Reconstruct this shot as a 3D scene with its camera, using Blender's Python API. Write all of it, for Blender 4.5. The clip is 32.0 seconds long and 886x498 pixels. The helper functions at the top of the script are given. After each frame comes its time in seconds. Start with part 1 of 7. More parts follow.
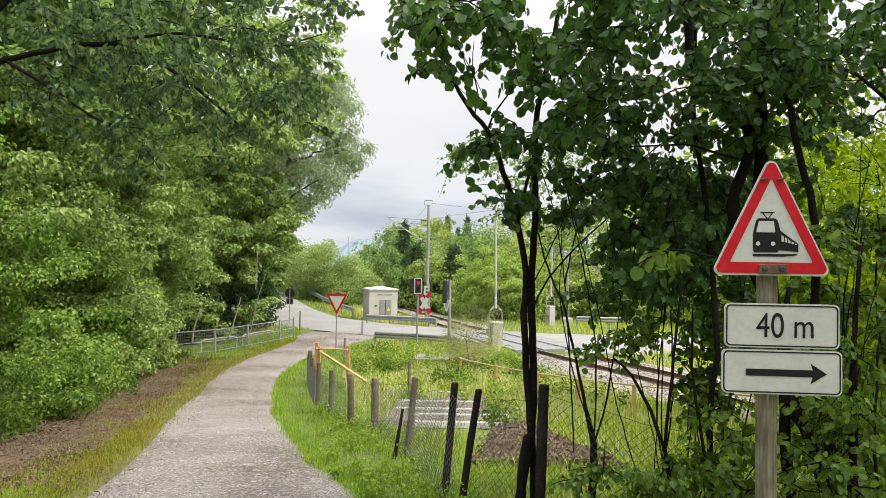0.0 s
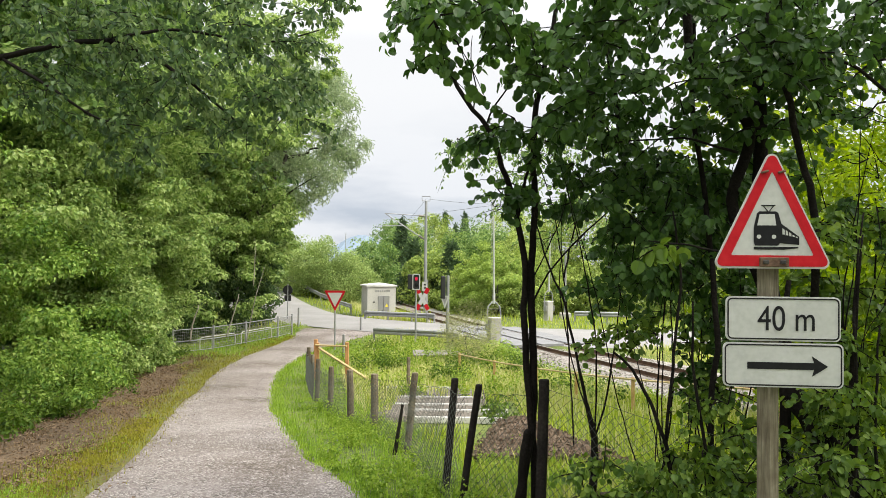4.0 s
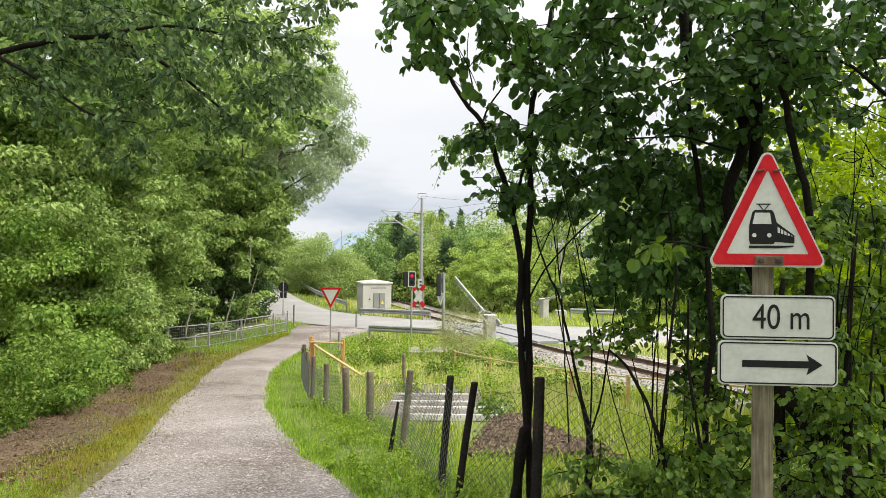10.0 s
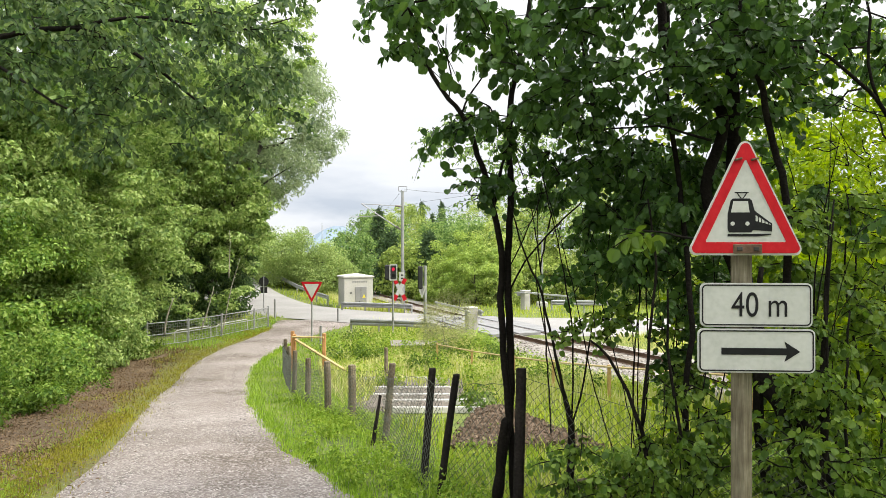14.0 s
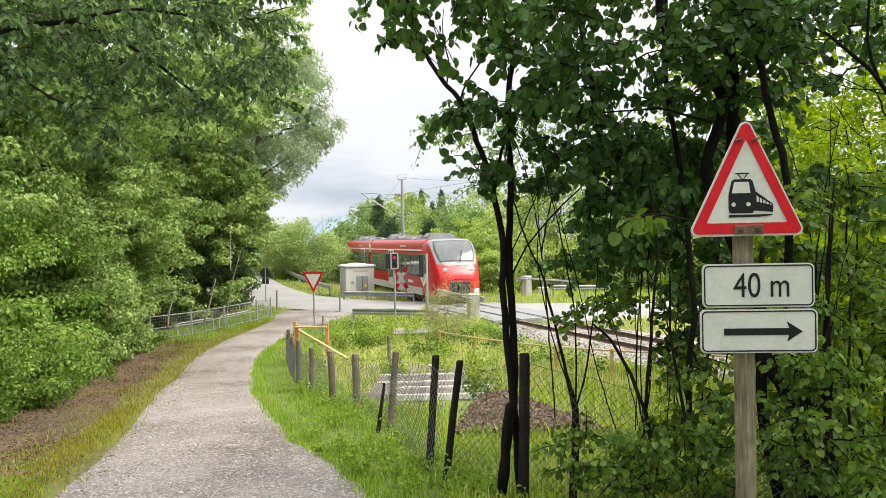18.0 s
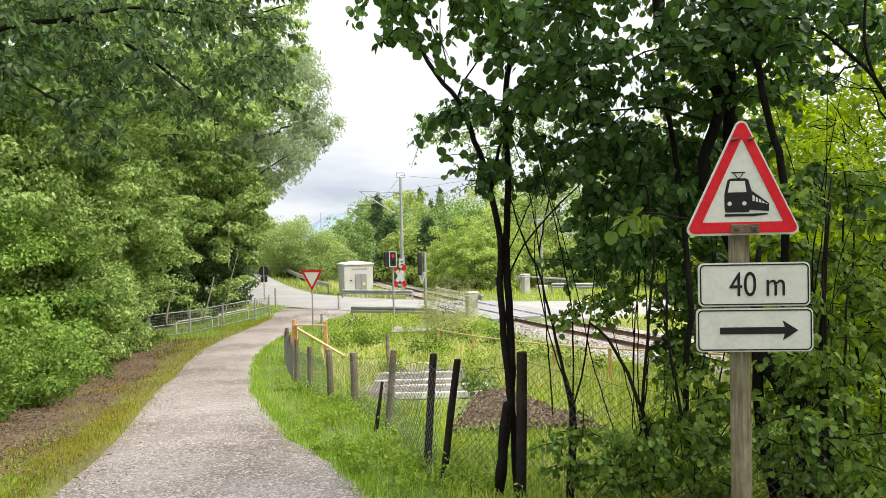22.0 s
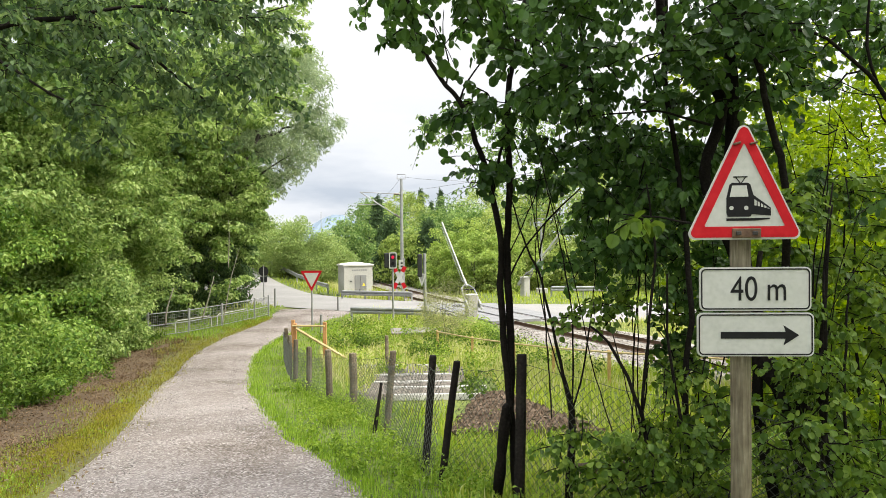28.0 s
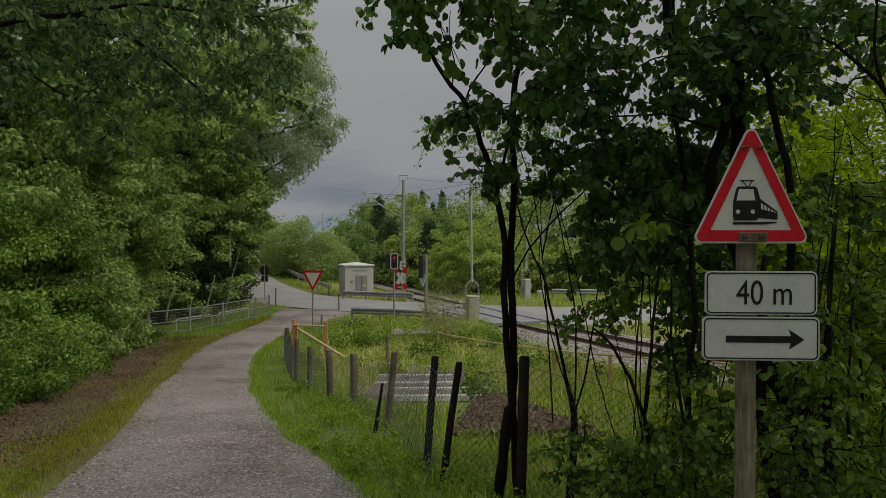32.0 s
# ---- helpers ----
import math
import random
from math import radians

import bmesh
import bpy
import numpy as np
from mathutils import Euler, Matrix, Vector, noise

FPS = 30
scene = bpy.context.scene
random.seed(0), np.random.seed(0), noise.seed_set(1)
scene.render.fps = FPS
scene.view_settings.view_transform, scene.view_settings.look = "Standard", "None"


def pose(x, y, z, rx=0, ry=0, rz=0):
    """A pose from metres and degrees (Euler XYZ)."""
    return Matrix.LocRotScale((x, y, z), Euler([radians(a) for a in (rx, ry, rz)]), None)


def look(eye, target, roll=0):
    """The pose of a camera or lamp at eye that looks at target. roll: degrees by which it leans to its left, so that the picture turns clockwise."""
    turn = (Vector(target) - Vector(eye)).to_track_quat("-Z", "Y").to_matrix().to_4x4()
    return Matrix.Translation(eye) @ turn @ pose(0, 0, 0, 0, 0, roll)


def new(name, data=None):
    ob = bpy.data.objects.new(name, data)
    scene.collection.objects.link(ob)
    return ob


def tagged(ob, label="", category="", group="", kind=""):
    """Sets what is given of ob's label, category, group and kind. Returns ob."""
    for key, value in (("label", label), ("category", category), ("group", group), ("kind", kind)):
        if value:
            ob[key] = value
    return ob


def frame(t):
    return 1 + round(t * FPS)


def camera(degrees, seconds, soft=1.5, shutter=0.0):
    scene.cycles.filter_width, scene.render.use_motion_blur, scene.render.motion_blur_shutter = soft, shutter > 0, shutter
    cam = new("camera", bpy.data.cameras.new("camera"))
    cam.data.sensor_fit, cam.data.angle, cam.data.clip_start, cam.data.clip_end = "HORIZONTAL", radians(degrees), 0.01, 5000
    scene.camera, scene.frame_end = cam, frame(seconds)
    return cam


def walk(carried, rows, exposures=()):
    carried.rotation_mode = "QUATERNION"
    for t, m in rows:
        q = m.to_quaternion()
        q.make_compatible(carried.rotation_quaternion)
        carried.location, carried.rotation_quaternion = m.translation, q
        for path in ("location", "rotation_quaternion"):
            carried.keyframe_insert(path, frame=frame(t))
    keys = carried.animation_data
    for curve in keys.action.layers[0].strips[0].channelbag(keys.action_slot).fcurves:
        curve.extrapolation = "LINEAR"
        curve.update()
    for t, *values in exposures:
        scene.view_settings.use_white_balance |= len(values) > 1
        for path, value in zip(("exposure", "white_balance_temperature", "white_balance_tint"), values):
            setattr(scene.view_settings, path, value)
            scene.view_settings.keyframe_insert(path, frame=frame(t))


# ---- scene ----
EXPO, SKY_STRENGTH, SUN_STRENGTH = 0.57, 0.90, 3.4
# seconds, x, y, z, turn to the left, tilt up, roll
PATH = [
    (0, 0.008, -0.032, 3.604, 1.88, 1.36, 0.90),
    (0.5, -0.001, -0.030, 3.604, 1.79, 1.24, 0.94),
    (1, -0.004, -0.024, 3.598, 1.78, 1.19, 0.82),
    (1.5, -0.004, -0.023, 3.596, 1.73, 1.11, 0.73),
    (2, -0.009, -0.028, 3.598, 1.75, 1.06, 0.94),
    (2.5, -0.006, -0.024, 3.598, 1.66, 0.99, 0.87),
    (3, -0.009, -0.027, 3.600, 1.72, 0.98, 0.75),
    (3.5, -0.009, -0.023, 3.600, 1.67, 1.06, 0.47),
    (5.5, -0.017, -0.031, 3.601, 1.63, 0.84, 0.86),
    (6, -0.016, -0.022, 3.599, 1.57, 0.86, 0.94),
    (6.5, -0.014, -0.021, 3.600, 1.49, 0.82, 1.14),
    (7, -0.022, -0.028, 3.601, 1.36, 0.91, 1.19),
    (7.5, -0.021, -0.030, 3.600, 1.40, 0.88, 0.96),
    (8, -0.017, -0.020, 3.600, 1.41, 0.84, 0.81),
    (8.5, -0.017, -0.023, 3.600, 1.36, 0.78, 0.90),
    (9, -0.012, -0.015, 3.601, 1.33, 0.77, 0.69),
    (9.5, -0.015, -0.019, 3.601, 1.26, 0.82, 0.68),
    (10, -0.011, -0.021, 3.605, 1.32, 0.79, 0.61),
    (10.5, -0.014, -0.026, 3.602, 1.30, 0.77, 0.68),
    (11, -0.014, -0.016, 3.600, 1.19, 0.78, 0.57),
    (11.5, -0.013, -0.023, 3.596, 1.18, 0.76, 0.60),
    (12, -0.009, -0.017, 3.601, 1.11, 0.72, 0.54),
    (12.5, -0.003, -0.007, 3.602, 0.78, 0.62, 0.48),
    (13, 0.000, 0.000, 3.600, 0.00, 0.56, 0.40),
    (13.5, 0.000, 0.005, 3.595, -0.09, 0.41, 0.20),
    (14, -0.004, 0.004, 3.595, -0.22, 0.23, 0.05),
    (14.5, -0.003, -0.001, 3.595, -0.24, -0.04, -0.13),
    (16.5, -0.009, -0.002, 3.598, -0.30, -0.55, -0.74),
    (17, -0.008, -0.002, 3.595, -0.31, -0.54, -0.86),
    (17.5, -0.011, -0.007, 3.590, -0.23, -0.62, -1.01),
    (18, -0.009, 0.002, 3.591, -0.16, -0.79, -1.12),
    (18.5, 0.003, 0.010, 3.590, -0.05, -0.93, -1.16),
    (19, 0.001, 0.004, 3.588, -0.12, -0.97, -1.22),
    (19.5, 0.005, 0.005, 3.587, -0.11, -0.95, -1.18),
    (20, 0.004, 0.006, 3.589, -0.22, -0.95, -0.93),
    (20.5, 0.001, 0.003, 3.594, -0.19, -0.95, -0.94),
    (21, 0.001, 0.002, 3.594, -0.15, -0.95, -1.09),
    (21.5, 0.004, -0.005, 3.594, -0.22, -0.92, -1.08),
    (22, 0.004, -0.002, 3.598, -0.26, -0.96, -1.15),
    (22.5, 0.003, -0.001, 3.596, -0.30, -0.96, -0.79),
    (23, 0.003, 0.003, 3.598, -0.40, -0.96, -0.99),
    (23.5, -0.001, -0.005, 3.598, -0.40, -0.83, -1.32),
    (24, 0.002, 0.000, 3.594, -0.42, -0.69, -1.17),
    (24.5, -0.002, -0.004, 3.597, -0.44, -0.65, -0.84),
    (25, 0.001, 0.000, 3.597, -0.42, -0.66, -0.88),
    (25.5, -0.001, 0.001, 3.594, -0.42, -0.65, -0.88),
    (27.5, -0.003, 0.002, 3.596, -0.34, -0.81, -0.55),
    (28, -0.004, 0.000, 3.595, -0.27, -0.80, -0.57),
    (28.5, -0.002, 0.009, 3.596, -0.18, -0.83, -0.65),
    (29, -0.014, -0.006, 3.592, -0.12, -0.85, -0.54),
    (29.5, -0.011, 0.004, 3.592, -0.12, -0.88, -0.48),
    (30, -0.012, 0.006, 3.593, -0.12, -0.77, -0.25),
    (30.5, -0.013, 0.003, 3.594, -0.14, -0.76, -0.43),
    (31, -0.015, 0.007, 3.591, -0.14, -0.75, -0.53),
    (31.5, -0.021, 0.007, 3.592, -0.23, -0.66, -0.39),
    (32, -0.031, 0.004, 3.589, -0.20, -0.68, 0.08),
]


def aim(x, y, z, yaw, pitch, roll):
    a, b = radians(yaw), radians(pitch)
    return look((x, y, z), (x - math.sin(a) * math.cos(b), y + math.cos(a) * math.cos(b), z + math.sin(b)), roll)


cam = camera(65, 32.0, 0.8)
walk(cam, [(row[0], aim(*row[1:])) for row in PATH],
     exposures=[(0, EXPO - 0.14), (3, EXPO - 0.10), (8, EXPO - 0.08), (11, EXPO - 0.03), (13, EXPO + 0.08), (14.5, EXPO + 0.08), (18, EXPO + 0.03), (21, EXPO + 0.08), (30.8, EXPO), (31.0, EXPO - 0.22), (31.4, EXPO - 0.74), (31.7, EXPO - 1.2),
                (32.0, EXPO - 1.75)])

# ---- world and sun: bright broken overcast ----
SUN_EL, SUN_AZ = 46, 110
world = bpy.data.worlds.new("overcast_sky")
scene.world = world
world.use_nodes = True
wn, wl = world.node_tree.nodes, world.node_tree.links
wn.clear()
w_out = wn.new("ShaderNodeOutputWorld")
w_bg = wn.new("ShaderNodeBackground")
w_sky = wn.new("ShaderNodeTexSky")
w_sky.sky_type, w_sky.sun_disc = "NISHITA", False
w_sky.sun_elevation, w_sky.sun_rotation = radians(SUN_EL), radians(SUN_AZ)
w_co = wn.new("ShaderNodeTexCoord")
w_map = wn.new("ShaderNodeMapping")
w_map.inputs["Scale"].default_value = (1.0, 1.0, 4.0)
w_noise = wn.new("ShaderNodeTexNoise")
w_noise.inputs["Scale"].default_value, w_noise.inputs["Detail"].default_value = 3.2, 7
w_noise.inputs["Roughness"].default_value = 0.55
w_ramp = wn.new("ShaderNodeValToRGB")
w_ramp.color_ramp.elements[0].position, w_ramp.color_ramp.elements[0].color = 0.36, (0.44, 0.49, 0.57, 1)
w_ramp.color_ramp.elements[1].position, w_ramp.color_ramp.elements[1].color = 0.58, (0.70, 0.72, 0.76, 1)
w_sep = wn.new("ShaderNodeSeparateXYZ")
w_high = wn.new("ShaderNodeMapRange")
w_high.inputs["From Min"].default_value, w_high.inputs["From Max"].default_value = 0.06, 0.24
w_white = wn.new("ShaderNodeMix")
w_white.data_type = "RGBA"
w_white.inputs[7].default_value = (0.80, 0.805, 0.815, 1)
w_scale = wn.new("ShaderNodeVectorMath")
w_scale.operation = "SCALE"
w_scale.inputs["Scale"].default_value = 0.08
w_mix = wn.new("ShaderNodeMix")
w_mix.data_type = "RGBA"
w_mix.inputs[0].default_value = 0.93
wl.new(w_co.outputs["Generated"], w_map.inputs["Vector"])
wl.new(w_map.outputs[0], w_noise.inputs["Vector"])
wl.new(w_noise.outputs["Fac"], w_ramp.inputs[0])
wl.new(w_co.outputs["Generated"], w_sep.inputs[0])
wl.new(w_sep.outputs["Z"], w_high.inputs["Value"])
wl.new(w_high.outputs[0], w_white.inputs[0])
wl.new(w_ramp.outputs[0], w_white.inputs[6])
wl.new(w_sky.outputs[0], w_scale.inputs[0])
wl.new(w_scale.outputs[0], w_mix.inputs[6])
wl.new(w_white.outputs[2], w_mix.inputs[7])
wl.new(w_mix.outputs[2], w_bg.inputs["Color"])
# an overcast sky is brightest overhead
w_zen = wn.new("ShaderNodeMapRange")
w_zen.inputs["From Min"].default_value, w_zen.inputs["From Max"].default_value = 0.3, 1.0
w_zen.inputs["To Min"].default_value, w_zen.inputs["To Max"].default_value = SKY_STRENGTH, SKY_STRENGTH * 3.6
wl.new(w_sep.outputs["Z"], w_zen.inputs["Value"])
wl.new(w_zen.outputs[0], w_bg.inputs["Strength"])
wl.new(w_bg.outputs[0], w_out.inputs[0])

sun = new("sun", bpy.data.lights.new("sun", "SUN"))
sun.data.energy, sun.data.angle, sun.data.color = SUN_STRENGTH, radians(24), (1.0, 0.935, 0.80)
sun.matrix_world = look((0, 0, 60), (-math.sin(radians(SUN_AZ)) * math.cos(radians(SUN_EL)),
                                     -math.cos(radians(SUN_AZ)) * math.cos(radians(SUN_EL)), 60 - math.sin(radians(SUN_EL))))


# ---- materials ----
def mat_base(name):
    m = bpy.data.materials.new(name)
    m.use_nodes = True
    n, l = m.node_tree.nodes, m.node_tree.links
    return m, n, l, n["Principled BSDF"], n["Material Output"]


def ramp_node(n, stops):
    r = n.new("ShaderNodeValToRGB")
    while len(r.color_ramp.elements) < len(stops):
        r.color_ramp.elements.new(0.5)
    for e, (p, c) in zip(r.color_ramp.elements, stops):
        e.position, e.color = p, (*c, 1)
    return r


def surface(name, colours, scale=3.0, fine=60.0, rough=0.8, metal=0.0, bump=0.25, coarse=0.5, random_tint=0.0, space="Object", grain=1.0):
    """Two scales of noise over a colour ramp, with a fine relief."""
    m, n, l, p, o = mat_base(name)
    co = n.new("ShaderNodeTexCoord")
    a, b = n.new("ShaderNodeTexNoise"), n.new("ShaderNodeTexNoise")
    a.inputs["Scale"].default_value, a.inputs["Detail"].default_value = scale, 5
    b.inputs["Scale"].default_value, b.inputs["Detail"].default_value = fine, 4
    mx = n.new("ShaderNodeMath")
    mx.operation = "MULTIPLY_ADD"
    mx.inputs[1].default_value, mx.inputs[2].default_value = coarse, 0.0
    my = n.new("ShaderNodeMath")
    my.operation = "MULTIPLY_ADD"
    my.inputs[1].default_value = 1 - coarse
    stretch = n.new("ShaderNodeMapping")
    stretch.inputs["Scale"].default_value = (1, 1, grain)
    l.new(co.outputs[space], stretch.inputs["Vector"])
    l.new(co.outputs[space], a.inputs["Vector"])
    l.new(stretch.outputs[0], b.inputs["Vector"])
    l.new(a.outputs["Fac"], mx.inputs[0])
    l.new(b.outputs["Fac"], my.inputs[0])
    l.new(mx.outputs[0], my.inputs[2])
    k = len(colours)
    r = ramp_node(n, [(0.3 + 0.4 * i / max(1, k - 1), c) for i, c in enumerate(colours)])
    l.new(my.outputs[0], r.inputs[0])
    last = r.outputs[0]
    if random_tint:
        info = n.new("ShaderNodeObjectInfo")
        rng = n.new("ShaderNodeMapRange")
        rng.inputs["To Min"].default_value, rng.inputs["To Max"].default_value = 1 - random_tint, 1 + random_tint
        hsv = n.new("ShaderNodeHueSaturation")
        l.new(info.outputs["Random"], rng.inputs["Value"])
        l.new(rng.outputs[0], hsv.inputs["Value"])
        l.new(last, hsv.inputs["Color"])
        last = hsv.outputs[0]
    l.new(last, p.inputs["Base Color"])
    p.inputs["Roughness"].default_value, p.inputs["Metallic"].default_value = rough, metal
    if bump:
        bp = n.new("ShaderNodeBump")
        bp.inputs["Strength"].default_value, bp.inputs["Distance"].default_value = bump, 0.02
        l.new(b.outputs["Fac"], bp.inputs["Height"])
        l.new(bp.outputs[0], p.inputs["Normal"])
    return m


def leaf_material(name, colours, through_light=0.45, patch=0.6, gloss=0.45):
    """Leaves: colour varies leaf by leaf and in patches; part of the light passes through."""
    m, n, l, p, o = mat_base(name)
    geo, co = n.new("ShaderNodeNewGeometry"), n.new("ShaderNodeTexCoord")
    nz = n.new("ShaderNodeTexNoise")
    nz.inputs["Scale"].default_value, nz.inputs["Detail"].default_value = patch, 3
    l.new(co.outputs["Object"], nz.inputs["Vector"])
    mx = n.new("ShaderNodeMix")
    mx.inputs[0].default_value = 0.5
    l.new(geo.outputs["Random Per Island"], mx.inputs[2])
    l.new(nz.outputs["Fac"], mx.inputs[3])
    k = len(colours)
    r = ramp_node(n, [(0.12 + 0.76 * i / max(1, k - 1), c) for i, c in enumerate(colours)])
    l.new(mx.outputs[0], r.inputs[0])
    l.new(r.outputs[0], p.inputs["Base Color"])
    p.inputs["Roughness"].default_value = gloss
    p.inputs["Specular IOR Level"].default_value = 0.2
    tr = n.new("ShaderNodeBsdfTranslucent")
    hsv = n.new("ShaderNodeHueSaturation")
    hsv.inputs["Hue"].default_value, hsv.inputs["Saturation"].default_value, hsv.inputs["Value"].default_value = 0.485, 1.1, 1.6
    l.new(r.outputs[0], hsv.inputs["Color"])
    l.new(hsv.outputs[0], tr.inputs["Color"])
    ms = n.new("ShaderNodeMixShader")
    ms.inputs[0].default_value = through_light
    l.new(p.outputs[0], ms.inputs[1])
    l.new(tr.outputs[0], ms.inputs[2])
    l.new(ms.outputs[0], o.inputs["Surface"])
    return m


def glow(name, colour, strength):
    m, n, l, p, o = mat_base(name)
    p.inputs["Base Color"].default_value = (*colour, 1)
    p.inputs["Emission Color"].default_value = (*colour, 1)
    p.inputs["Emission Strength"].default_value = strength
    p.inputs["Roughness"].default_value = 0.3
    return m


M = {}
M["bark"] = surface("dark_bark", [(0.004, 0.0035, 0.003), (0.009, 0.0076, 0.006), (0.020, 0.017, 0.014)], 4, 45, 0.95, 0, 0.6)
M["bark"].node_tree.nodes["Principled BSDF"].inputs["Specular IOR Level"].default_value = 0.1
M["log_bark"] = surface("log_bark", [(0.03, 0.02, 0.011), (0.075, 0.052, 0.031), (0.13, 0.098, 0.062)], 6, 50, 0.92, 0, 0.6)
M["bark_grey"] = surface("grey_bark", [(0.02, 0.018, 0.014), (0.045, 0.04, 0.032), (0.08, 0.072, 0.058)], 3, 40, 0.9, 0, 0.6)
M["dead_wood"] = surface("dead_wood", [(0.17, 0.15, 0.12), (0.30, 0.27, 0.22), (0.42, 0.39, 0.33)], 4, 40, 0.9, 0, 0.5)
# the thicket's shade is put into these darkened, less translucent leaf colours
M["leaf_hazel_shaded"] = leaf_material("shaded_hazel_leaf", [(0.0151, 0.0405, 0.0102), (0.0336, 0.0773, 0.0179), (0.0571, 0.12, 0.0255), (0.0924, 0.166, 0.0382)], 0.34, 0.9, 0.4)
M["leaf_hedge"] = leaf_material("hedge_leaf", [(0.035, 0.08, 0.0247), (0.108, 0.19, 0.0572), (0.22, 0.325, 0.0988), (0.382, 0.47, 0.208)], 0.40, 0.8, 0.5)
# sunlight behind the thicket is put into this bright yellow-green leaf colour
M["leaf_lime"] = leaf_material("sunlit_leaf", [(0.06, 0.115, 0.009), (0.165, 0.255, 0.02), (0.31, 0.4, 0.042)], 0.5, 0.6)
M["leaf_willow"] = leaf_material("willow_leaf", [(0.16, 0.22, 0.12), (0.29, 0.36, 0.21), (0.42, 0.48, 0.31)], 0.40, 0.5)
# lighter, yellower hedge leaf; its colour also replaces light the upper crowns block
M["leaf_bright"] = leaf_material("brightened_hedge_leaf", [(0.0413, 0.086, 0.026), (0.164, 0.258, 0.0728), (0.323, 0.425, 0.146), (0.509, 0.575, 0.286)], 0.42, 0.8, 0.5)
M["leaf_over"] = leaf_material("overhanging_leaf", [(0.0186, 0.0418, 0.0168), (0.0441, 0.0836, 0.0308), (0.0902, 0.144, 0.0504), (0.186, 0.252, 0.0952)], 0.45, 0.9, 0.45)
M["leaf_weed"] = leaf_material("weed_leaf", [(0.06, 0.115, 0.014), (0.14, 0.235, 0.028), (0.25, 0.36, 0.055), (0.36, 0.44, 0.10)], 0.42, 0.6, 0.5)
M["leaf_young"] = leaf_material("young_shrub_leaf", [(0.11, 0.18, 0.04), (0.25, 0.35, 0.085), (0.42, 0.51, 0.16)], 0.45, 0.6, 0.5)
M["leaf_feather"] = leaf_material("feathery_leaf", [(0.16, 0.18, 0.07), (0.29, 0.31, 0.15), (0.42, 0.41, 0.25)], 0.4, 0.6, 0.6)
M["leaf_pale"] = leaf_material("pale_bush_leaf", [(0.13, 0.2, 0.06), (0.255, 0.345, 0.115), (0.4, 0.47, 0.19)], 0.40, 0.5)
M["leaf_far"] = leaf_material("far_leaf", [(0.036, 0.068, 0.018), (0.165, 0.24, 0.055), (0.335, 0.42, 0.115), (0.5, 0.55, 0.22)], 0.40, 0.25)
M["leaf_spruce"] = leaf_material("spruce_needles", [(0.04, 0.072, 0.032), (0.095, 0.155, 0.062)], 0.15, 0.4, 0.6)
M["grass"] = leaf_material("grass_blade", [(0.11, 0.175, 0.022), (0.21, 0.295, 0.036), (0.35, 0.42, 0.066), (0.49, 0.48, 0.155)], 0.42, 0.7, 0.6)
M["grass_fresh"] = leaf_material("fresh_grass_blade", [(0.08, 0.17, 0.02), (0.16, 0.28, 0.032), (0.26, 0.39, 0.055), (0.36, 0.45, 0.10)], 0.42, 0.7, 0.6)
M["grass_dead"] = leaf_material("dead_grass_blade", [(0.0517, 0.0286, 0.0153), (0.101, 0.0616, 0.0323), (0.161, 0.11, 0.0527), (0.218, 0.187, 0.0595)], 0.1, 1.0, 0.8)
M["grass_dry"] = leaf_material("dry_grass_blade", [(0.26, 0.34, 0.08), (0.45, 0.46, 0.18), (0.62, 0.57, 0.32)], 0.35, 0.6, 0.6)
M["litter"] = leaf_material("fallen_leaf", [(0.08, 0.052, 0.032), (0.165, 0.115, 0.07), (0.28, 0.205, 0.135)], 0.05, 0.9, 0.8)
M["pebble"] = surface("pebble", [(0.17, 0.155, 0.14), (0.27, 0.25, 0.23), (0.40, 0.375, 0.345)], 5, 60, 0.9, 0, 0.2, 0.5, 0.25)
M["ballast"] = surface("ballast_stone", [(0.11, 0.095, 0.08), (0.25, 0.228, 0.205), (0.42, 0.39, 0.355)], 2.0, 16, 0.95, 0, 0.9, 0.35)
M["asphalt"] = surface("pale_asphalt", [(0.185, 0.178, 0.172), (0.245, 0.237, 0.229), (0.305, 0.296, 0.287)], 0.5, 40, 0.9, 0, 0.2)
M["panel_grey"] = surface("crossing_panel", [(0.14, 0.14, 0.145), (0.20, 0.20, 0.205), (0.26, 0.26, 0.26)], 1.5, 30, 0.85)
M["concrete"] = surface("concrete", [(0.26, 0.25, 0.23), (0.37, 0.36, 0.335), (0.46, 0.445, 0.42)], 1.2, 30, 0.9, 0, 0.2)
M["concrete_white"] = surface("pale_concrete", [(0.40, 0.39, 0.365), (0.54, 0.53, 0.50), (0.64, 0.63, 0.60)], 1.5, 30, 0.85, 0, 0.2)
M["render_white"] = surface("hut_plaster", [(0.33, 0.325, 0.30), (0.44, 0.43, 0.40), (0.51, 0.50, 0.465)], 0.9, 25, 0.9, 0, 0.15)
M["galv"] = surface("galvanised_steel", [(0.22, 0.225, 0.225), (0.32, 0.325, 0.325), (0.41, 0.415, 0.415)], 2, 30, 0.5, 0.5, 0.08)
M["grey_paint"] = surface("grey_metal_paint", [(0.20, 0.20, 0.20), (0.27, 0.27, 0.27)], 2, 30, 0.5, 0.1, 0.05)
M["rust"] = surface("rusty_rail", [(0.06, 0.035, 0.022), (0.12, 0.07, 0.045), (0.19, 0.12, 0.08)], 3, 40, 0.8, 0.3, 0.3)
M["rail_top"] = surface("polished_rail", [(0.35, 0.33, 0.31), (0.5, 0.48, 0.46)], 3, 20, 0.35, 0.8, 0.02)
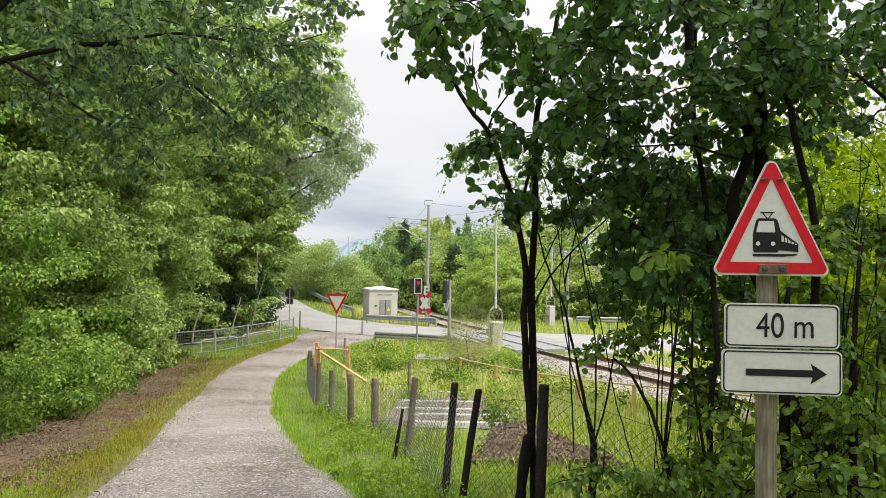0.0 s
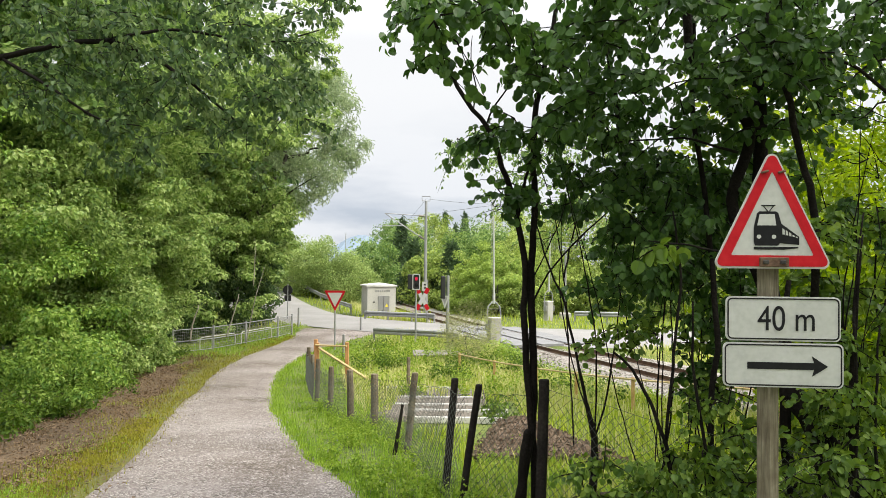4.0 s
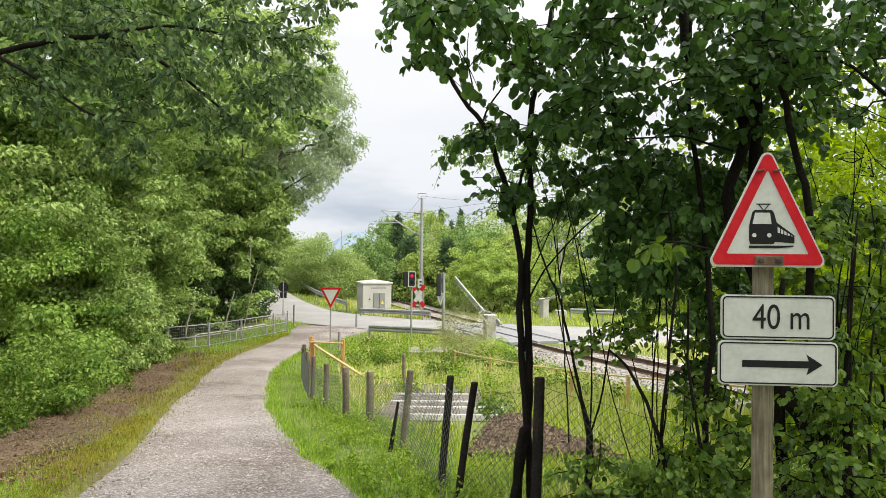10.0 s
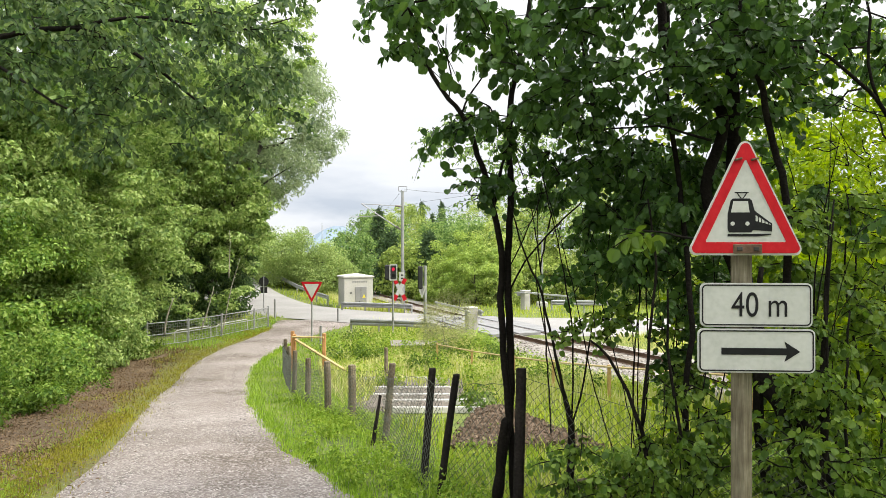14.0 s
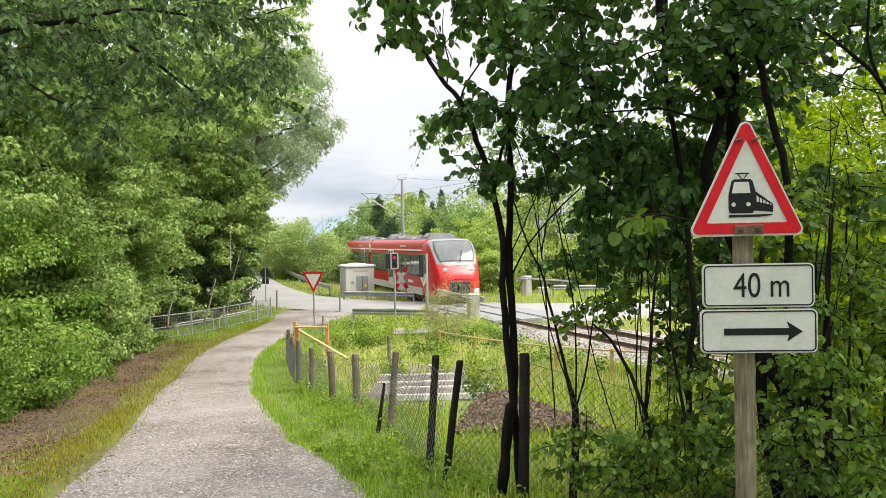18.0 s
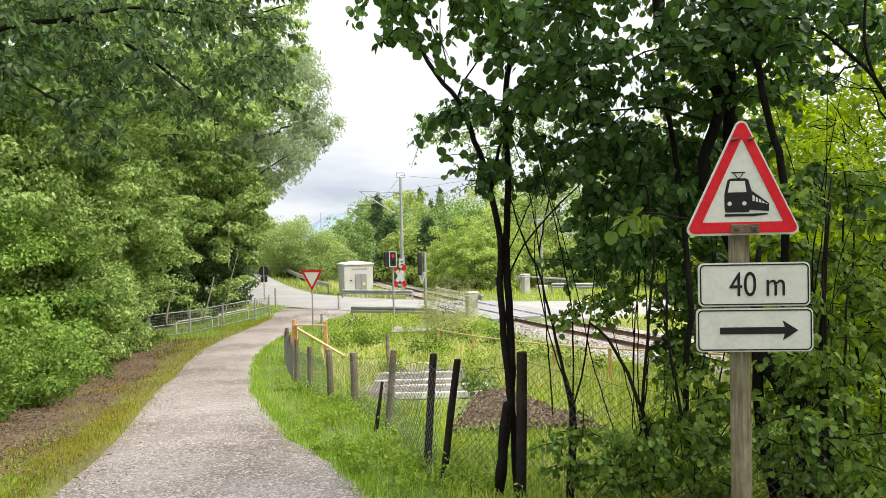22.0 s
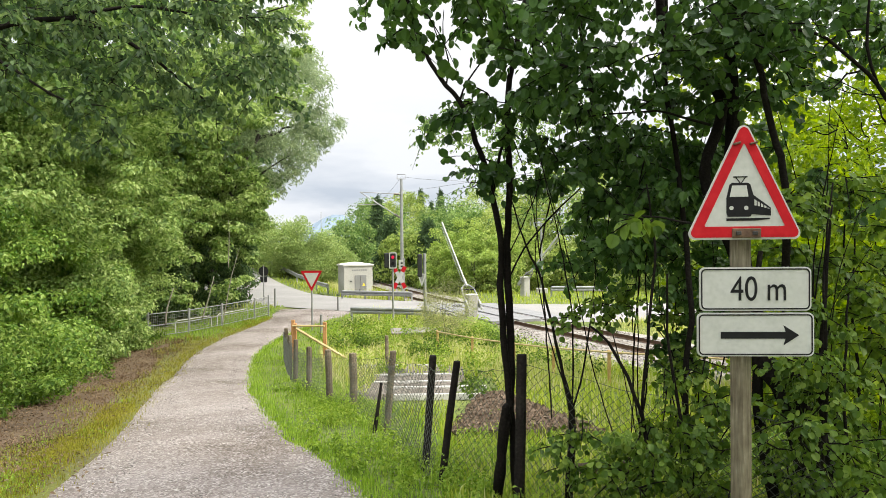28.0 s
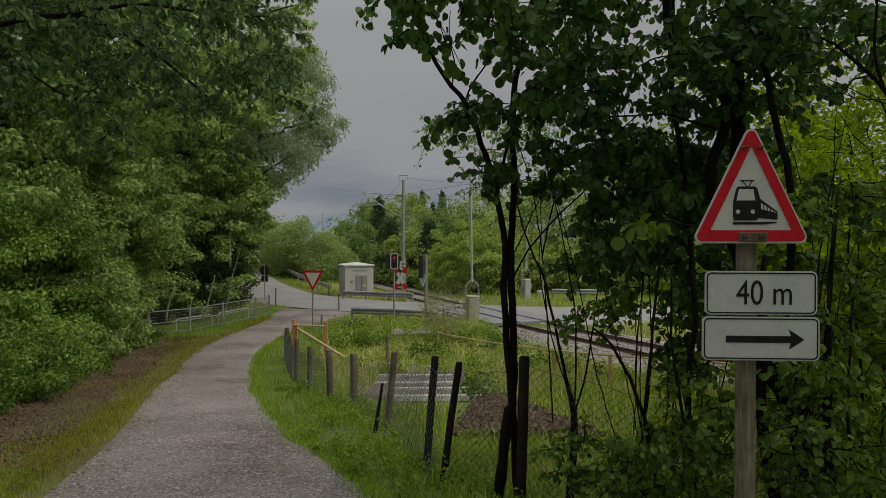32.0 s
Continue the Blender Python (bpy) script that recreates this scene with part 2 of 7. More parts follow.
M["sleeper"] = surface("sleeper", [(0.10, 0.085, 0.07), (0.19, 0.165, 0.14), (0.28, 0.25, 0.215)], 3, 30, 0.9)
M["post_wood"] = surface("weathered_post", [(0.07, 0.055, 0.038), (0.155, 0.125, 0.09), (0.27, 0.23, 0.175)], 4, 35, 0.9, 0, 0.6, 0.5, 0.3)
# darker wood colour for the three nearest posts and the stake
M["post_dark"] = surface("dark_post", [(0.008, 0.007, 0.006), (0.018, 0.015, 0.013), (0.036, 0.031, 0.026)], 4, 35, 0.9, 0, 0.6)
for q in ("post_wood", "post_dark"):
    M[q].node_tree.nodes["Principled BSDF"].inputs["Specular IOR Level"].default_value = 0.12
M["sign_post"] = surface("sign_post_wood", [(0.043, 0.0344, 0.0208), (0.107, 0.0886, 0.056), (0.159, 0.138, 0.092), (0.249, 0.228, 0.168)], 9, 70, 0.9, 0, 0.5, 0.45, grain=0.09)
M["ochre_wood"] = surface("ochre_wood", [(0.30, 0.18, 0.06), (0.45, 0.29, 0.10), (0.54, 0.39, 0.18)], 4, 30, 0.8, 0, 0.2)
M["orange_wood"] = surface("orange_wood", [(0.28, 0.13, 0.045), (0.45, 0.22, 0.08), (0.55, 0.32, 0.14)], 4, 30, 0.8, 0, 0.2)
M["yellow_wood"] = surface("yellow_wood", [(0.38, 0.27, 0.11), (0.50, 0.385, 0.18), (0.57, 0.47, 0.27)], 4, 30, 0.8, 0, 0.2)
M["sign_white"] = surface("sign_white", [(0.38, 0.388, 0.36), (0.45, 0.458, 0.428), (0.50, 0.508, 0.478)], 4, 30, 0.45, 0, 0.02)
M["sign_red"] = surface("sign_red", [(0.34, 0.008, 0.014), (0.42, 0.011, 0.018), (0.48, 0.02, 0.026)], 5, 30, 0.45, 0, 0.02)
M["sign_black"] = surface("sign_black", [(0.008, 0.008, 0.009), (0.018, 0.018, 0.02)], 5, 30, 0.45, 0, 0.02)
for q in ("sign_black", "sign_red", "sign_white"):
    M[q].node_tree.nodes["Principled BSDF"].inputs["Specular IOR Level"].default_value = 0.15
M["black"] = surface("black_housing", [(0.012, 0.012, 0.013), (0.025, 0.025, 0.027)], 3, 30, 0.5, 0, 0.05)
M["under"] = surface("underframe", [(0.015, 0.014, 0.013), (0.035, 0.032, 0.03), (0.06, 0.055, 0.05)], 3, 25, 0.7, 0.2, 0.2)
M["train_red"] = surface("train_red", [(0.42, 0.013, 0.014), (0.48, 0.018, 0.018), (0.53, 0.026, 0.024)], 0.6, 12, 0.3, 0, 0.0, 0.8)
M["train_grey"] = surface("train_light_grey", [(0.52, 0.50, 0.46), (0.62, 0.60, 0.56)], 0.6, 12, 0.4, 0, 0.0, 0.8)
M["train_white"] = surface("train_white", [(0.72, 0.72, 0.70), (0.80, 0.80, 0.78)], 0.6, 12, 0.4, 0, 0.0)
M["train_roof"] = surface("train_roof", [(0.035, 0.038, 0.041), (0.08, 0.085, 0.09), (0.14, 0.145, 0.15)], 1, 15, 0.6, 0.1, 0.05)
M["train_lid"] = surface("roof_lid_paint", [(0.17, 0.19, 0.18), (0.26, 0.28, 0.265)], 0.6, 12, 0.5, 0.1, 0.02)
# pale patches painted into the glass stand for reflections and light seen through
M["train_glass"] = surface("train_window", [(0.03, 0.036, 0.034), (0.085, 0.10, 0.092), (0.20, 0.225, 0.21)], 0.45, 2.2, 0.05, 0, 0.0)
M["head_lamp"] = glow("head_lamp_glass", (0.6, 0.59, 0.56), 0.12)
M["red_glow"] = glow("red_signal_lens", (0.55, 0.006, 0.05), 0.14)
M["bed_gravel"] = surface("bed_gravel", [(0.06, 0.048, 0.036), (0.14, 0.12, 0.098), (0.27, 0.24, 0.205)], 1.5, 22, 0.95, 0, 0.9, 0.4)
M["slab_stone"] = surface("mossy_slab", [(0.10, 0.095, 0.07), (0.20, 0.185, 0.155), (0.32, 0.30, 0.26)], 1.6, 24, 0.9, 0, 0.5, 0.4)
M["soil"] = surface("brown_rubble", [(0.0308, 0.0213, 0.014), (0.0792, 0.056, 0.038), (0.165, 0.125, 0.09)], 1.2, 14, 0.95, 0, 1.0, 0.3)
M["clod"] = surface("brown_clod", [(0.0418, 0.028, 0.018), (0.105, 0.0706, 0.045), (0.209, 0.155, 0.105)], 6, 30, 0.95, 0, 0.5, 0.6)
M["wire"] = surface("fence_wire", [(0.04, 0.045, 0.036), (0.10, 0.11, 0.09)], 4, 30, 0.8, 0.0, 0.0)
M["insulator"] = surface("insulator", [(0.09, 0.075, 0.065), (0.15, 0.125, 0.11)], 4, 30, 0.3)
# the blue haze of distance is painted into the ridge's colour
M["mountain"] = surface("distant_mountain", [(0.15, 0.20, 0.25), (0.19, 0.245, 0.295)], 0.004, 0.03, 1.0, 0, 0.0)
M["yellow_sign"] = surface("warning_yellow", [(0.70, 0.55, 0.05), (0.80, 0.62, 0.08)], 4, 30, 0.4, 0, 0.0)
M["litter_soil"] = surface("leaf_litter", [(0.047, 0.0292, 0.0163), (0.0986, 0.0648, 0.0361), (0.168, 0.119, 0.0645)], 1.2, 26, 0.95, 0, 0.8, 0.4)
M["train_silver"] = surface("silver_grey_paint", [(0.17, 0.175, 0.18), (0.22, 0.225, 0.23)], 0.6, 12, 0.45, 0.1, 0.0)
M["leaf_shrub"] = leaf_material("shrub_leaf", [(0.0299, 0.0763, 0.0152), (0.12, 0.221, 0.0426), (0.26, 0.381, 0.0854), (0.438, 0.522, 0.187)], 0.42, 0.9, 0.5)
# grey base colour stands in for the sky reflected in the windscreen
M["screen_glass"] = surface("windscreen_glass", [(0.085, 0.092, 0.096), (0.13, 0.138, 0.142)], 0.9, 3, 0.08, 0, 0.0)
M["moss_grass"] = leaf_material("mossy_grass_blade", [(0.101, 0.0735, 0.019), (0.164, 0.167, 0.0171), (0.249, 0.25, 0.0247), (0.318, 0.255, 0.0665)], 0.3, 1.2, 0.7)


def gravel_material():
    """Crushed stone: single stones as cells of differing grey, brownish stains, bare worn tracks."""
    m, n, l, p, o = mat_base("crushed_gravel")
    co = n.new("ShaderNodeTexCoord")
    cells, big, mid = n.new("ShaderNodeTexVoronoi"), n.new("ShaderNodeTexNoise"), n.new("ShaderNodeTexNoise")
    cells.inputs["Scale"].default_value = 46
    big.inputs["Scale"].default_value, big.inputs["Detail"].default_value = 0.5, 6
    mid.inputs["Scale"].default_value, mid.inputs["Detail"].default_value = 5, 6
    for q in (cells, big, mid):
        l.new(co.outputs["Object"], q.inputs["Vector"])
    stone = ramp_node(n, [(0.1, (0.046, 0.036, 0.031)), (0.35, (0.150, 0.126, 0.114)), (0.6, (0.298, 0.256, 0.238)), (0.9, (0.66, 0.60, 0.57))])
    bw = n.new("ShaderNodeRGBToBW")
    l.new(cells.outputs["Color"], bw.inputs[0])
    l.new(bw.outputs[0], stone.inputs[0])
    dirt = ramp_node(n, [(0.38, (0.10, 0.076, 0.056)), (0.62, (0.322, 0.282, 0.262))])
    l.new(big.outputs["Fac"], dirt.inputs[0])
    mix = n.new("ShaderNodeMix")
    mix.data_type, mix.blend_type = "RGBA", "MIX"
    fac = n.new("ShaderNodeMapRange")
    fac.inputs["From Min"].default_value, fac.inputs["From Max"].default_value = 0.35, 0.7
    fac.inputs["To Min"].default_value, fac.inputs["To Max"].default_value = 0.70, 0.18
    l.new(mid.outputs["Fac"], fac.inputs["Value"])
    l.new(fac.outputs[0], mix.inputs[0])
    l.new(dirt.outputs[0], mix.inputs[6])
    l.new(stone.outputs[0], mix.inputs[7])
    l.new(mix.outputs[2], p.inputs["Base Color"])
    p.inputs["Roughness"].default_value = 0.95
    bp = n.new("ShaderNodeBump")
    bp.inputs["Strength"].default_value, bp.inputs["Distance"].default_value = 0.9, 0.02
    bp.invert = True
    l.new(cells.outputs["Distance"], bp.inputs["Height"])
    l.new(bp.outputs[0], p.inputs["Normal"])
    return m


M["gravel"] = gravel_material()
M["moss"] = surface("mossy_verge", [(0.065, 0.044, 0.024), (0.105, 0.095, 0.026), (0.125, 0.14, 0.022), (0.17, 0.17, 0.038)], 1.1, 18, 0.95, 0, 1.0, 0.5)
M["leaf_low"] = leaf_material("undergrowth_leaf", [(0.0192, 0.0447, 0.0081), (0.0576, 0.112, 0.0162), (0.116, 0.189, 0.0288), (0.232, 0.318, 0.072)], 0.40, 0.9, 0.4)


# ---- mesh helpers ----
class Build:
    """Collects boxes, tubes and plates, then makes one mesh of them."""

    def __init__(self):
        self.v, self.f = [], []

    def add(self, verts, faces, m=None):
        k = len(self.v)
        self.v += [tuple(m @ Vector(p)) if m else tuple(p) for p in verts]
        self.f += [tuple(i + k for i in f) for f in faces]
        return self

    def box(self, x, y, z, sx, sy, sz, bevel=0.0, m=None):
        """A box by its centre and full sizes, chamfered."""
        hx, hy, hz = sx / 2, sy / 2, sz / 2
        at = Matrix.Translation((x, y, z))
        at = m @ at if m else at
        b = min(bevel, hx * 0.9, hy * 0.9, hz * 0.9)
        if b <= 0:
            vs = [(i * hx, j * hy, k * hz) for i in (-1, 1) for j in (-1, 1) for k in (-1, 1)]
            return self.add(vs, [(0, 1, 3, 2), (4, 6, 7, 5), (0, 4, 5, 1), (2, 3, 7, 6), (0, 2, 6, 4), (1, 5, 7, 3)], at)
        bm = bmesh.new()
        bmesh.ops.create_cube(bm, size=1, matrix=Matrix.Diagonal((sx, sy, sz, 1)))
        bmesh.ops.bevel(bm, geom=bm.edges[:], offset=b, segments=1, affect="EDGES")
        bm.verts.index_update()
        self.add([p.co[:] for p in bm.verts], [[q.index for q in f.verts] for f in bm.faces], at)
        bm.free()
        return self

    def tube(self, pts, radii, n=8, m=None):
        """A tube through points; one radius or one for each."""
        pts = [Vector(p) for p in pts]
        if not isinstance(radii, (list, tuple)):
            radii = [radii] * len(pts)
        vs, fs = [], []
        side = None
        for i, p in enumerate(pts):
            d = (pts[min(i + 1, len(pts) - 1)] - pts[max(i - 1, 0)]).normalized()
            if side is None:
                side = d.orthogonal().normalized()
            side = (side - d * side.dot(d)).normalized()
            up = d.cross(side)
            for k in range(n):
                a = 2 * math.pi * k / n
                vs.append(p + (side * math.cos(a) + up * math.sin(a)) * radii[i])
        for i in range(len(pts) - 1):
            for k in range(n):
                fs.append((i * n + k, i * n + (k + 1) % n, (i + 1) * n + (k + 1) % n, (i + 1) * n + k))
        fs.append(tuple(range(n - 1, -1, -1)))
        fs.append(tuple((len(pts) - 1) * n + k for k in range(n)))
        return self.add(vs, fs, m)

    def plate(self, outline, depth, m=None):
        """An outline in x and z, thickened along +y."""
        n = len(outline)
        vs = [(x, 0, z) for x, z in outline] + [(x, depth, z) for x, z in outline]
        fs = [tuple(range(n)), tuple(range(2 * n - 1, n - 1, -1))]
        fs += [(i, i + n, (i + 1) % n + n, (i + 1) % n) for i in range(n)]
        return self.add(vs, fs, m)

    def make(self, name, material, parent=None, label="", smooth=False):
        me = bpy.data.meshes.new(name)
        me.from_pydata(self.v, [], self.f)
        bm = bmesh.new()
        bm.from_mesh(me)
        bmesh.ops.recalc_face_normals(bm, faces=bm.faces[:])
        bm.to_mesh(me)
        bm.free()
        me.materials.append(material)
        if smooth:
            for poly in me.polygons:
                poly.use_smooth = True
        ob = new(name, me)
        if parent is not None:
            ob.parent = parent
        if label:
            tagged(ob, label)
        return ob


def thing(name, label, category, group="", kind="", m=None):
    ob = new(name)
    ob.empty_display_size = 0.1
    if m is not None:
        ob.matrix_basis = m
    return tagged(ob, label, category, group, kind)


def fast_mesh(name, verts, faces, material, parent=None, label="", smooth=False):
    """A mesh out of numpy arrays; faces all have the same number of corners."""
    me = bpy.data.meshes.new(name)
    verts, faces = np.asarray(verts, np.float32), np.asarray(faces, np.int32)
    nf, k = faces.shape
    me.vertices.add(len(verts))
    me.vertices.foreach_set("co", verts.ravel())
    me.loops.add(nf * k)
    me.loops.foreach_set("vertex_index", faces.ravel())
    me.polygons.add(nf)
    me.polygons.foreach_set("loop_start", np.arange(0, nf * k, k, dtype=np.int32))
    me.polygons.foreach_set("use_smooth", np.full(nf, smooth))
    me.update(calc_edges=True)
    me.materials.append(material)
    ob = new(name, me)
    if parent is not None:
        ob.parent = parent
    if label:
        tagged(ob, label)
    return ob


def rounded(w, h, r, n=5, cx=0.0, cz=0.0):
    pts = []
    for sx, sz, a0 in ((1, 1, 0), (-1, 1, 90), (-1, -1, 180), (1, -1, 270)):
        for i in range(n + 1):
            a = radians(a0 + 90 * i / n)
            pts.append((cx + sx * (w / 2 - r) + r * math.cos(a), cz + sz * (h / 2 - r) + r * math.sin(a)))
    return pts


def smooth01(a, b, x):
    t = np.clip((x - a) / (b - a), 0, 1)
    return t * t * (3 - 2 * t)


# ---- the plan: track, roads, terrain ----
EYE_Z = 3.6


def track_x(y):
    """The track's middle line, x over y: a gentle bend that runs straight at both ends."""
    y = np.asarray(y, float)
    d = np.clip(y, 15, 95) - 30.4
    slope = -0.40 + 2 * 0.0019 * d
    return 4.1 - 0.40 * d + 0.0019 * d * d + slope * (y - np.clip(y, 15, 95))


def spline(points, step=0.5):
    """A smooth line through points of any dimension."""
    p = np.asarray(points, float)
    p = np.vstack([2 * p[0] - p[1], p, 2 * p[-1] - p[-2]])
    out = []
    for i in range(1, len(p) - 2):
        n = max(2, int(np.linalg.norm(p[i + 1] - p[i]) / step))
        for t in np.arange(n) / n:
            a, b, c, d = p[i - 1], p[i], p[i + 1], p[i + 2]
            out.append(0.5 * (2 * b + (c - a) * t + (2 * a - 5 * b + 4 * c - d) * t * t + (3 * b - a - 3 * c + d) * t ** 3))
    out.append(p[-2])
    return np.array(out)


# x, y and half width of the gravel path
PATH_LINE = spline([(0.6, -14, 1.5), (0.2, -8, 1.5), (-0.7, 0, 1.5), (-2.37, 6.6, 1.60), (-3.54, 10, 1.24), (-5.35, 15.6, 1.09), (-6.9, 22.0, 1.06),
                    (-7.27, 26, 1.15), (-7.15, 29, 1.2), (-6.75, 32.5, 1.5), (-6.3, 37.5, 2.5)], 0.4)
ROAD_LINE = spline([(-60, 112, 3.0), (-38, 88, 3.0), (-23, 67, 3.0), (-14.5, 51.5, 3.0), (-9, 43.2, 3.1), (-3.5, 38.9, 3.1), (1.5, 36.4, 3.3), (5.0, 34.8, 4.0),
                    (9.0, 34.4, 4.0), (15, 36.5, 3.2), (24, 42, 3.0), (40, 54, 3.0)], 0.8)


def near_line(line, x, y):
    """Distance to a line, and the half width there."""
    x, y = np.asarray(x, float), np.asarray(y, float)
    best, half = np.full(x.shape, 1e9), np.zeros(x.shape)
    for px, py, h in line:
        d = np.hypot(x - px, y - py)
        half = np.where(d < best, h, half)
        best = np.minimum(best, d)
    return best, half


def base_height(x, y):
    x, y = np.asarray(x, float), np.asarray(y, float)
    s = 0.25
    yy = np.maximum(y, -12)
    z = s * np.log1p(np.exp((1.95 - 0.1 * yy) / s)) - 0.14
    z = z + 1.8 * smooth01(40, 72, y) * smooth01(-4, -17, x)
    return z


def road_height(x, y):
    return np.maximum(base_height(x, y), -0.05) + 0.02


def ground(x, y):
    x, y = np.asarray(x, float), np.asarray(y, float)
    z = base_height(x, y)
    d = np.abs(x - track_x(y)) * 0.93
    z = z + (-0.48 - z) * (1 - smooth01(2.2, 4.5, d)) * smooth01(5, 14, y)
    rd, rh = near_line(ROAD_LINE[::2], x, y)
    road = road_height(x, y) - 0.06
    z = z + (road - z) * (1 - smooth01(rh + 0.3, rh + 2.2, rd))
    return z


def gz(x, y):
    return float(ground(np.array([x]), np.array([y]))[0])


# ---- ground, path, road ----
def build_ground():
    xs = np.concatenate([-np.geomspace(900, 26, 16), np.linspace(-25, 25, 126), np.geomspace(26, 900, 16)])
    ys = np.concatenate([-np.geomspace(300, 16, 8), np.linspace(-15, 60, 188), np.geomspace(61, 1500, 26)])
    gx, gy = np.meshgrid(xs, ys)
    z = ground(gx, gy)
    rough = np.random.RandomState(3).rand(*z.shape) - 0.5
    pd, ph = near_line(PATH_LINE, gx, gy)
    rd, rh = near_line(ROAD_LINE[::2], gx, gy)
    free = (pd > ph + 0.5) & (rd > rh + 0.6) & (np.abs(gx) < 25) & (gy < 60)
    z = z + np.where(free, rough * 0.07, 0) - np.where(pd < ph - 0.1, 0.04, 0)
    v = np.stack([gx, gy, z], -1).reshape(-1, 3)
    n = len(xs)
    i, j = np.meshgrid(np.arange(len(ys) - 1), np.arange(n - 1), indexing="ij")
    a = (i * n + j).ravel()
    f = np.stack([a, a + 1, a + n + 1, a + n], 1)
    ob = fast_mesh("ground", v, f, M["turf"], smooth=True)
    tagged(ob, "grassy ground with mossy verge and brown leaf litter", "ground", kind="structure")


def ribbon(name, line, mat, height, label, category, lift=0.0, jag=0.0, across=9):
    rs = np.random.RandomState(5)
    d = np.gradient(line[:, :2], axis=0)
    d /= np.linalg.norm(d, axis=1, keepdims=True)
    nrm = np.stack([d[:, 1], -d[:, 0]], 1)
    rows = []
    for k in range(across):
        s = (k / (across - 1)) * 2 - 1
        w = line[:, 2] * s
        if k in (0, across - 1):
            w = w + np.convolve(rs.randn(len(line)), [0.3, 0.4, 0.3], "same") * jag
        p = line[:, :2] + nrm * w[:, None]
        z = height(p[:, 0], p[:, 1]) + lift - (0.05 if k in (0, across - 1) else 0) + 0.02 * (1 - s * s) - 0.015 * np.exp(-((abs(s) - 0.5) / 0.16) ** 2)
        rows.append(np.column_stack([p, z]))
    v = np.stack(rows, 1).reshape(-1, 3)
    i, j = np.meshgrid(np.arange(len(line) - 1), np.arange(across - 1), indexing="ij")
    a = (i * across + j).ravel()
    f = np.stack([a, a + 1, a + across + 1, a + across], 1)
    return tagged(fast_mesh(name, v, f, mat, smooth=True), label, category, kind="structure")


def turf_material():
    """Turf, darkened soil under the hedge with brown litter, moss by the path."""
    m, n, l, p, o = mat_base("turf")
    co = n.new("ShaderNodeTexCoord")
    a, b = n.new("ShaderNodeTexNoise"), n.new("ShaderNodeTexNoise")
    a.inputs["Scale"].default_value, a.inputs["Detail"].default_value = 0.45, 6
    b.inputs["Scale"].default_value, b.inputs["Detail"].default_value = 14, 5
    mx = n.new("ShaderNodeMix")
    mx.inputs[0].default_value = 0.55
    for q in (a, b):
        l.new(co.outputs["Object"], q.inputs["Vector"])
    l.new(a.outputs["Fac"], mx.inputs[2])
    l.new(b.outputs["Fac"], mx.inputs[3])
    r = ramp_node(n, [(0.34, (0.04, 0.055, 0.012)), (0.47, (0.09, 0.125, 0.018)), (0.58, (0.15, 0.18, 0.028)), (0.68, (0.21, 0.18, 0.06))])
    l.new(mx.outputs[0], r.inputs[0])
    l.new(r.outputs[0], p.inputs["Base Color"])
    p.inputs["Roughness"].default_value = 0.95
    bp = n.new("ShaderNodeBump")
    bp.inputs["Strength"].default_value, bp.inputs["Distance"].default_value = 0.7, 0.03
    l.new(b.outputs["Fac"], bp.inputs["Height"])
    l.new(bp.outputs[0], p.inputs["Normal"])
    return m


M["turf"] = turf_material()
build_ground()
ribbon("gravel_path", PATH_LINE, M["gravel"], base_height, "pale grey gravel path with worn wheel tracks", "path", 0.03, 0.15, 13)
# the strip of brown leaf litter between the path's mossy edge and the hedge
litter = PATH_LINE[(PATH_LINE[:, 1] > 7.0) & (PATH_LINE[:, 1] < 25)].copy()
litter[:, 0] -= 2.60 + 0.22 * np.sin(litter[:, 1] * 0.9) + 0.1 * np.sin(litter[:, 1] * 2.3)
litter[:, 2] = np.interp(litter[:, 1], [7.0, 7.5, 10, 18, 25], [0.05, 0.06, 0.98, 0.95, 0.1])
ribbon("leaf_litter", litter, M["litter_soil"], base_height, "brown strip of fallen leaves under the hedge", "leaf litter", 0.045, 0.30, 9)
moss = PATH_LINE[PATH_LINE[:, 1] < 30].copy()
moss[:, 0] -= np.interp(moss[:, 1], [4.5, 7.0, 9.5], [1.9, 1.9, 1.45])
moss[:, 2] = np.interp(moss[:, 1], [4.5, 6.5, 9, 20], [1.5, 1.3, 0.55, 0.5])
ribbon("mossy_verge", moss, M["moss"], base_height, "yellowish mossy verge beside the gravel path", "verge", 0.022, 0.12, 7)
ribbon("road", ROAD_LINE, M["asphalt"], road_height, "pale worn asphalt road over the level crossing", "road", 0.0, 0.03)


# ---- railway ----
def along_track(y0, y1, step):
    ys = np.arange(y0, y1 + 1e-6, step)
    return [(float(track_x(y)), float(y)) for y in ys]


def track_frame(y):
    """Place and heading on the track; heading towards the camera's side."""
    x = float(track_x(y))
    dx = float(track_x(y - 0.05) - track_x(y + 0.05))
    d = Vector((dx, -0.1, 0)).normalized()
    return Vector((x, y, 0)), d


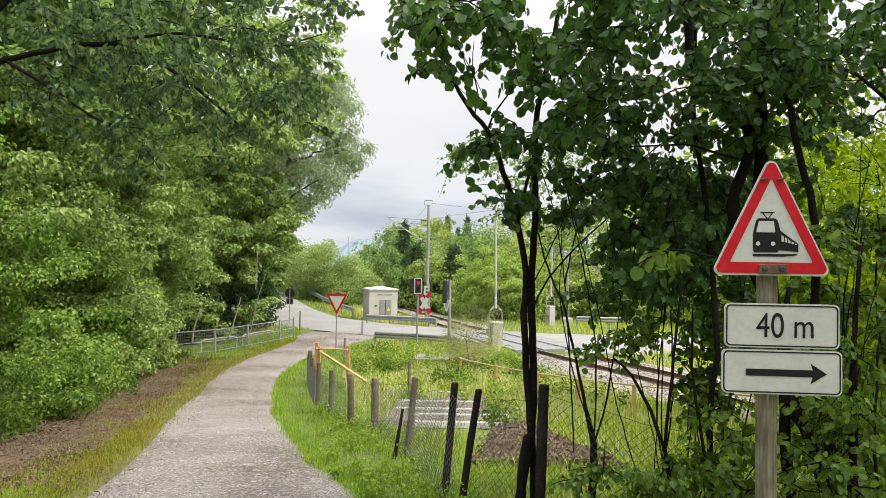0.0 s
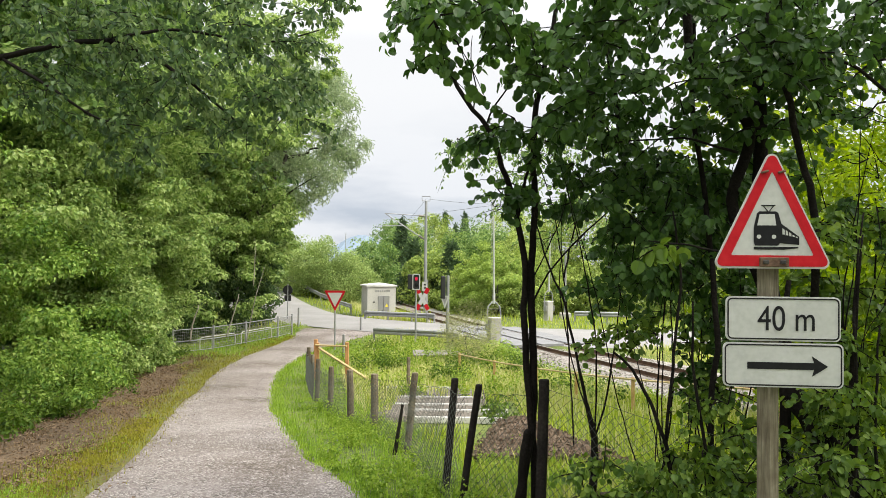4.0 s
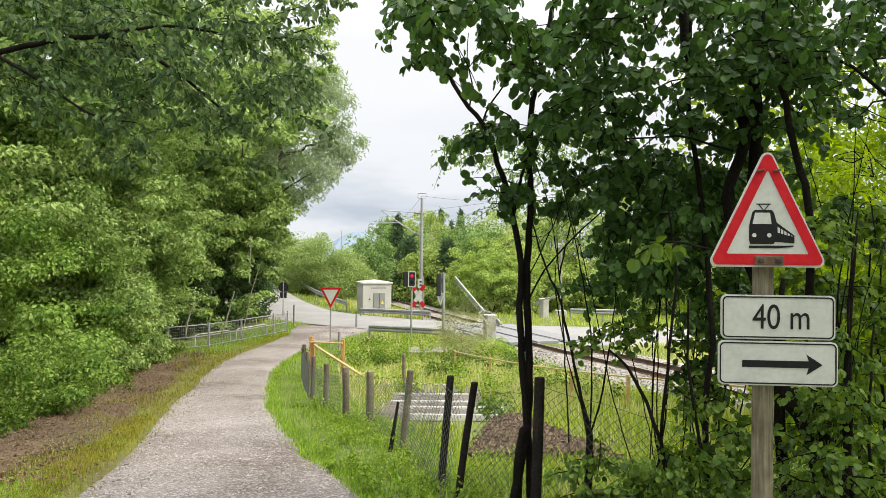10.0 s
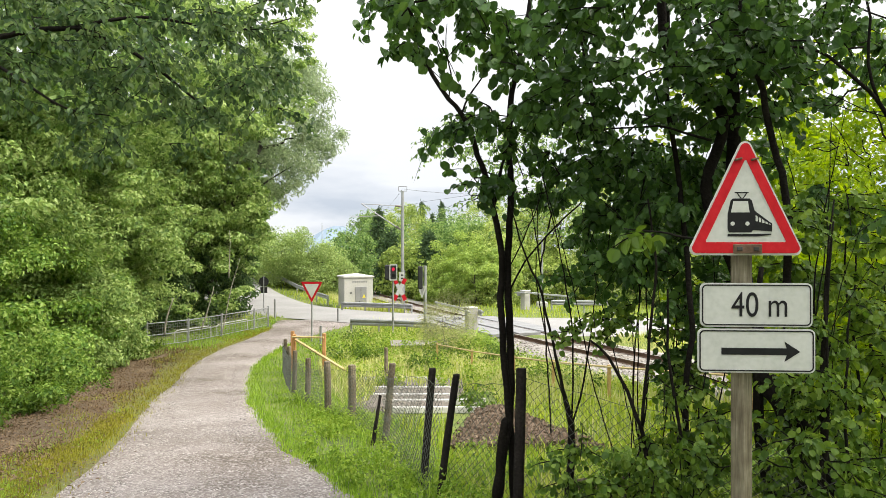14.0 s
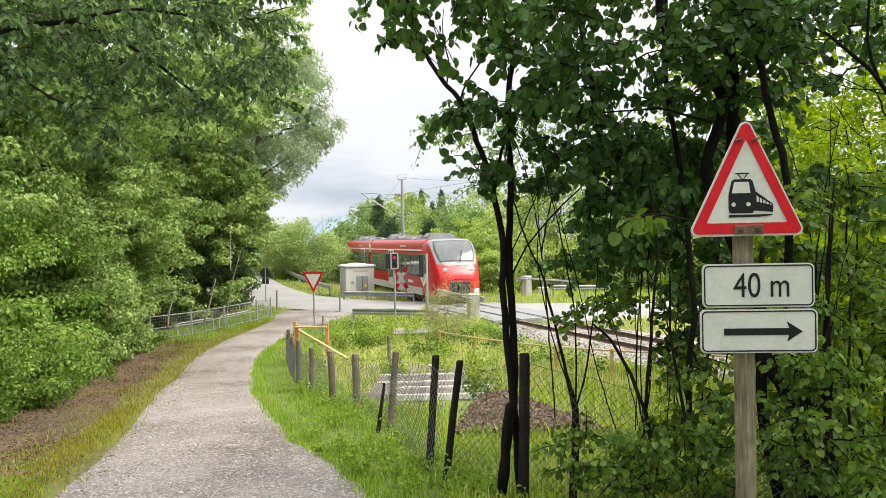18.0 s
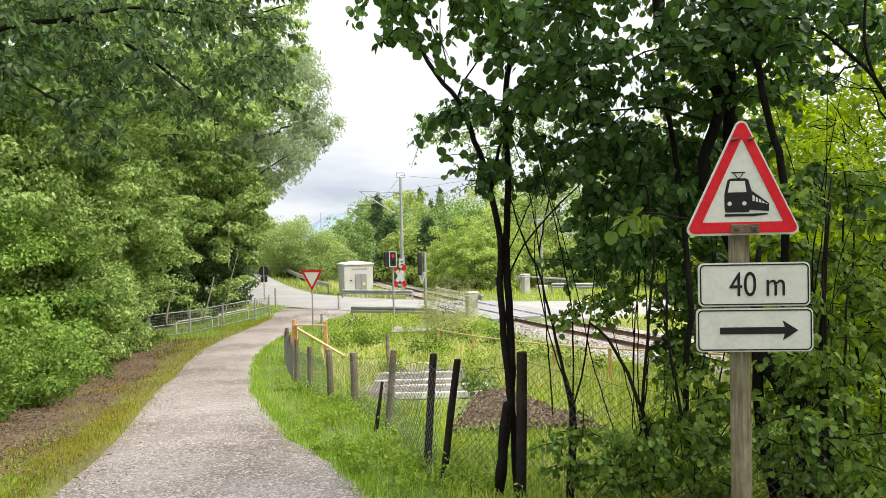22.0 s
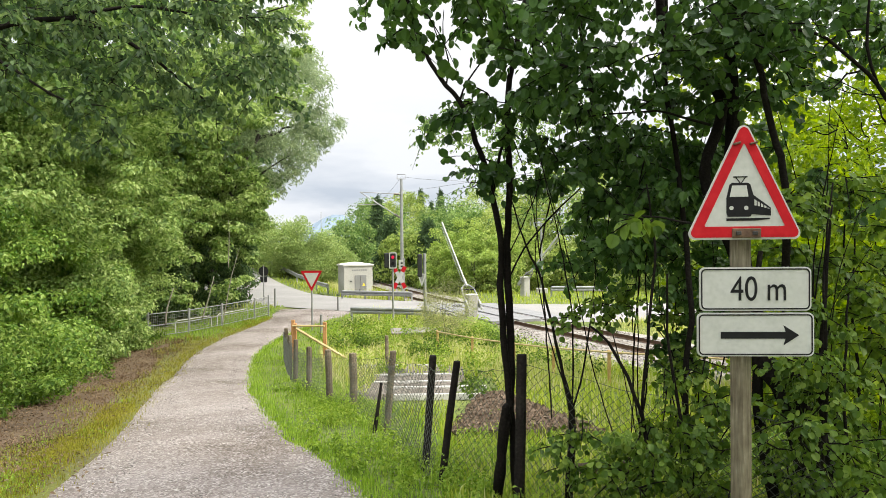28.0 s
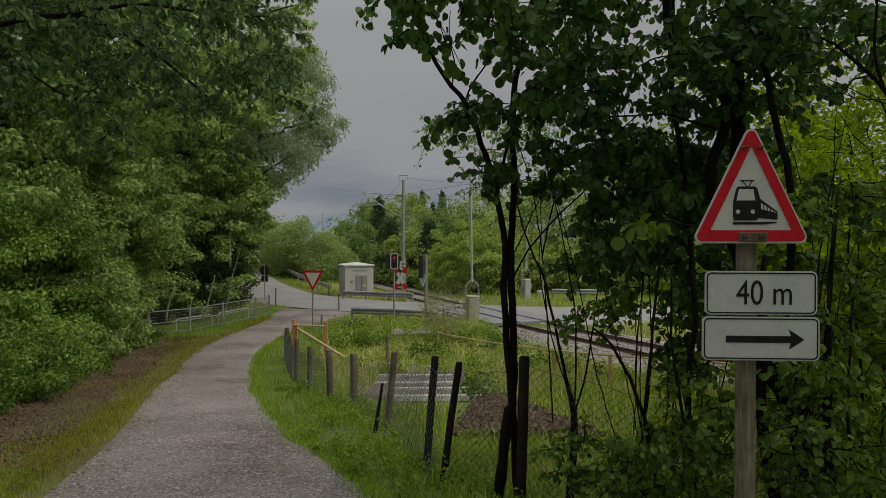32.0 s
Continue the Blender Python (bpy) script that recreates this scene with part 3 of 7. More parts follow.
def build_track():
    line = along_track(-30, 130, 1.0)
    secs = [(-3.5, -0.50), (-2.9, -0.33), (-1.75, -0.19), (-0.75, -0.16), (0, -0.19), (0.75, -0.16), (1.75, -0.19), (2.9, -0.33), (3.5, -0.50)]
    rs = np.random.RandomState(8)
    v = []
    for x, y in line:
        _, d = track_frame(y)
        s = Vector((-d.y, d.x, 0))
        for o, z in secs:
            v.append((x + s.x * o, y + s.y * o, z + rs.uniform(-0.03, 0.03)))
    k = len(secs)
    f = [(i * k + j, i * k + j + 1, (i + 1) * k + j + 1, (i + 1) * k + j) for i in range(len(line) - 1) for j in range(k - 1)]
    tagged(fast_mesh("track_bed", v, f, M["ballast"]), "grey-brown stone ballast under the railway track", "track bed", kind="structure")
    track = thing("railway_track", "single railway track with rusty rails on sleepers", "railway track", kind="structure")
    for side in (-0.755, 0.755):
        b, top = Build(), Build()
        pts, pt2 = [], []
        prof = [(-0.07, -0.16), (0.07, -0.16), (0.07, -0.145), (0.012, -0.125), (0.012, -0.04), (0.036, -0.03), (0.036, -0.004), (-0.036, -0.004), (-0.036, -0.03), (-0.012, -0.04),
                (-0.012, -0.125), (-0.07, -0.145)]
        vs, n = [], len(prof)
        line2 = along_track(-30, 130, 2.0)
        for x, y in line2:
            _, d = track_frame(y)
            s = Vector((-d.y, d.x, 0))
            for o, z in prof:
                vs.append((x + s.x * (side + o), y + s.y * (side + o), z))
            pt2.append((x + s.x * side, y + s.y * side))
        fs = [(i * n + j, i * n + (j + 1) % n, (i + 1) * n + (j + 1) % n, (i + 1) * n + j) for i in range(len(line2) - 1) for j in range(n)]
        b.add(vs, fs)
        rail = b.make("rail", M["rust"], track, "rusty steel rail")
        vt = []
        for (x, y) in pt2:
            _, d = track_frame(y)
            s = Vector((-d.y, d.x, 0))
            vt += [(x + s.x * o, y + s.y * o, 0.0) for o in (-0.03, 0.03)]
        top.add(vt, [(2 * i, 2 * i + 1, 2 * i + 3, 2 * i + 2) for i in range(len(pt2) - 1)])
        top.make("rail_head", M["rail_top"], rail, "polished running surface")
    me = None
    y = 8.0
    while y < 75:
        p, d = track_frame(y)
        if not 30.8 < y < 38.6:
            if me is None:
                ob = Build().box(0, 0, -0.225, 2.5, 0.24, 0.14, 0.03).make("sleeper", M["sleeper"], track)
                me = ob.data
            else:
                ob = new("sleeper", me)
                ob.parent = track
            ob.matrix_basis = Matrix.Translation(p) @ Matrix.Rotation(math.atan2(d.y, d.x) + math.pi / 2, 4, "Z")
        y += 0.62


build_track()


def build_crossing():
    deck = thing("crossing_deck", "dark grey rubber panels filling the level crossing", "crossing deck")
    for lane in (-1.35, -0.02, 1.35):
        for k in range(6):
            y = 31.3 + k * 1.22
            p, d = track_frame(y)
            s = Vector((-d.y, d.x, 0))
            w = 1.1 if lane else 1.34
            ang = math.atan2(d.y, d.x) + math.pi / 2
            Build().box(0, 0, -0.06, w, 1.29, 0.13, 0.01).make("panel", M["panel_grey"], deck).matrix_basis = \
                Matrix.Translation(p + s * lane + Vector((0, 0, 0.028 if lane else 0.018))) @ Matrix.Rotation(ang, 4, "Z")


build_crossing()


# ---- train ----
def loft(secs, mat, name, parent, label="", smooth=False):
    """A closed hull through rings of equally many points."""
    n = len(secs[0])
    b = Build()
    fs = [(i * n + j, i * n + (j + 1) % n, (i + 1) * n + (j + 1) % n, (i + 1) * n + j) for i in range(len(secs) - 1) for j in range(n)]
    fs += [tuple(range(n)), tuple(range((len(secs) - 1) * n, len(secs) * n))]
    b.add([p for s in secs for p in s], fs)
    return b.make(name, mat, parent, label, smooth)


def ring(x, half, z0, z1, top=0.0, r=0.35):
    """A body cross-section at x: flat sides that lean in a little, rounded roof edge."""
    h = z1 - z0
    out = [(half * 0.97, z0), (half, z0 + 0.5), (half, z0 + h * 0.55), (half - 0.10, z1 - r)]
    for i in range(1, 5):
        a = radians(90 * i / 4)
        out.append((half - 0.10 - r + r * math.cos(a), z1 - r + r * math.sin(a)))
    pts = [(x, a, b) for a, b in out] + [(x, -a, b) for a, b in reversed(out)]
    return pts


CAR_LEN = (15.6, 12.3, 12.3, 15.6)


def build_car(kind, length, label):
    """A car of the electric train, its front to +x (kind nose), its back to +x (kind tail) or gangways at both ends (middle)."""
    car = thing("train_car", label, "train", "cars of the red train")
    L = length / 2
    nose = kind == "end"
    x1 = L - (2.35 if nose else 0.10)
    x0 = -L + 0.10
    H = 1.46
    body = loft([ring(x0, H, 0.42, 3.62), ring(x1, H, 0.42, 3.62)], M["train_red"], "body", car, "glossy red car body")
    # light grey skirt and pale stripe above the windows, both a little proud of the body
    for s in (-1, 1):
        Build().box((x0 + x1) / 2, s * (H - 0.012), 0.60, x1 - x0 - 0.02, 0.05, 0.42, 0.01).make("skirt", M["train_grey"], car, "light grey skirt")
        Build().box((x0 + x1) / 2, s * (H - 0.02), 2.98, x1 - x0 - 0.02, 0.05, 0.07, 0.008).make("stripe", M["train_white"], car, "cream stripe")
    # window band
    doors = [-L + 6.3] if nose else [L - 2.9]
    spans, edge = [], x0 + 0.32
    for dx in sorted(doors):
        spans.append((edge, dx - 0.70))
        edge = dx + 0.70
    spans.append((edge, x1 - 0.15))
    for s in (-1, 1):
        for a, b in spans:
            Build().box((a + b) / 2, s * (H - 0.018), 2.08, b - a + 0.08, 0.05, 1.24, 0.02).make("window_band", M["black"], car, "continuous black window band")
        for a, b in spans:
            n = max(1, round((b - a) / 1.75))
            for i in range(n):
                w = (b - a) / n
                Build().plate(rounded(w - 0.09, 1.12, 0.08, 3), 0.05, Matrix.Translation((a + w * (i + 0.5), s * (H + 0.014) - 0.025, 2.08))).make("window", M["train_glass"], car)
        for dx in doors:
            d = Build().box(dx, s * (H - 0.005), 1.82, 1.30, 0.06, 2.40, 0.03).make("door", M["train_white"], car, "pale double door")
            for q in (-0.29, 0.29):
                Build().box(dx + q, s * (H + 0.028), 2.02, 0.42, 0.03, 1.78, 0.01).make("pane", M["train_glass"], d)
        for gx in ((x0,) if nose else (x0, x1)):
            Build().box(gx, s * (H - 0.02), 3.06, 0.05, 0.05, 0.62, 0.01).make("joint_strip", M["train_white"], car, "pale strip at the car joint")
        # lettering too small to read
        Build().box(x1 - 4.2, s * (H - 0.07), 3.22, 1.4, 0.02, 0.09).make("marking", M["train_white"], car)
        Build().box(x1 - 2.4 if nose else 0.0, s * (H + 0.006), 1.10, 1.1, 0.02, 0.16).make("marking", M["train_white"], car)
    # roof boxes
    rs = random.Random(4)
    x = x0 + 0.6
    while x < x1 - 1.2:
        w = min(rs.uniform(1.2, 3.4), x1 - 0.4 - x)
        h = rs.choice((0.16, 0.26, 0.36, 0.44))
        end = rs.choice((0.15, 0.3, 0.6))
        b = Build()
        b.add([(x, -1.0, 3.55), (x + w, -1.0, 3.55), (x + w, 1.0, 3.55), (x, 1.0, 3.55), (x + end * 0.5, -0.62, 3.6 + h), (x + w - end, -0.62, 3.6 + h), (x + w - end, 0.62, 3.6 + h), (x + end * 0.5, 0.62, 3.6 + h)],
              [(0, 3, 2, 1), (4, 5, 6, 7), (0, 1, 5, 4), (1, 2, 6, 5), (2, 3, 7, 6), (3, 0, 4, 7)])
        unit = b.make("roof_unit", M["train_roof"], car, "dark grey roof equipment")
        if w > 0.9 and rs.random() < 0.55:
            # a pale lid that laps over the upper part of both slopes
            xa, xb, mid = x + end * 0.5 + 0.12, x + w - end - 0.12, 3.575 + h / 2
            ys = [(-0.81, mid), (-0.62, 3.612 + h), (0.62, 3.612 + h), (0.81, mid)]
            vs = [(xx, yy * 1.03, zz + 0.015) for xx in (xa, xb) for yy, zz in ys] + [(xx, yy, zz - 0.02) for xx in (xa, xb) for yy, zz in ys]
            Build().add(vs, [(0, 1, 5, 4), (1, 2, 6, 5), (2, 3, 7, 6), (8, 12, 13, 9), (9, 13, 14, 10), (10, 14, 15, 11), (0, 4, 12, 8), (3, 11, 15, 7), (0, 8, 9, 1), (1, 9, 10, 2), (2, 10, 11, 3), (4, 5, 13, 12), (5, 6, 14, 13), (6, 7, 15, 14)]).make("roof_lid", M["train_lid"], unit, "pale grey lid")
        gap = rs.uniform(0.2, 1.3)
        if gap > 0.7:
            Build().box(x + w + gap / 2, 0.35, 3.72, 0.22, 0.6, 0.14, 0.03).make("insulator_block", M["train_roof"], car)
            Build().tube([(x + w - 0.1, -0.5, 3.74), (x + w + gap * 0.5, -0.55, 3.80), (x + w + gap + 0.1, -0.5, 3.74)], 0.035, 6).make("roof_cable", M["black"], car)
        x += w + gap
    Build().box((x0 + x1) / 2, 0, 3.60, x1 - x0 - 0.3, 2.15, 0.12, 0.05).make("roof_deck", M["train_roof"], car, "dark grey roof deck")
    # underframe and bogies
    # this tall dark box also stands for the band of shade below the skirt
    Build().box(0, 0, 0.33, length - 1.2, 2.5, 0.46, 0.05).make("underframe", M["under"], car, "dark underframe with the shade beneath the car")
    for bx in ((L - 4.6, -L + 0.4) if nose else (-L + 0.4,)):
        bog = Build().box(bx, 0, 0.48, 3.1, 2.2, 0.3, 0.06).make("bogie", M["under"], car, "dark bogie frame")
        for wx in (-1.15, 1.15):
            for s in (-0.75, 0.75):
                Build().tube([(bx + wx, s - 0.06, 0.43), (bx + wx, s + 0.06, 0.43)], 0.43, 18).make("wheel", M["under"], bog)
    for gx in ((-L + 0.12,) if nose else (-L + 0.12, L - 0.12)):
        Build().box(gx, 0, 1.98, 0.30, 2.72, 2.95, 0.08).make("gangway", M["under"], car, "black gangway bellows")
    if nose:
        # the bulging cab: rings shrink towards the front
        K = 0.757
        shape = ((0, 1.46, 0.42, 3.62), (0.7, 1.46, 0.40, 3.62), (1.2, 1.45, 0.38, 3.52), (1.6, 1.44, 0.36, 3.28), (2.0, 1.42, 0.35, 2.90), (2.4, 1.36, 0.34, 2.42), (2.72, 1.27, 0.34, 2.02), (2.93, 1.15, 0.36, 1.78),
                 (3.05, 1.0, 0.40, 1.58), (3.1, 0.8, 0.5, 1.40))

        def cab_point(t, a):
            """The cab's skin: t along, a from -1 (foot of one side) over 0 (top) to 1."""
            half = float(np.interp(t, [q[0] for q in shape], [q[1] for q in shape]))
            z0 = float(np.interp(t, [q[0] for q in shape], [q[2] for q in shape]))
            z1 = float(np.interp(t, [q[0] for q in shape], [q[3] for q in shape]))
            r = min(0.42, (z1 - z0) * 0.3)
            u = abs(a)
            if u < 0.4:
                y, z = (half - 0.06 - r) * u / 0.4, z1 - 0.03 * (u / 0.4) ** 2
            elif u < 0.6:
                q = (u - 0.4) / 0.2 * math.pi / 2
                y, z = half - 0.06 - r + r * math.sin(q), z1 - 0.03 - r + r * math.cos(q)
            else:
                q = (u - 0.6) / 0.4
                y, z = half - 0.06 + 0.06 * min(1, q * 2.5) - 0.04 * max(0, q - 0.7), (z1 - 0.03 - r) * (1 - q) + z0 * q
            return (x1 + t * K, y * (1 if a >= 0 else -1), z)

        def skin(name, mat, label, ts, span, lift=0.0):
            """A patch of the cab; span gives its edge in a for each station."""
            b, n = Build(), 25
            vs = []
            for t in ts:
                for a in np.linspace(-span(t), span(t), n):
                    x, y, z = cab_point(t, a)
                    vs.append((x + lift, y, z + lift))
            b.add(vs, [(i * n + k, i * n + k + 1, (i + 1) * n + k + 1, (i + 1) * n + k) for i in range(len(ts) - 1) for k in range(n - 1)])
            return b.make(name, mat, car, label, True)
        skin("cab", M["train_red"], "rounded red cab front", [0, 0.35, 0.7, 0.95, 1.2, 1.4, 1.6, 1.8, 2.0, 2.2, 2.4, 2.56, 2.72, 2.83, 2.93, 3.0, 3.05, 3.1], lambda t: 1.0)
        Build().plate([(-0.8, 0.5), (0.8, 0.5), (0.8, 1.36), (-0.8, 1.36)], 0.06, Matrix.Translation((x1 + 2.34, 0, 0)) @ Matrix.Rotation(math.pi / 2, 4, "Z")).make("cab_face", M["train_red"], car)
        skin("windscreen_frame", M["train_silver"], "silver-grey windscreen surround", [0.7, 0.9, 1.1, 1.3, 1.55, 1.8, 2.05, 2.3, 2.45, 2.56, 2.64], lambda t: 0.525 - 0.02 * abs(t - 1.6) - (0.20 if t > 2.6 else 0.10 if t > 2.5 else 0.0), 0.012)
        skin("windscreen_seal", M["black"], "black windscreen seal", [1.22, 1.45, 1.65, 1.9, 2.15, 2.35, 2.47], lambda t: 0.435 + 0.04 * math.sin((t - 1.15) / 1.41 * math.pi), 0.021)
        skin("windscreen", M["screen_glass"], "glossy windscreen with the sky's grey in its colour", [1.30, 1.48, 1.65, 1.9, 2.15, 2.32, 2.42], lambda t: 0.405 + 0.04 * math.sin((t - 1.15) / 1.41 * math.pi), 0.032)
        Build().tube([(x1 + 1.98, 0.15, 2.30), (x1 + 1.59, 0.42, 3.0)], 0.02, 6).make("wiper", M["black"], car)
        for s in (-1, 1):
            Build().plate(rounded(0.24, 0.36, 0.10), 0.10, Matrix.Translation((x1 + 2.12, s * 0.80, 1.84)) @ Matrix.Rotation(math.pi / 2 + s * 0.25, 4, "Z") @ Matrix.Rotation(0.62, 4, "X")
                          @ Matrix.Translation((0, -0.07, 0))).make("headlight", M["head_lamp"], car, "clear headlight")
            Build().plate([(-0.56, -0.5), (0.56, -0.5), (0.42, 0.18), (0.12, 0.56), (-0.56, 0.56)], 0.04, Matrix.Translation((x1 + 0.64, s * 1.468 - 0.02, 2.05))).make("cab_window", M["train_glass"], car)
            Build().box(x1 + 2.24, s * 0.96, 0.66, 0.24, 0.34, 0.34, 0.04).make("grille", M["train_grey"], car, "light grey bumper grille")
        Build().box(x1 + 2.27, 0, 0.86, 0.34, 1.20, 0.82, 0.05).make("coupler_bay", M["black"], car, "black coupler bay")
        Build().box(x1 + 2.50, 0, 0.92, 0.5, 0.36, 0.36, 0.05).make("coupler", M["under"], car, "dark coupler head")
        Build().box(x1 + 2.04, 0, 0.34, 0.5, 2.0, 0.22, 0.05).make("snow_plough", M["under"], car, "dark rail guard")
    return car


TRAIN_LABELS = ("red leading railcar with rounded cab and light grey skirt", "red middle railcar with dark windows and roof boxes", "red trailing railcar with rounded cab and light grey skirt")
train_cars = [build_car("end", CAR_LEN[0], TRAIN_LABELS[0]), build_car("middle", CAR_LEN[1], TRAIN_LABELS[1]), build_car("middle", CAR_LEN[2], TRAIN_LABELS[1]), build_car("end", CAR_LEN[3], TRAIN_LABELS[2])]


# ---- level crossing furniture ----
BOOM_AT = Vector((1.38, 31.0, 0.0))
BOOM_DIR = math.degrees(math.atan2(5.0, -1.6))


PIVOT = 1.10


def build_barrier(name, at, turn, length, label):
    """A concrete housing; the boom, with its forked yoke round the housing, is a part that swings on it."""
    z = -0.12
    b = thing(name, label, "barrier", "level crossing barriers", m=Matrix.Translation((at[0], at[1], z)) @ Matrix.Rotation(radians(turn), 4, "Z"))
    Build().box(0, 0, 0.36, 0.46, 0.46, 1.72, 0.03).make("housing", M["concrete"], b, "pale grey barrier housing")
    Build().box(0, 0, 1.23, 0.50, 0.50, 0.06, 0.02).make("cap", M["concrete_white"], b)
    me = Build()
    me.box(length / 2 + 0.45, 0, 0, length - 0.9, 0.06, 0.10, 0.012)
    me.box(1.0, 0, 0, 0.5, 0.09, 0.13, 0.012)
    boom = me.make("boom", M["sign_white"], b, "plain white boom")
    boom.location = (0, 0, PIVOT)
    for s in (-1, 1):
        Build().tube([(-0.72, s * 0.30, -0.02), (0.25, s * 0.32, 0), (0.62, s * 0.28, 0), (0.86, s * 0.06, 0)], 0.032, 6).make("yoke", M["galv"], boom, "grey yoke arm")
        Build().box(-0.30, s * 0.31, -0.08, 0.34, 0.09, 0.26, 0.02).make("counterweight", M["galv"], boom)
    Build().box(0.52, 0, 0, 0.04, 0.56, 0.08, 0.01).make("yoke_plate", M["black"], boom)
    comb = []
    for k in range(24):
        x = 1.3 + k * (length - 1.4) / 24
        ob = Build().box(0, 0, -0.14, 0.012, 0.012, 0.2).make("fringe_rod", M["galv"], boom) if not comb else new("fringe_rod", comb[0].data)
        ob.parent = boom
        ob.location = (x, 0, 0)
        comb.append(ob)
    Build().box(length / 2 + 0.6, 0, -0.24, length - 1.4, 0.014, 0.014).make("fringe_bar", M["galv"], boom)
    return b, boom


barrier_near, boom_near = build_barrier("crossing_barrier", (BOOM_AT.x, BOOM_AT.y), BOOM_DIR, 5.4, "level crossing barrier with white boom and concrete housing")
barrier_far, boom_far = build_barrier("crossing_barrier", (5.45, 44.6), -60, 4.6, "level crossing barrier beyond the track with white boom")


def build_hut():
    h = thing("relay_hut", "small pale plastered relay hut with grey metal door", "hut", m=Matrix.Translation((-5.72, 46.9, gz(-5.72, 46.9) - 0.1)) @ Matrix.Rotation(radians(21), 4, "Z") @ Matrix.Diagonal((1, 1, 1.07, 1)))
    Build().box(0, 0, 1.05, 1.95, 1.7, 2.1, 0.02).make("wall", M["render_white"], h, "pale plastered wall")
    b = Build().box(0, 0, 2.14, 2.12, 1.88, 0.10, 0.02)
    b.add([(-1.06, -0.94, 2.19), (1.06, -0.94, 2.19), (1.06, 0.94, 2.19), (-1.06, 0.94, 2.19), (-0.12, 0, 2.33), (0.12, 0, 2.33)], [(0, 1, 5, 4), (1, 2, 5), (2, 3, 4, 5), (3, 0, 4), (0, 3, 2, 1)])
    b.make("roof", M["concrete_white"], h, "shallow hipped concrete roof")
    d = Build().box(0.15, -0.865, 0.78, 0.78, 0.05, 1.5, 0.01).make("door", M["grey_paint"], h, "grey double metal door")
    Build().box(0.15, -0.895, 0.78, 0.02, 0.02, 1.46).make("door_gap", M["black"], d)
    Build().box(0.06, -0.905, 0.6, 0.03, 0.05, 0.12, 0.01).make("handle", M["black"], d)
    Build().plate([(0.24, 0.85), (0.46, 0.85), (0.35, 1.06)], 0.012, Matrix.Translation((0.0, -0.905, 0))).make("warning_sign", M["yellow_sign"], d, "yellow warning triangle")
    for k in range(7):
        Build().box(-0.38 + k * 0.15, -0.856, 1.83, 0.10, 0.015, 0.10).make("letter_bar", M["grey_paint"], h)
    Build().box(-0.52, -0.87, 1.15, 0.12, 0.05, 0.07, 0.01).make("switch_box", M["black"], h)
    Build().box(0, 0, 0.04, 2.05, 1.8, 0.16, 0.02).make("plinth", M["concrete"], h)


build_hut()


def build_mast(x, y, top, label, arms=True, r=0.125):
    z = gz(x, y)
    m = thing("catenary_mast", label, "mast", "catenary masts", m=Matrix.Translation((x, y, z)))
    Build().tube([(0, 0, 0), (0, 0, top - z)], [r, r * 0.73], 10).make("pole", M["galv"], m, "grey steel pole")
    Build().box(0, 0, 0.15, 0.7, 0.7, 0.5, 0.04).make("footing", M["concrete"], m)
    t = top - z
    Build().tube([(-0.28, 0, t), (-0.28, 0, t + 0.32), (0.28, 0, t + 0.32), (0.28, 0, t), (-0.28, 0, t)], 0.03, 6).make("top_frame", M["galv"], m)
    if arms:
        Build().tube([(0, 0, t - 2.75), (-2.75, -1.05, t - 0.95)], 0.035, 6).make("strut", M["galv"], m, "slanted cantilever tube")
        Build().tube([(0, 0, t - 1.05), (-2.75, -1.05, t - 0.95)], 0.03, 6).make("top_tube", M["galv"], m)
        Build().tube([(-1.55, -0.6, t - 1.75), (-3.4, -1.3, t - 1.85)], 0.025, 6).make("steady_arm", M["galv"], m)
        Build().tube([(-0.15, -0.05, t - 2.65), (-0.45, -0.17, t - 2.45)], 0.07, 8).make("insulator", M["insulator"], m)
        Build().tube([(-0.15, -0.05, t - 1.05), (-0.5, -0.19, t - 1.035)], 0.07, 8).make("insulator", M["insulator"], m)
        Build().box(-0.02, -0.18, 2.35, 0.42, 0.03, 0.62, 0.01).make("number_plate", M["sign_white"], m, "white plate")
        for k in range(2):
            Build().box(-0.02, -0.2, 2.24 + k * 0.22, 0.15, 0.01, 0.10).make("plate_bar", M["black"], m)
    return m


MAST = (-2.62, 48.2)
build_mast(*MAST, 7.8, "grey steel catenary mast with slanted cantilever arm")
build_mast(-34.0, 200.0, 11.3, "distant grey catenary mast", False)
build_mast(6.8, 46.5, 4.6, "thin grey steel mast beyond the crossing", False, 0.09)


def build_cables():
    w = thing("overhead_wire", "thin dark overhead contact wires above the track", "overhead wire")
    for name, z0, z1, z2 in (("contact_wire", 5.45, 5.4, 5.4), ("carrying_wire", 6.85, 6.3, 6.85)):
        pts = []
        for i in range(25):
            y = -20 + i * 8
            sag = abs(((y - 47) % 46) - 23) / 23
            pts.append((float(track_x(y)), y, z1 + (z0 - z1) * sag))
        Build().tube(pts, 0.009, 5).make(name, M["wire"], w)
    w2 = thing("feeder_wire", "thin feeder cable running between mast tops", "overhead wire")
    for p, q in (((MAST[0], MAST[1], 7.95), (14, 40, 8.6)), ((MAST[0], MAST[1], 7.95), (-10, 96, 9.0))):
        pts = [Vector(p).lerp(Vector(q), i / 12) - Vector((0, 0, 0.9 * 4 * (i / 12) * (1 - i / 12))) for i in range(13)]
        Build().tube(pts, 0.009, 5).make("cable", M["wire"], w2)


build_cables()


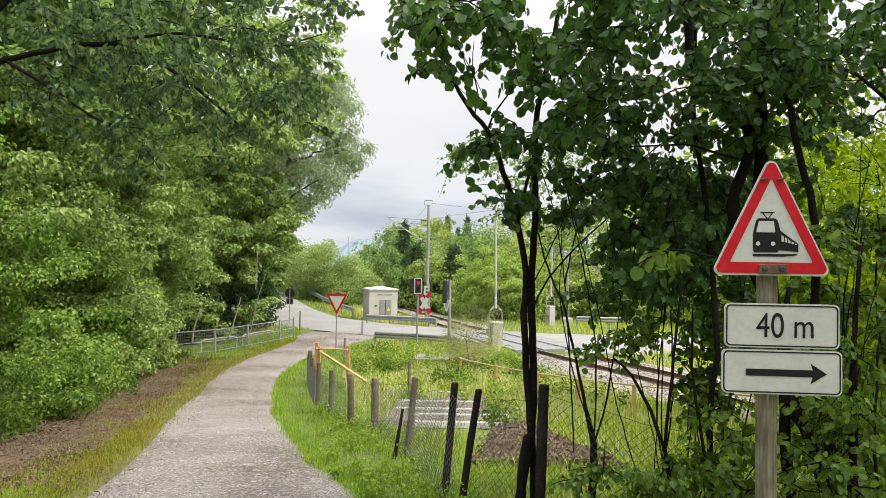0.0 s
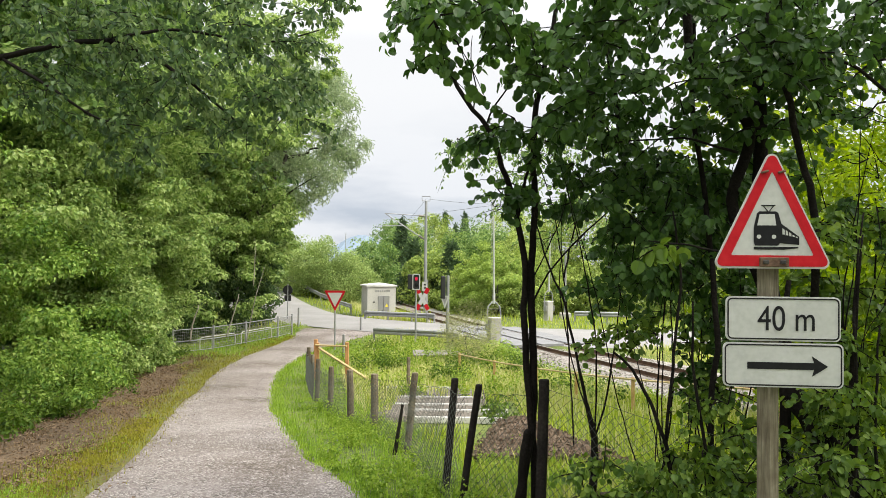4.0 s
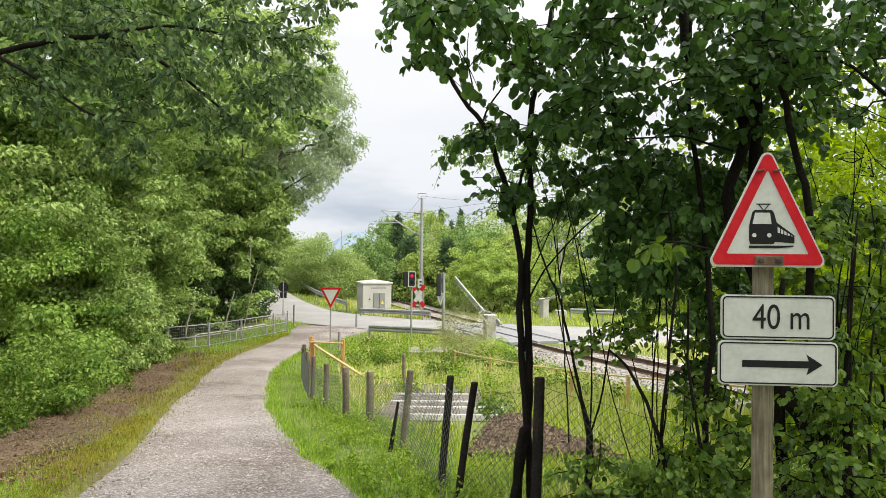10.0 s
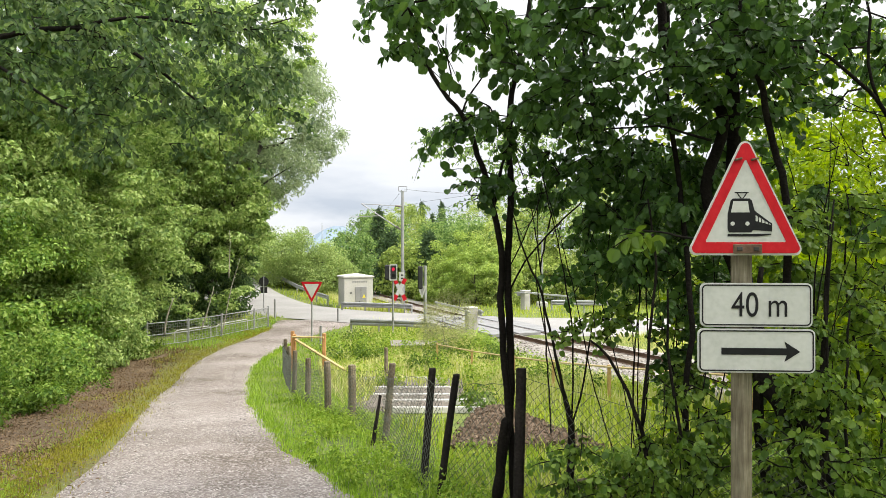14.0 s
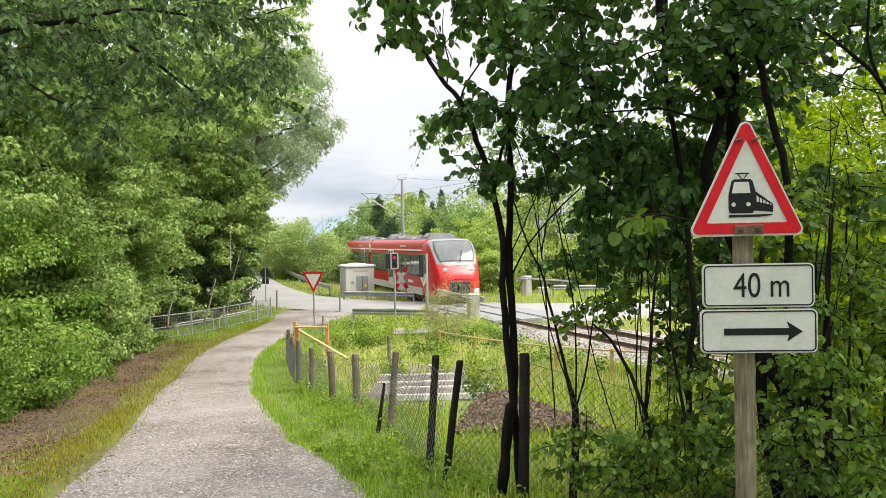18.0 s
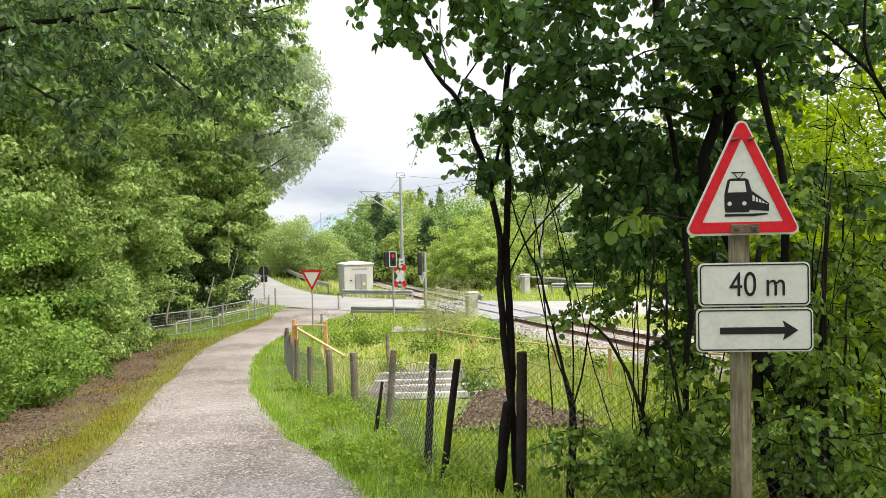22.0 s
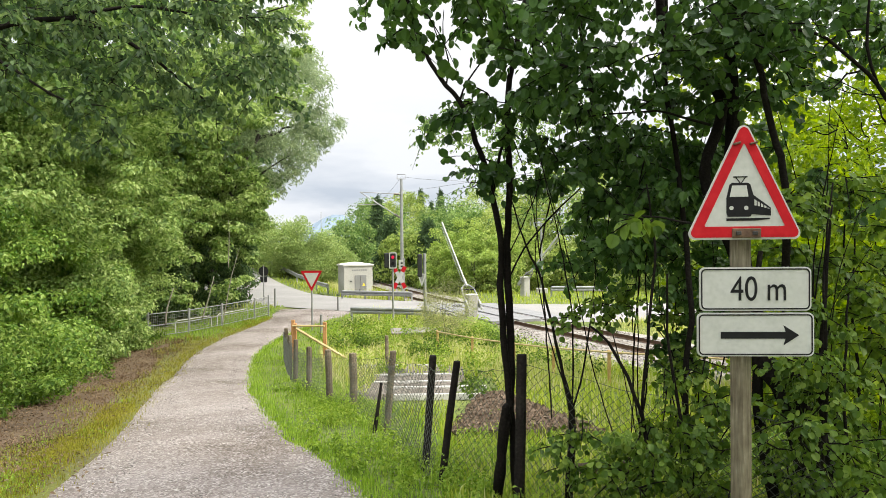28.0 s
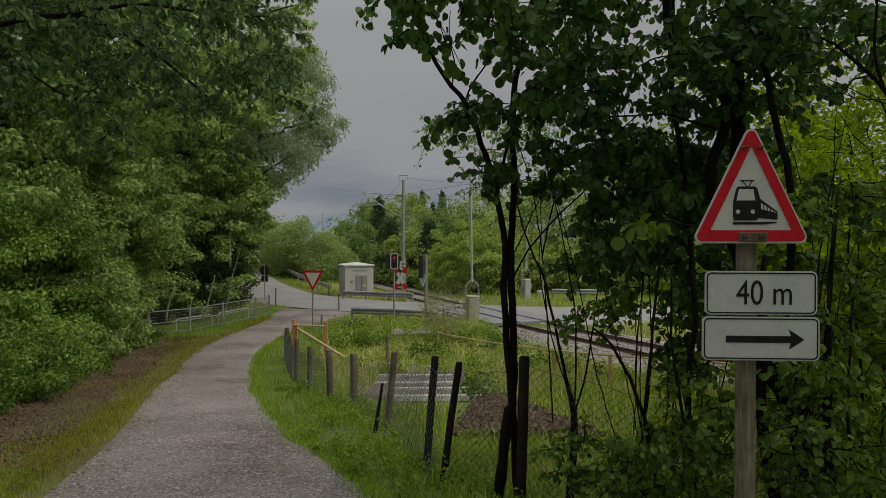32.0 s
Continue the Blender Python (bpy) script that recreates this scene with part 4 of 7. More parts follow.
def build_signal(at, height, side):
    """A light signal: white-rimmed black head with a red lens over a St Andrew's cross."""
    z = gz(*at)
    s = thing("light_signal", "level crossing light signal with lit red lamp and white rim", "signal", m=Matrix.Translation((*at, z)) @ Matrix.Diagonal((side, side, 1, 1)))
    Build().tube([(0, 0, -0.1), (0, 0, height)], 0.05, 10).make("pole", M["galv"], s)
    head = Build().plate(rounded(0.40, 0.72, 0.06), 0.16, Matrix.Translation((0.02, -0.14, height - 0.34))).make("head", M["black"], s, "black signal head")
    b = Build()
    out, inn = rounded(0.40, 0.72, 0.06), rounded(0.30, 0.62, 0.05)
    n = len(out)
    vs = [(x, 0, q) for x, q in out] + [(x, 0, q) for x, q in inn] + [(x, 0.02, q) for x, q in out] + [(x, 0.02, q) for x, q in inn]
    fs = []
    for i in range(n):
        j = (i + 1) % n
        fs += [(i, j, n + j, n + i), (2 * n + i, 3 * n + i, 3 * n + j, 2 * n + j), (i, 2 * n + i, 2 * n + j, j), (n + i, n + j, 3 * n + j, 3 * n + i)]
    b.add(vs, fs, Matrix.Translation((0.02, -0.165, height - 0.34)))
    b.make("white_rim", M["sign_white"], head, "white rim")
    Build().tube([(0.02, -0.175, height - 0.2), (0.02, -0.14, height - 0.2)], 0.08, 16).make("red_lens", M["red_glow"], head, "lit red lens")
    Build().tube([(0.02, -0.16, height - 0.48), (0.02, -0.14, height - 0.48)], 0.085, 16).make("amber_lens", M["sign_black"], head)
    Build().box(-0.29, 0.02, height - 0.34, 0.28, 0.3, 0.66, 0.03).make("rear_head", M["black"], s, "black side lamp")
    return s


def build_cross(at, zc, arm, post_h):
    c = thing("crossbuck_sign", "red and white St Andrew's cross on a post by the track", "sign", m=Matrix.Translation((*at, gz(*at))))
    z0 = gz(*at)
    Build().tube([(0.28, 0.06, -0.1), (0.28, 0.06, post_h)], 0.035, 8).make("post", M["galv"], c)
    for k, a in enumerate((62, -62)):
        m = Matrix.Translation((0, -0.03 - 0.03 * k, zc - z0)) @ Matrix.Rotation(radians(a), 4, "Y")
        arm_ob = Build().box(0, 0, 0, 2 * arm, 0.02, 0.22, 0.004, m).make("arm", M["sign_white"], c, "white arm with red ends")
        for s in (-1, 1):
            Build().box(s * arm * 0.76, -0.002, 0, arm * 0.48, 0.026, 0.225, 0, m).make("red_end", M["sign_red"], arm_ob)
    return c


build_signal((-2.10, 30.9), 3.02 - gz(-2.10, 30.9), 0.86)
build_cross((-2.42, 41.5), 1.35, 0.72, 2.6)


def build_side_lamp():
    s = thing("side_signal", "grey signal pole with black lamp head and small triangular plate", "signal", m=Matrix.Translation((-0.68, 31.0, gz(-0.68, 31.0))) @ Matrix.Diagonal((0.82, 0.82, 1.06, 1)))
    Build().tube([(0, 0, -0.1), (0, 0, 2.95)], 0.085, 10).make("pole", M["galv"], s)
    Build().box(-0.26, 0, 2.45, 0.26, 0.34, 0.95, 0.04).make("lamp_head", M["black"], s, "black lamp head")
    p = Build().plate([(-0.36, 2.10), (0.14, 2.10), (-0.11, 1.55)], 0.015, Matrix.Translation((-0.05, -0.12, 0))).make("plate", M["sign_white"], s, "small white triangle with dark rim")
    Build().plate([(-0.25, 2.04), (0.03, 2.04), (-0.11, 1.71)], 0.006, Matrix.Translation((-0.05, -0.128, 0))).make("plate_field", M["grey_paint"], p)


build_side_lamp()


def guard_rail(name, pts, label, sunk=0.0):
    g = thing(name, label, "guard rail", "guard rails")
    line = [Vector((x, y, gz(x, y) - sunk)) for x, y in pts]
    b = Build()
    prof = [(0, 0.46), (0.05, 0.49), (0.05, 0.55), (0.0, 0.60), (0.05, 0.65), (0.05, 0.72), (0, 0.76), (-0.015, 0.76), (-0.015, 0.46)]
    vs = []
    n = len(prof)
    for i, p in enumerate(line):
        d = (line[min(i + 1, len(line) - 1)] - line[max(0, i - 1)])
        s = Vector((d.y, -d.x, 0)).normalized()
        for o, z in prof:
            vs.append(p + s * o + Vector((0, 0, z)))
    fs = [(i * n + j, i * n + (j + 1) % n, (i + 1) * n + (j + 1) % n, (i + 1) * n + j) for i in range(len(line) - 1) for j in range(n)]
    fs += [tuple(range(n)), tuple(range((len(line) - 1) * n, len(line) * n))]
    b.add(vs, fs).make("beam", M["galv"], g, "corrugated steel beam")
    for p in line:
        Build().box(p.x, p.y + 0.06, p.z + 0.3, 0.1, 0.08, 0.86, 0.01).make("post", M["galv"], g)
    return g


guard_rail("guard_rail", [(-23.6, 78.5), (-18.6, 68.6), (-14.8, 61.2), (-11.2, 54.4), (-8.9, 50.0), (-7.6, 47.0)], "galvanised guard rail climbing along the road bend")
guard_rail("guard_rail", [(-6.1, 43.2), (-4.6, 42.6), (-3.1, 42.0), (-1.7, 41.4)], "galvanised guard rail in front of the hut", 0.18)
guard_rail("guard_rail", [(-4.1, 32.0), (-2.8, 31.6), (-1.5, 31.2), (-0.2, 30.9)], "low galvanised guard rail in tall grass", 0.1)
guard_rail("guard_rail", [(6.9, 43.0), (8.8, 42.6), (10.6, 42.4)], "short galvanised guard rail beyond the crossing")


def build_yield():
    x, y = -5.36, 29.0
    s = thing("yield_sign", "red and white yield sign on a grey pole", "sign", m=Matrix.Translation((x, y, gz(x, y))))
    z0 = gz(x, y)
    Build().tube([(0, 0.03, -0.1), (0, 0.03, 2.32 - z0)], 0.032, 10).make("pole", M["galv"], s)
    t = 2.31 - z0
    red = Build().plate([(-0.435, t), (-0.415, t + 0.03), (0.415, t + 0.03), (0.435, t), (0.02, t - 0.80), (-0.02, t - 0.80)], 0.02, Matrix.Translation((0, -0.02, 0))).make("plate", M["sign_red"], s, "red triangle")
    Build().plate([(-0.31, t - 0.06), (0.31, t - 0.06), (0, t - 0.66)], 0.004, Matrix.Translation((0, -0.0245, 0))).make("white_field", M["sign_white"], red)


build_yield()


def back_sign():
    x, y = -10.75, 42.4
    s = thing("road_sign", "grey road sign with round and square plates seen from behind", "sign", m=Matrix.Translation((x, y, gz(x, y))))
    Build().tube([(0, 0, -0.1), (0, 0, 2.2)], 0.035, 8).make("pole", M["galv"], s)
    Build().tube([(0, -0.02, 1.85), (0, 0.0, 1.85)], 0.30, 24).make("round_plate", M["black"], s)
    Build().box(0, 0, 1.35, 0.42, 0.02, 0.36, 0.01).make("square_plate", M["black"], s)


back_sign()


# ---- the near traffic sign ----
def ring_plate(outer, inner, depth):
    n = len(outer)
    vs = [(x, 0, z) for x, z in outer] + [(x, 0, z) for x, z in inner] + [(x, depth, z) for x, z in outer] + [(x, depth, z) for x, z in inner]
    fs = []
    for i in range(n):
        j = (i + 1) % n
        fs += [(i, n + i, n + j, j), (2 * n + i, 2 * n + j, 3 * n + j, 3 * n + i), (i, j, 2 * n + j, 2 * n + i), (n + i, 3 * n + i, 3 * n + j, n + j)]
    return vs, fs


def rounded_tri(w, h, r, n=6):
    """A triangle on its base (base at z 0) with rounded corners."""
    base = [(-w / 2, 0), (w / 2, 0), (0, h)]
    c = Vector((0, h / 3))
    out = []
    for i in range(3):
        p = Vector(base[i])
        a, b = (Vector(base[i - 1]) - p).normalized(), (Vector(base[(i + 1) % 3]) - p).normalized()
        half = a.angle(b) / 2
        mid = p + (a + b).normalized() * (r / math.sin(half))
        t0, t1 = p + a * (r / math.tan(half)) - mid, p + b * (r / math.tan(half)) - mid
        a0, a1 = math.atan2(t0.y, t0.x), math.atan2(t1.y, t1.x)
        while a1 < a0:
            a1 += 2 * math.pi
        for k in range(n + 1):
            q = a0 + (a1 - a0) * k / n
            out.append((mid.x + r * math.cos(q), mid.y + r * math.sin(q)))
    return out


def text_mesh(name, body, size, mat, parent, m, squeeze=1.0):
    cu = bpy.data.curves.new(name, "FONT")
    cu.body, cu.size, cu.align_x, cu.align_y, cu.extrude = body, size, "CENTER", "CENTER", 0.001
    cu.offset = 0.0
    tmp = new(name, cu)
    me = bpy.data.meshes.new_from_object(tmp.evaluated_get(bpy.context.evaluated_depsgraph_get()))
    bpy.data.objects.remove(tmp)
    me.transform(m @ Matrix.Diagonal((squeeze, 1, 1, 1)))
    me.materials.clear()
    me.materials.append(mat)
    ob = new(name, me)
    ob.parent = parent
    return ob


TRI_X = -0.009


def build_train_sign():
    x, y = 1.70, 3.86
    s = thing("warning_sign", "red-rimmed train warning sign with white plates on weathered wooden post", "sign",
              m=Matrix.Translation((x, y, 0)) @ Matrix.Rotation(radians(-4), 4, "Z"))
    z0 = gz(x, y)
    Build().box(0.0, 0.0, (z0 - 0.2 + 3.72) / 2, 0.092, 0.092, 3.72 - z0 + 0.2, 0.014, Matrix.Translation((0.0, 0.09, 0)) @ Matrix.Rotation(radians(27), 4, "Z")).make("post", M["sign_post"], s, "weathered wooden post")
    zb = 3.577
    tri = Build().plate(rounded_tri(0.646, 0.682, 0.035), 0.012, Matrix.Translation((TRI_X, 0, zb))).make("triangle", M["sign_white"], s, "white-edged triangle plate")
    vs, fs = ring_plate(rounded_tri(0.614, 0.648, 0.027), rounded_tri(0.440, 0.466, 0.006), 0.003)
    inner_lift = 0.073
    k = len(vs) // 4
    vs = [(a, b, c + (0.012 if (i // k) % 2 == 0 else inner_lift)) for i, (a, b, c) in enumerate(vs)]
    Build().add(vs, fs, Matrix.Translation((TRI_X, -0.004, zb))).make("red_rim", M["sign_red"], tri, "red rim")
    dark = M["sign_black"]
    t = Matrix.Translation((0.005, -0.003, zb + 0.038)) @ Matrix.Diagonal((0.89, 1, 0.89, 1))
    # the picture of an electric locomotive with its cars
    loco = Build().plate([(-0.125, 0.125), (-0.118, 0.10), (0.02, 0.10), (0.03, 0.115), (0.145, 0.105), (0.145, 0.155), (0.04, 0.235), (0.022, 0.30), (0.008, 0.312), (-0.092, 0.312), (-0.106, 0.30), (-0.125, 0.215)], 0.002, t)
    loco = loco.make("train_symbol", dark, tri, "black train symbol")
    Build().plate([(-0.105, 0.225), (0.008, 0.225), (-0.002, 0.295), (-0.09, 0.295)], 0.002, t @ Matrix.Translation((0, -0.002, 0))).make("symbol_window", M["sign_white"], loco)
    for cx in (-0.095, -0.005):
        Build().tube([(cx, -0.002, 0.155), (cx, 0.0, 0.155)], 0.013, 14, t).make("symbol_lamp", M["sign_white"], loco)
    for kx in range(5):
        a = 0.045 + kx * 0.02
        Build().plate([(a, 0.17 - kx * 0.005), (a + 0.013, 0.168 - kx * 0.005), (a + 0.013, 0.198 - kx * 0.0125), (a, 0.208 - kx * 0.0125)], 0.002, t @ Matrix.Translation((0, -0.002, 0))).make("symbol_window", M["sign_white"], loco)
    Build().plate([(-0.125, 0.075), (0.055, 0.075), (0.14, 0.085), (0.14, 0.092), (-0.125, 0.09)], 0.002, t).make("symbol_rail", dark, loco)
    Build().plate([(-0.082, 0.345), (0.004, 0.345), (0.004, 0.352), (-0.082, 0.352)], 0.002, t).make("symbol_pantograph", dark, loco)
    for a, b in ((-0.07, -0.045), (-0.012, -0.036)):
        Build().plate([(a, 0.345), (a + 0.007, 0.345), (b + 0.007, 0.312), (b, 0.312)], 0.002, t).make("symbol_pantograph", dark, loco)
    for cx in (-0.045, 0.045):
        Build().box(cx - 0.006, -0.012, zb + 0.535, 0.04, 0.02, 0.012, 0.003, Matrix.Translation((cx, 0, zb + 0.535)) @ Matrix.Rotation(-0.25, 4, "Y") @ Matrix.Translation((-cx, 0, -zb - 0.535))).make("clamp", M["rust"], tri, "rusty clamp")
    Build().box(0.0, -0.008, zb + 0.036, 0.155, 0.012, 0.052, 0.003).make("clamp", M["rust"], tri, "rusty clamp")
    for cx in (-0.045, 0.045):
        Build().box(cx, -0.016, zb + 0.036, 0.03, 0.012, 0.022, 0.003).make("bolt", M["under"], tri)
    for zc, name, w in ((3.301, "distance_plate", 0.606), (3.047, "arrow_plate", 0.634)):
        p = Build().plate(rounded(w, 0.243, 0.03), 0.012, Matrix.Translation((0.049, 0.0, zc))).make(name, M["sign_white"], s, "white plate with black border")
        vs, fs = ring_plate(rounded(w - 0.016, 0.227, 0.026), rounded(w - 0.030, 0.213, 0.020), 0.002)
        Build().add(vs, fs, Matrix.Translation((0.049, -0.003, zc))).make("border", dark, p)
        if name == "distance_plate":
            text_mesh("lettering", "40 m", 0.195, dark, p, Matrix.Translation((0.068, -0.003, zc - 0.005)) @ Matrix.Rotation(math.pi / 2, 4, "X"), 0.78)
        else:
            Build().plate([(-0.20, -0.019), (0.152, -0.019), (0.140, -0.056), (0.225, 0), (0.140, 0.056), (0.152, 0.019), (-0.20, 0.019)], 0.002, Matrix.Translation((0.06, -0.003, zc - 0.003))).make("arrow", dark, p, "black arrow")


build_train_sign()


# ---- fences ----
GARDEN_POSTS = [(-4.65, 20.9, 1.0, 0, 0.07), (-4.0, 18.4, 1.0, 0.01, 0.065), (-3.45, 16.4, 1.03, 0.03, 0.065), (-2.79, 14.6, 0.98, 0.02, 0.07), (-2.08, 12.9, 1.03, -0.02, 0.075), (-1.55, 12.2, 1.01, 0.0, 0.08),
                (-0.82, 10.15, 1.17, 0.12, 0.06), (-0.20, 7.65, 1.27, 0.11, 0.05), (-0.03, 7.05, 1.25, 0.19, 0.045), (0.69, 6.3, 1.36, 0.04, 0.060)]



def build_garden_fence():
    fence = thing("garden_fence", "wire mesh garden fence on leaning weathered wooden posts", "fence")
    tops = []
    for i, (x, y, h, lean, r) in enumerate(GARDEN_POSTS):
        z = gz(x, y)
        top = Vector((x + lean, y, z + h))
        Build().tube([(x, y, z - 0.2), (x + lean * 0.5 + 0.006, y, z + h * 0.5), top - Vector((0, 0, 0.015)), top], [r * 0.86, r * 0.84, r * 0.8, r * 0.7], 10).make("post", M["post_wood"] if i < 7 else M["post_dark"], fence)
        tops.append((Vector((x, y, z)), top))
    ends = tops + [(Vector((2.6, 4.6, gz(2.6, 4.6))), Vector((2.6, 4.6, gz(2.6, 4.6) + 1.0)))]
    for i in range(len(ends) - 1):
        (a0, a1), (c0, c1) = ends[i], ends[i + 1]
        length = (c0 - a0).length
        cell = 0.085
        n, rows = max(2, int(length / cell)), 13
        b = Build()

        def at(u, v):
            p = a0.lerp(c0, u).lerp(a1.lerp(c1, u), 0.04 + 0.88 * v)
            sag = 0.03 * math.sin(math.pi * u)
            side = 0.085 if i < 8 else -0.085
            return p + Vector((side * (c0 - a0).y / length, -side * (c0 - a0).x / length, -sag * v + 0.012 * math.sin(u * 23 + v * 9)))
        for k in range(-rows, n + 1):
            for sgn in (1, -1):
                pts = []
                for j in range(rows + 1):
                    u = (k + j if sgn > 0 else k + rows - j) / n
                    if 0 <= u <= 1:
                        pts.append(at(u, j / rows))
                if len(pts) > 1:
                    b.tube(pts[::2] if len(pts) > 4 else pts, 0.0026, 3)
        b.tube([at(q / 8, 1) for q in range(9)], 0.003, 4)
        b.make("wire_mesh", M["wire"], fence, "sagging galvanised wire mesh")
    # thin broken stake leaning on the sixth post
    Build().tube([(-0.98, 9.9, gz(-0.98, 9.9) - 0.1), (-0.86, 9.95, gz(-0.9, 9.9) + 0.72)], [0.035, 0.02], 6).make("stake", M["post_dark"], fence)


build_garden_fence()


def gate_frame():
    g = thing("wooden_frame", "bright new wooden post frame with yellow diagonal brace", "wooden frame")
    for x, y, h, mat in ((-4.50, 21.2, 1.22, "orange_wood"), (-4.36, 20.8, 1.15, "orange_wood"), (-3.42, 20.5, 1.2, "orange_wood")):
        Build().box(x, y, gz(x, y) + h / 2 - 0.05, 0.10, 0.10, h + 0.1, 0.01).make("post", M[mat], g, "orange-brown post")
    z = gz(-4, 20.8)
    Build().tube([(-4.42, 20.75, z + 1.08), (-3.42, 20.42, z + 1.1)], 0.03, 6).make("top_bar", M["yellow_wood"], g)
    Build().tube([(-4.3, 20.7, z + 1.0), (-2.75, 19.9, z + 0.25)], 0.045, 6).make("brace", M["yellow_wood"], g, "yellow diagonal brace")


gate_frame()


def pole_rail():
    g = thing("pole_railing", "long thin yellow wooden railing on short posts along the track", "railing")
    pts = [(-0.1, 21.8), (0.9, 19.8), (1.9, 18.0), (2.7, 16.6), (3.7, 15.2), (4.7, 14.0), (5.8, 12.8)]
    line = [Vector((x, y, gz(x, y) + 0.75)) for x, y in pts]
    for a, b in zip(line[:-1], line[1:]):
        Build().tube([a, b], 0.022, 6).make("rail", M["yellow_wood"], g)
    for p in line:
        Build().box(p.x, p.y + 0.05, p.z - 0.36, 0.07, 0.06, 0.8, 0.01).make("post", M["ochre_wood"], g, "yellow-orange post")


pole_rail()


def left_fence():
    g = thing("mesh_railing", "galvanised steel mesh railing along the stream edge", "railing")
    pts = [(-11.2, 26.6), (-10.2, 28.2), (-9.55, 30.4), (-8.85, 33.1), (-8.55, 34.6)]
    line = [Vector((x, y, gz(x, y) - 0.02)) for x, y in pts]
    for p in line:
        Build().box(p.x, p.y, p.z + 0.50, 0.07, 0.07, 1.12, 0.008).make("post", M["galv"], g)
    for a, b in zip(line[:-1], line[1:]):
        up = Vector((0, 0, 1))
        for z, r in ((0.12, 0.014), (0.52, 0.018), (0.98, 0.02)):
            Build().tube([a + up * z, b + up * z], r, 6).make("bar", M["galv"], g)
        w = Build()
        n = 22
        for k in range(1, n):
            p = a.lerp(b, k / n)
            w.tube([p + up * 0.1, p + up * 0.98], 0.004, 3)
        for k in range(1, 8):
            w.tube([a + up * (0.1 + k * 0.11), b + up * (0.1 + k * 0.11)], 0.006, 3)
        w.make("mesh_panel", M["galv"], g, "thin steel mesh")
    for x, y, h in ((-9.15, 38.5, 1.05), (-4.55, 26.5, 0.9), (-5.4, 36.7, 0.7), (-1.45, 18.6, 0.95)):
        z = gz(x, y)
        tagged(Build().tube([(x, y, z - 0.1), (x, y, z + h)], 0.05, 8).make("marker_post", M["grey_paint"] if y > 25 else M["post_wood"]), "short weathered marker post in the grass", "post")


left_fence()


def garden_beds():
    for x0, x1, y in ((-2.2, 0.1, 18.9), (-1.63, 0.25, 16.9), (-1.5, 0.35, 15.5), (-1.1, 0.95, 14.5), (-0.92, 1.15, 13.3)):
        z = gz((x0 + x1) / 2, y)
        tagged(Build().box((x0 + x1) / 2, y, z + 0.075, x1 - x0, 0.06, 0.13, 0.012, Matrix.Translation((0, y, 0)) @ Matrix.Rotation(0.02, 4, "Z") @ Matrix.Translation((0, -y, 0))).make("bed_edging", M["concrete_white"]),
               "pale concrete edging beam around a garden bed", "edging", "bed edgings")
    for name, x, y, sx, sy in (("gravel_bed", -0.6, 16.2, 2.2, 5.6), ("soil_bed", 1.45, 11.3, 2.0, 3.8)):
        n = 24
        gx, gy = np.meshgrid(np.linspace(-1, 1, n), np.linspace(-1, 1, n))
        rs = np.random.RandomState(2)
        taper = 0.64 - 0.36 * gy if name == "soil_bed" else 1.0
        px, py = x - sx / 2 + (gx + 1) * sx / 2 * taper + gy * 0.3, y + gy * sy / 2
        z = ground(px, py) + 0.07 - 0.12 * (np.maximum(abs(gx), abs(gy)) > 0.93) + rs.rand(n, n) * 0.05
        a = (np.arange(n - 1)[:, None] * n + np.arange(n - 1)[None]).ravel()
        f = np.stack([a, a + 1, a + n + 1, a + n], 1)
        tagged(fast_mesh(name, np.stack([px, py, z], -1).reshape(-1, 3), f, M["soil"] if name == "soil_bed" else M["bed_gravel"]), "reddish brown rubble bed" if name == "soil_bed" else "grey gravel garden bed", "garden bed", kind="structure")


garden_beds()


